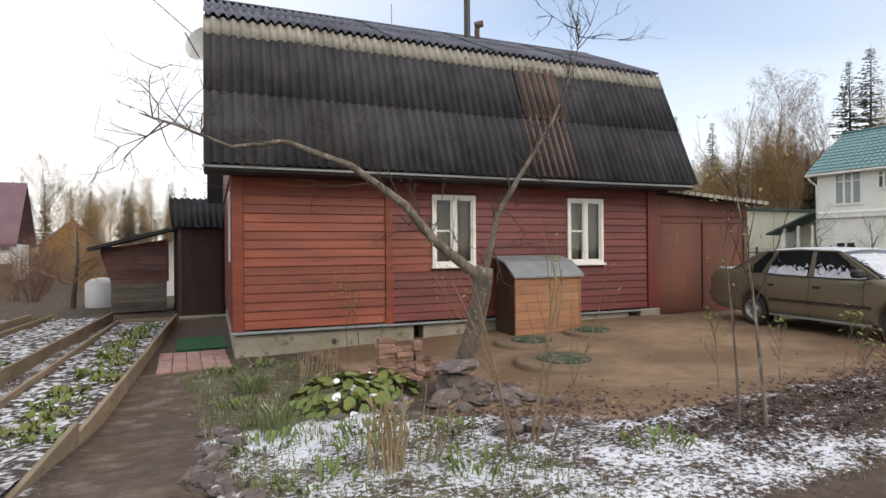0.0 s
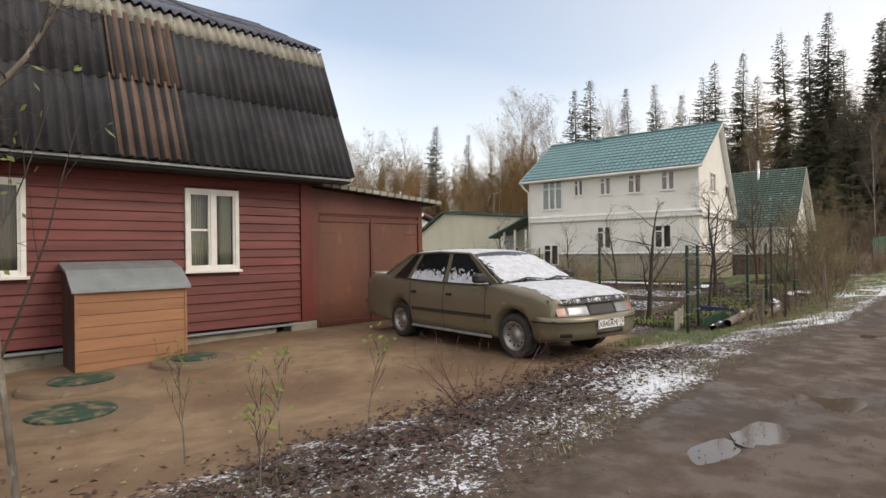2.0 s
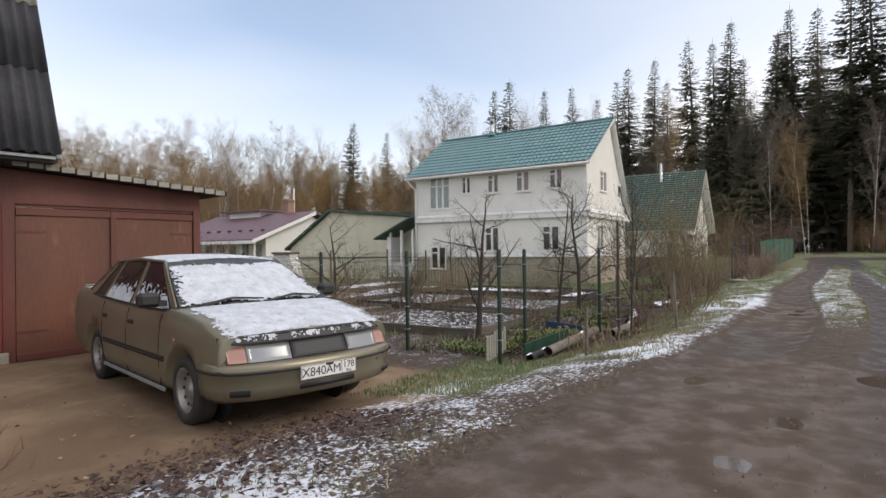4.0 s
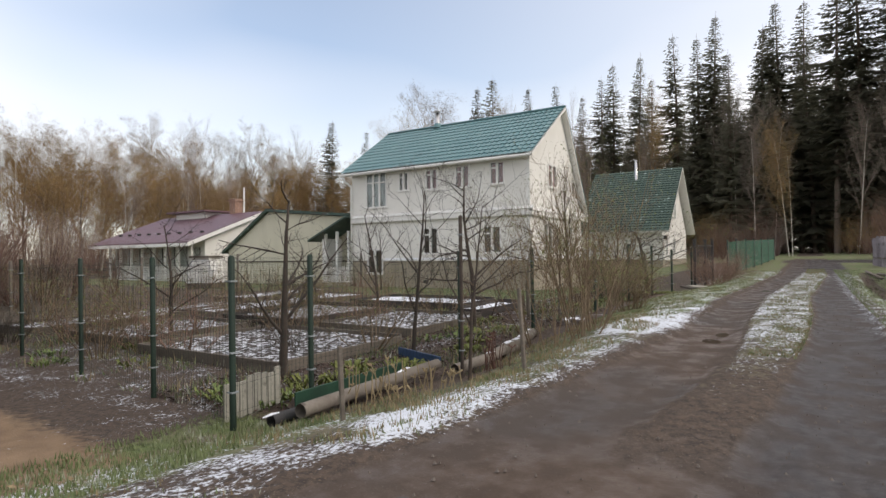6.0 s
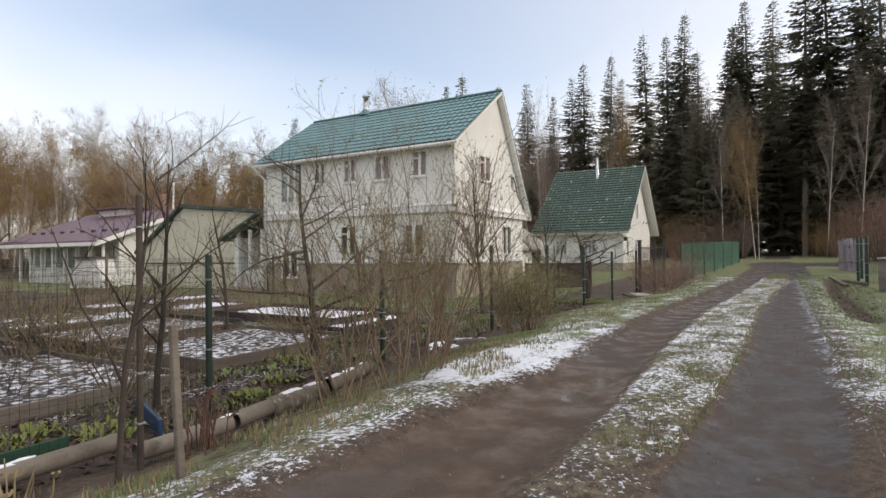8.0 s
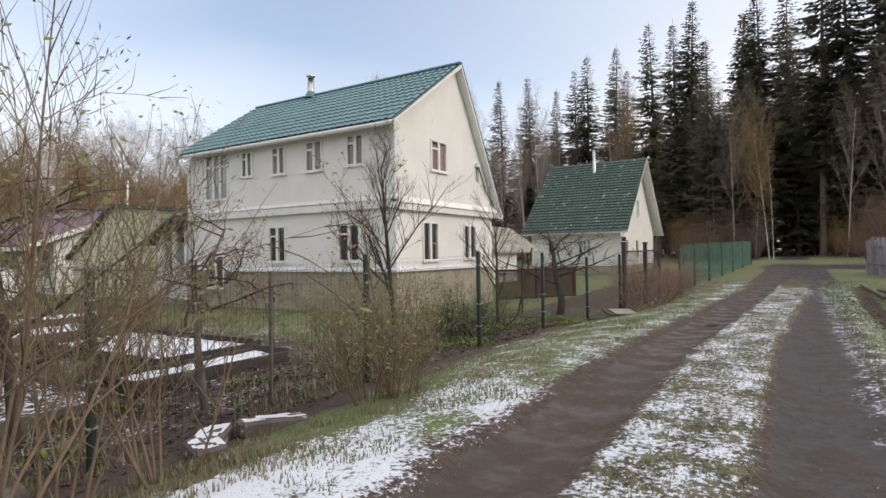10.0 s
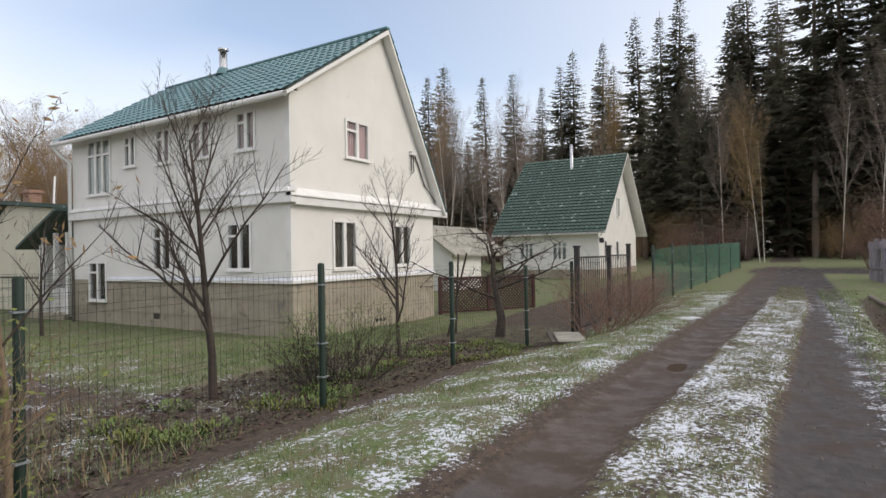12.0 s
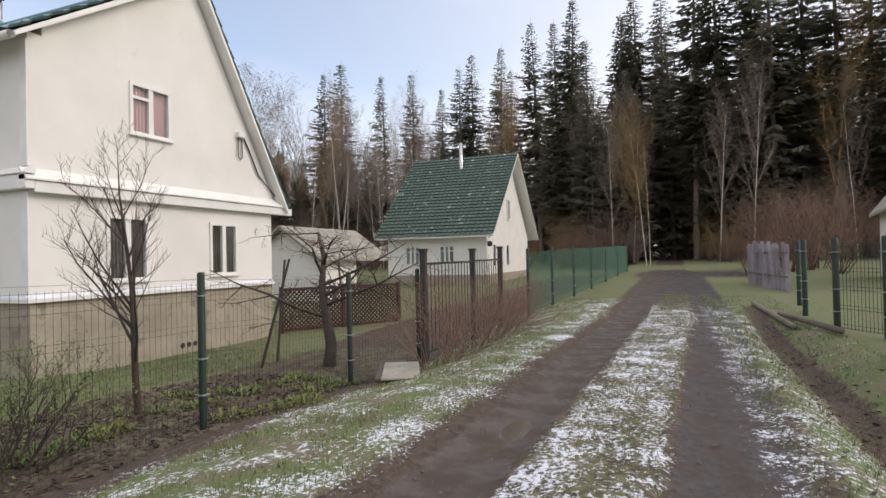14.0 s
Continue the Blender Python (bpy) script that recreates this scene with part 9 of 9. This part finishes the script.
# ---- ground litter: short grass, fallen leaves, clods, puddles ----
def build_litter():
    r = random.Random(99)
    def edge(x):
        return ramp(ROAD_L, x)
    def blades(n, pick, h, mtl, name, label, width=0.006, lean=0.5):
        vs, fs = [], []
        for _ in range(n):
            x, y = pick()
            if x is None:
                continue
            z = ground(x, y) - 0.012
            a = r.uniform(0, 6.283)
            hh = h * r.uniform(0.5, 1.35)
            dx, dy = math.cos(a), math.sin(a)
            i = len(vs)
            w = width * r.uniform(0.7, 1.4)
            vs += [(x - dy * w, y + dx * w, z), (x + dy * w, y - dx * w, z), (x + dx * hh * lean * r.random(), y + dy * hh * lean * r.random(), z + hh)]
            fs.append((i, i + 1, i + 2))
        o = raw(name, vs, fs, mtl, None)
        tagged(o, label, "grass", "", "stuff")
    def verge():
        x = r.uniform(20.5, 40)
        y = edge(x) + 0.15 + (1.9 - edge(x)) * r.random()
        if noise.noise((x * 1.3, y * 1.3, 0)) < -0.25:
            return None, None
        return x, y
    def middle():
        x = 18 + 24 * r.random() ** 1.3
        return x, edge(x) - (1.02 if x < 21 else 0.74) - (0.40 if x < 21 else 0.66) * r.random()
    def right():
        x = 17 + 24 * r.random()
        return x, -1.95 - 1.6 * r.random() ** 1.2
    def lawn():
        return r.uniform(25.2, 33), r.uniform(4.8, 6.7)
    def lawn2():
        return r.uniform(25.2, 29.4), r.uniform(6.7, 13)
    def yard():
        x = r.uniform(2.4, 4.2)
        return x, r.uniform(2.0, 8.6)
    def near_verge():
        x = r.uniform(3, 16.5)
        y = edge(x) + 0.1 + 1.3 * r.random()
        if noise.noise((x * 1.1, y * 1.1, 5)) < 0.05:
            return None, None
        return x, y
    def plot_edge():
        x = r.uniform(14.2, 21)
        y = edge(x) + 0.25 + 1.5 * r.random()
        if noise.noise((x * 1.2, y * 1.2, 8)) < -0.05:
            return None, None
        return x, y
    def corner():
        return r.uniform(12.6, 15.0), r.uniform(1.9, 3.3)
    blades(26000, verge, 0.04, M["grass"], "grass", "short green grass on the verge")
    blades(7000, verge, 0.045, M["straw"], "dry_grass", "dry grass in the verge")
    blades(8000, middle, 0.03, M["grass"], "grass", "grass between the wheel tracks")
    blades(5000, middle, 0.032, M["straw"], "dry_grass", "dry grass between the wheel tracks")
    blades(12000, right, 0.045, M["grass"], "grass", "grass on the far verge of the road")
    blades(9000, lawn, 0.06, M["grass"], "grass", "lawn behind the fence")
    blades(9000, lawn2, 0.06, M["grass"], "grass", "lawn beside the pale house")
    blades(5000, yard, 0.06, M["grass"], "grass", "patchy grass beside the path")
    blades(4500, near_verge, 0.04, M["grass"], "grass", "patchy grass along the yard's verge")
    blades(3500, near_verge, 0.045, M["straw"], "dry_grass", "dry grass along the yard's verge")
    blades(6000, plot_edge, 0.045, M["grass"], "grass", "grass along the plot's edge")
    blades(5000, plot_edge, 0.06, M["straw"], "dry_grass", "dry grass along the plot's edge")
    def plots():
        x, y = r.uniform(15.0, 25.0), 2.5 + 9.5 * r.random() ** 1.2
        if noise.noise((x * 0.8, y * 0.8, 12)) < 0.02:
            return None, None
        return x, y
    blades(15000, plots, 0.10, M["grass"], "grass", "weedy grass between the beds", 0.007, 0.8)
    blades(7000, plots, 0.14, M["straw"], "dry_grass", "dead stalks and dry grass between the beds", 0.006, 0.9)
    blades(5000, corner, 0.055, M["grass"], "grass", "grass at the corner of the yard")
    def leaves(n, pick, size, mtl, label):
        vs, fs = [], []
        for _ in range(n):
            x, y = pick()
            z = ground(x, y) + r.uniform(0.0, 0.03)
            a = r.uniform(0, 6.283)
            s = size * r.uniform(0.5, 1.3)
            t1, t2, t3, t4 = (r.uniform(-0.35, 0.5) * s for _ in range(4))
            c, d = math.cos(a) * s, math.sin(a) * s
            i = len(vs)
            vs += [(x - c, y - d, z + t1), (x + d * 0.55, y - c * 0.55, z + t2), (x + c, y + d, z + t3), (x - d * 0.55, y + c * 0.55, z + t4), (x, y, z - 0.1 * s)]
            fs += [(i, i + 1, i + 4), (i + 1, i + 2, i + 4), (i + 2, i + 3, i + 4), (i + 3, i, i + 4)]
        o = raw("leaf_litter", vs, fs, mtl, None)
        tagged(o, label, "leaves", "", "stuff")
    def l_verge():
        while True:
            x = r.uniform(5.2, 12.0)
            y = r.gauss(2.45, 0.38)
            if edge(x) + 0.1 < y < 3.7:
                return x, y
    def l_bed():
        return r.gauss(4.6, 0.7), r.gauss(3.9, 0.6)
    def l_all():
        x = r.uniform(2.2, 13.5)
        return x, r.uniform(edge(x) + 0.1, 6.5)
    def l_plot():
        return r.uniform(15, 31), r.uniform(2.35, 4.6)
    leaves(6500, l_verge, 0.027, M["dead_leaf"], "dark fallen leaves along the verge")
    leaves(1300, l_bed, 0.025, M["dead_leaf"], "fallen leaves in the flower bed")
    leaves(700, l_all, 0.022, M["straw"], "scattered dry leaves on the sand")
    leaves(11000, l_plot, 0.03, M["dead_leaf"], "dug clods and dead leaves in the plots")
    def l_ditch():
        return r.uniform(26, 36), r.gauss(-2.75, 0.25)
    leaves(700, l_ditch, 0.03, M["dead_leaf"], "dead leaves in the roadside ditch")
    # loose stones and clods on the tracks
    vs, fs = [], []
    for _ in range(3400):
        x = r.uniform(5, 40)
        y = edge(x) - 2.3 * r.random() if r.random() < 0.75 else r.uniform(2.4, 7.0)
        if y > 2 and x > 14:
            continue
        z, s = ground(x, y), r.choice((0.004, 0.005, 0.007, 0.009, 0.012)) * r.uniform(0.7, 1.2)
        if y > edge(x) - 2.3 and x > 17:
            z -= 0.03
        i = len(vs)
        for k in range(5):
            a = 1.257 * k + r.uniform(-0.3, 0.3)
            vs.append((x + s * math.cos(a), y + s * math.sin(a), z - 0.01))
        vs.append((x + r.uniform(-0.3, 0.3) * s, y + r.uniform(-0.3, 0.3) * s, z + s * r.uniform(0.2, 0.55)))
        fs += [(i + k, i + (k + 1) % 5, i + 5) for k in range(5)]
    o = raw("gravel", vs, fs, M["gravel"], None)
    tagged(o, "loose stones and clods on the dirt road", "gravel", "", "stuff")
    # puddles in the ruts
    water = bpy.data.materials.new("muddy puddle water")
    water.use_nodes = True
    p = water.node_tree.nodes["Principled BSDF"]
    p.inputs["Base Color"].default_value, p.inputs["Roughness"].default_value = (0.085, 0.064, 0.048, 1), 0.08
    def puddle(x, y, a, b, rz):
        bm = bmesh.new()
        n = 28
        ring = []
        for k in range(n):
            t = 6.283 * k / n
            q = 1 + 0.28 * noise.noise((math.cos(t) * 1.5 + x, math.sin(t) * 1.5 + y, 2.0))
            ring.append(bm.verts.new((a * q * math.cos(t), b * q * math.sin(t), 0)))
        bm.faces.new(ring)
        o = part("puddle", bm, water, None)
        o.matrix_world = pose(x, y, ground(x, y) - (0.029 if x < 15 else 0.073), 0, 0, rz)
        tagged(o, "shallow muddy puddle in the road", "puddle", "puddles", "structure")
    for x, y, a, b, rz in PUDDLES:
        puddle(x, y, a * 1.5, b * 1.5, rz)


build_litter()
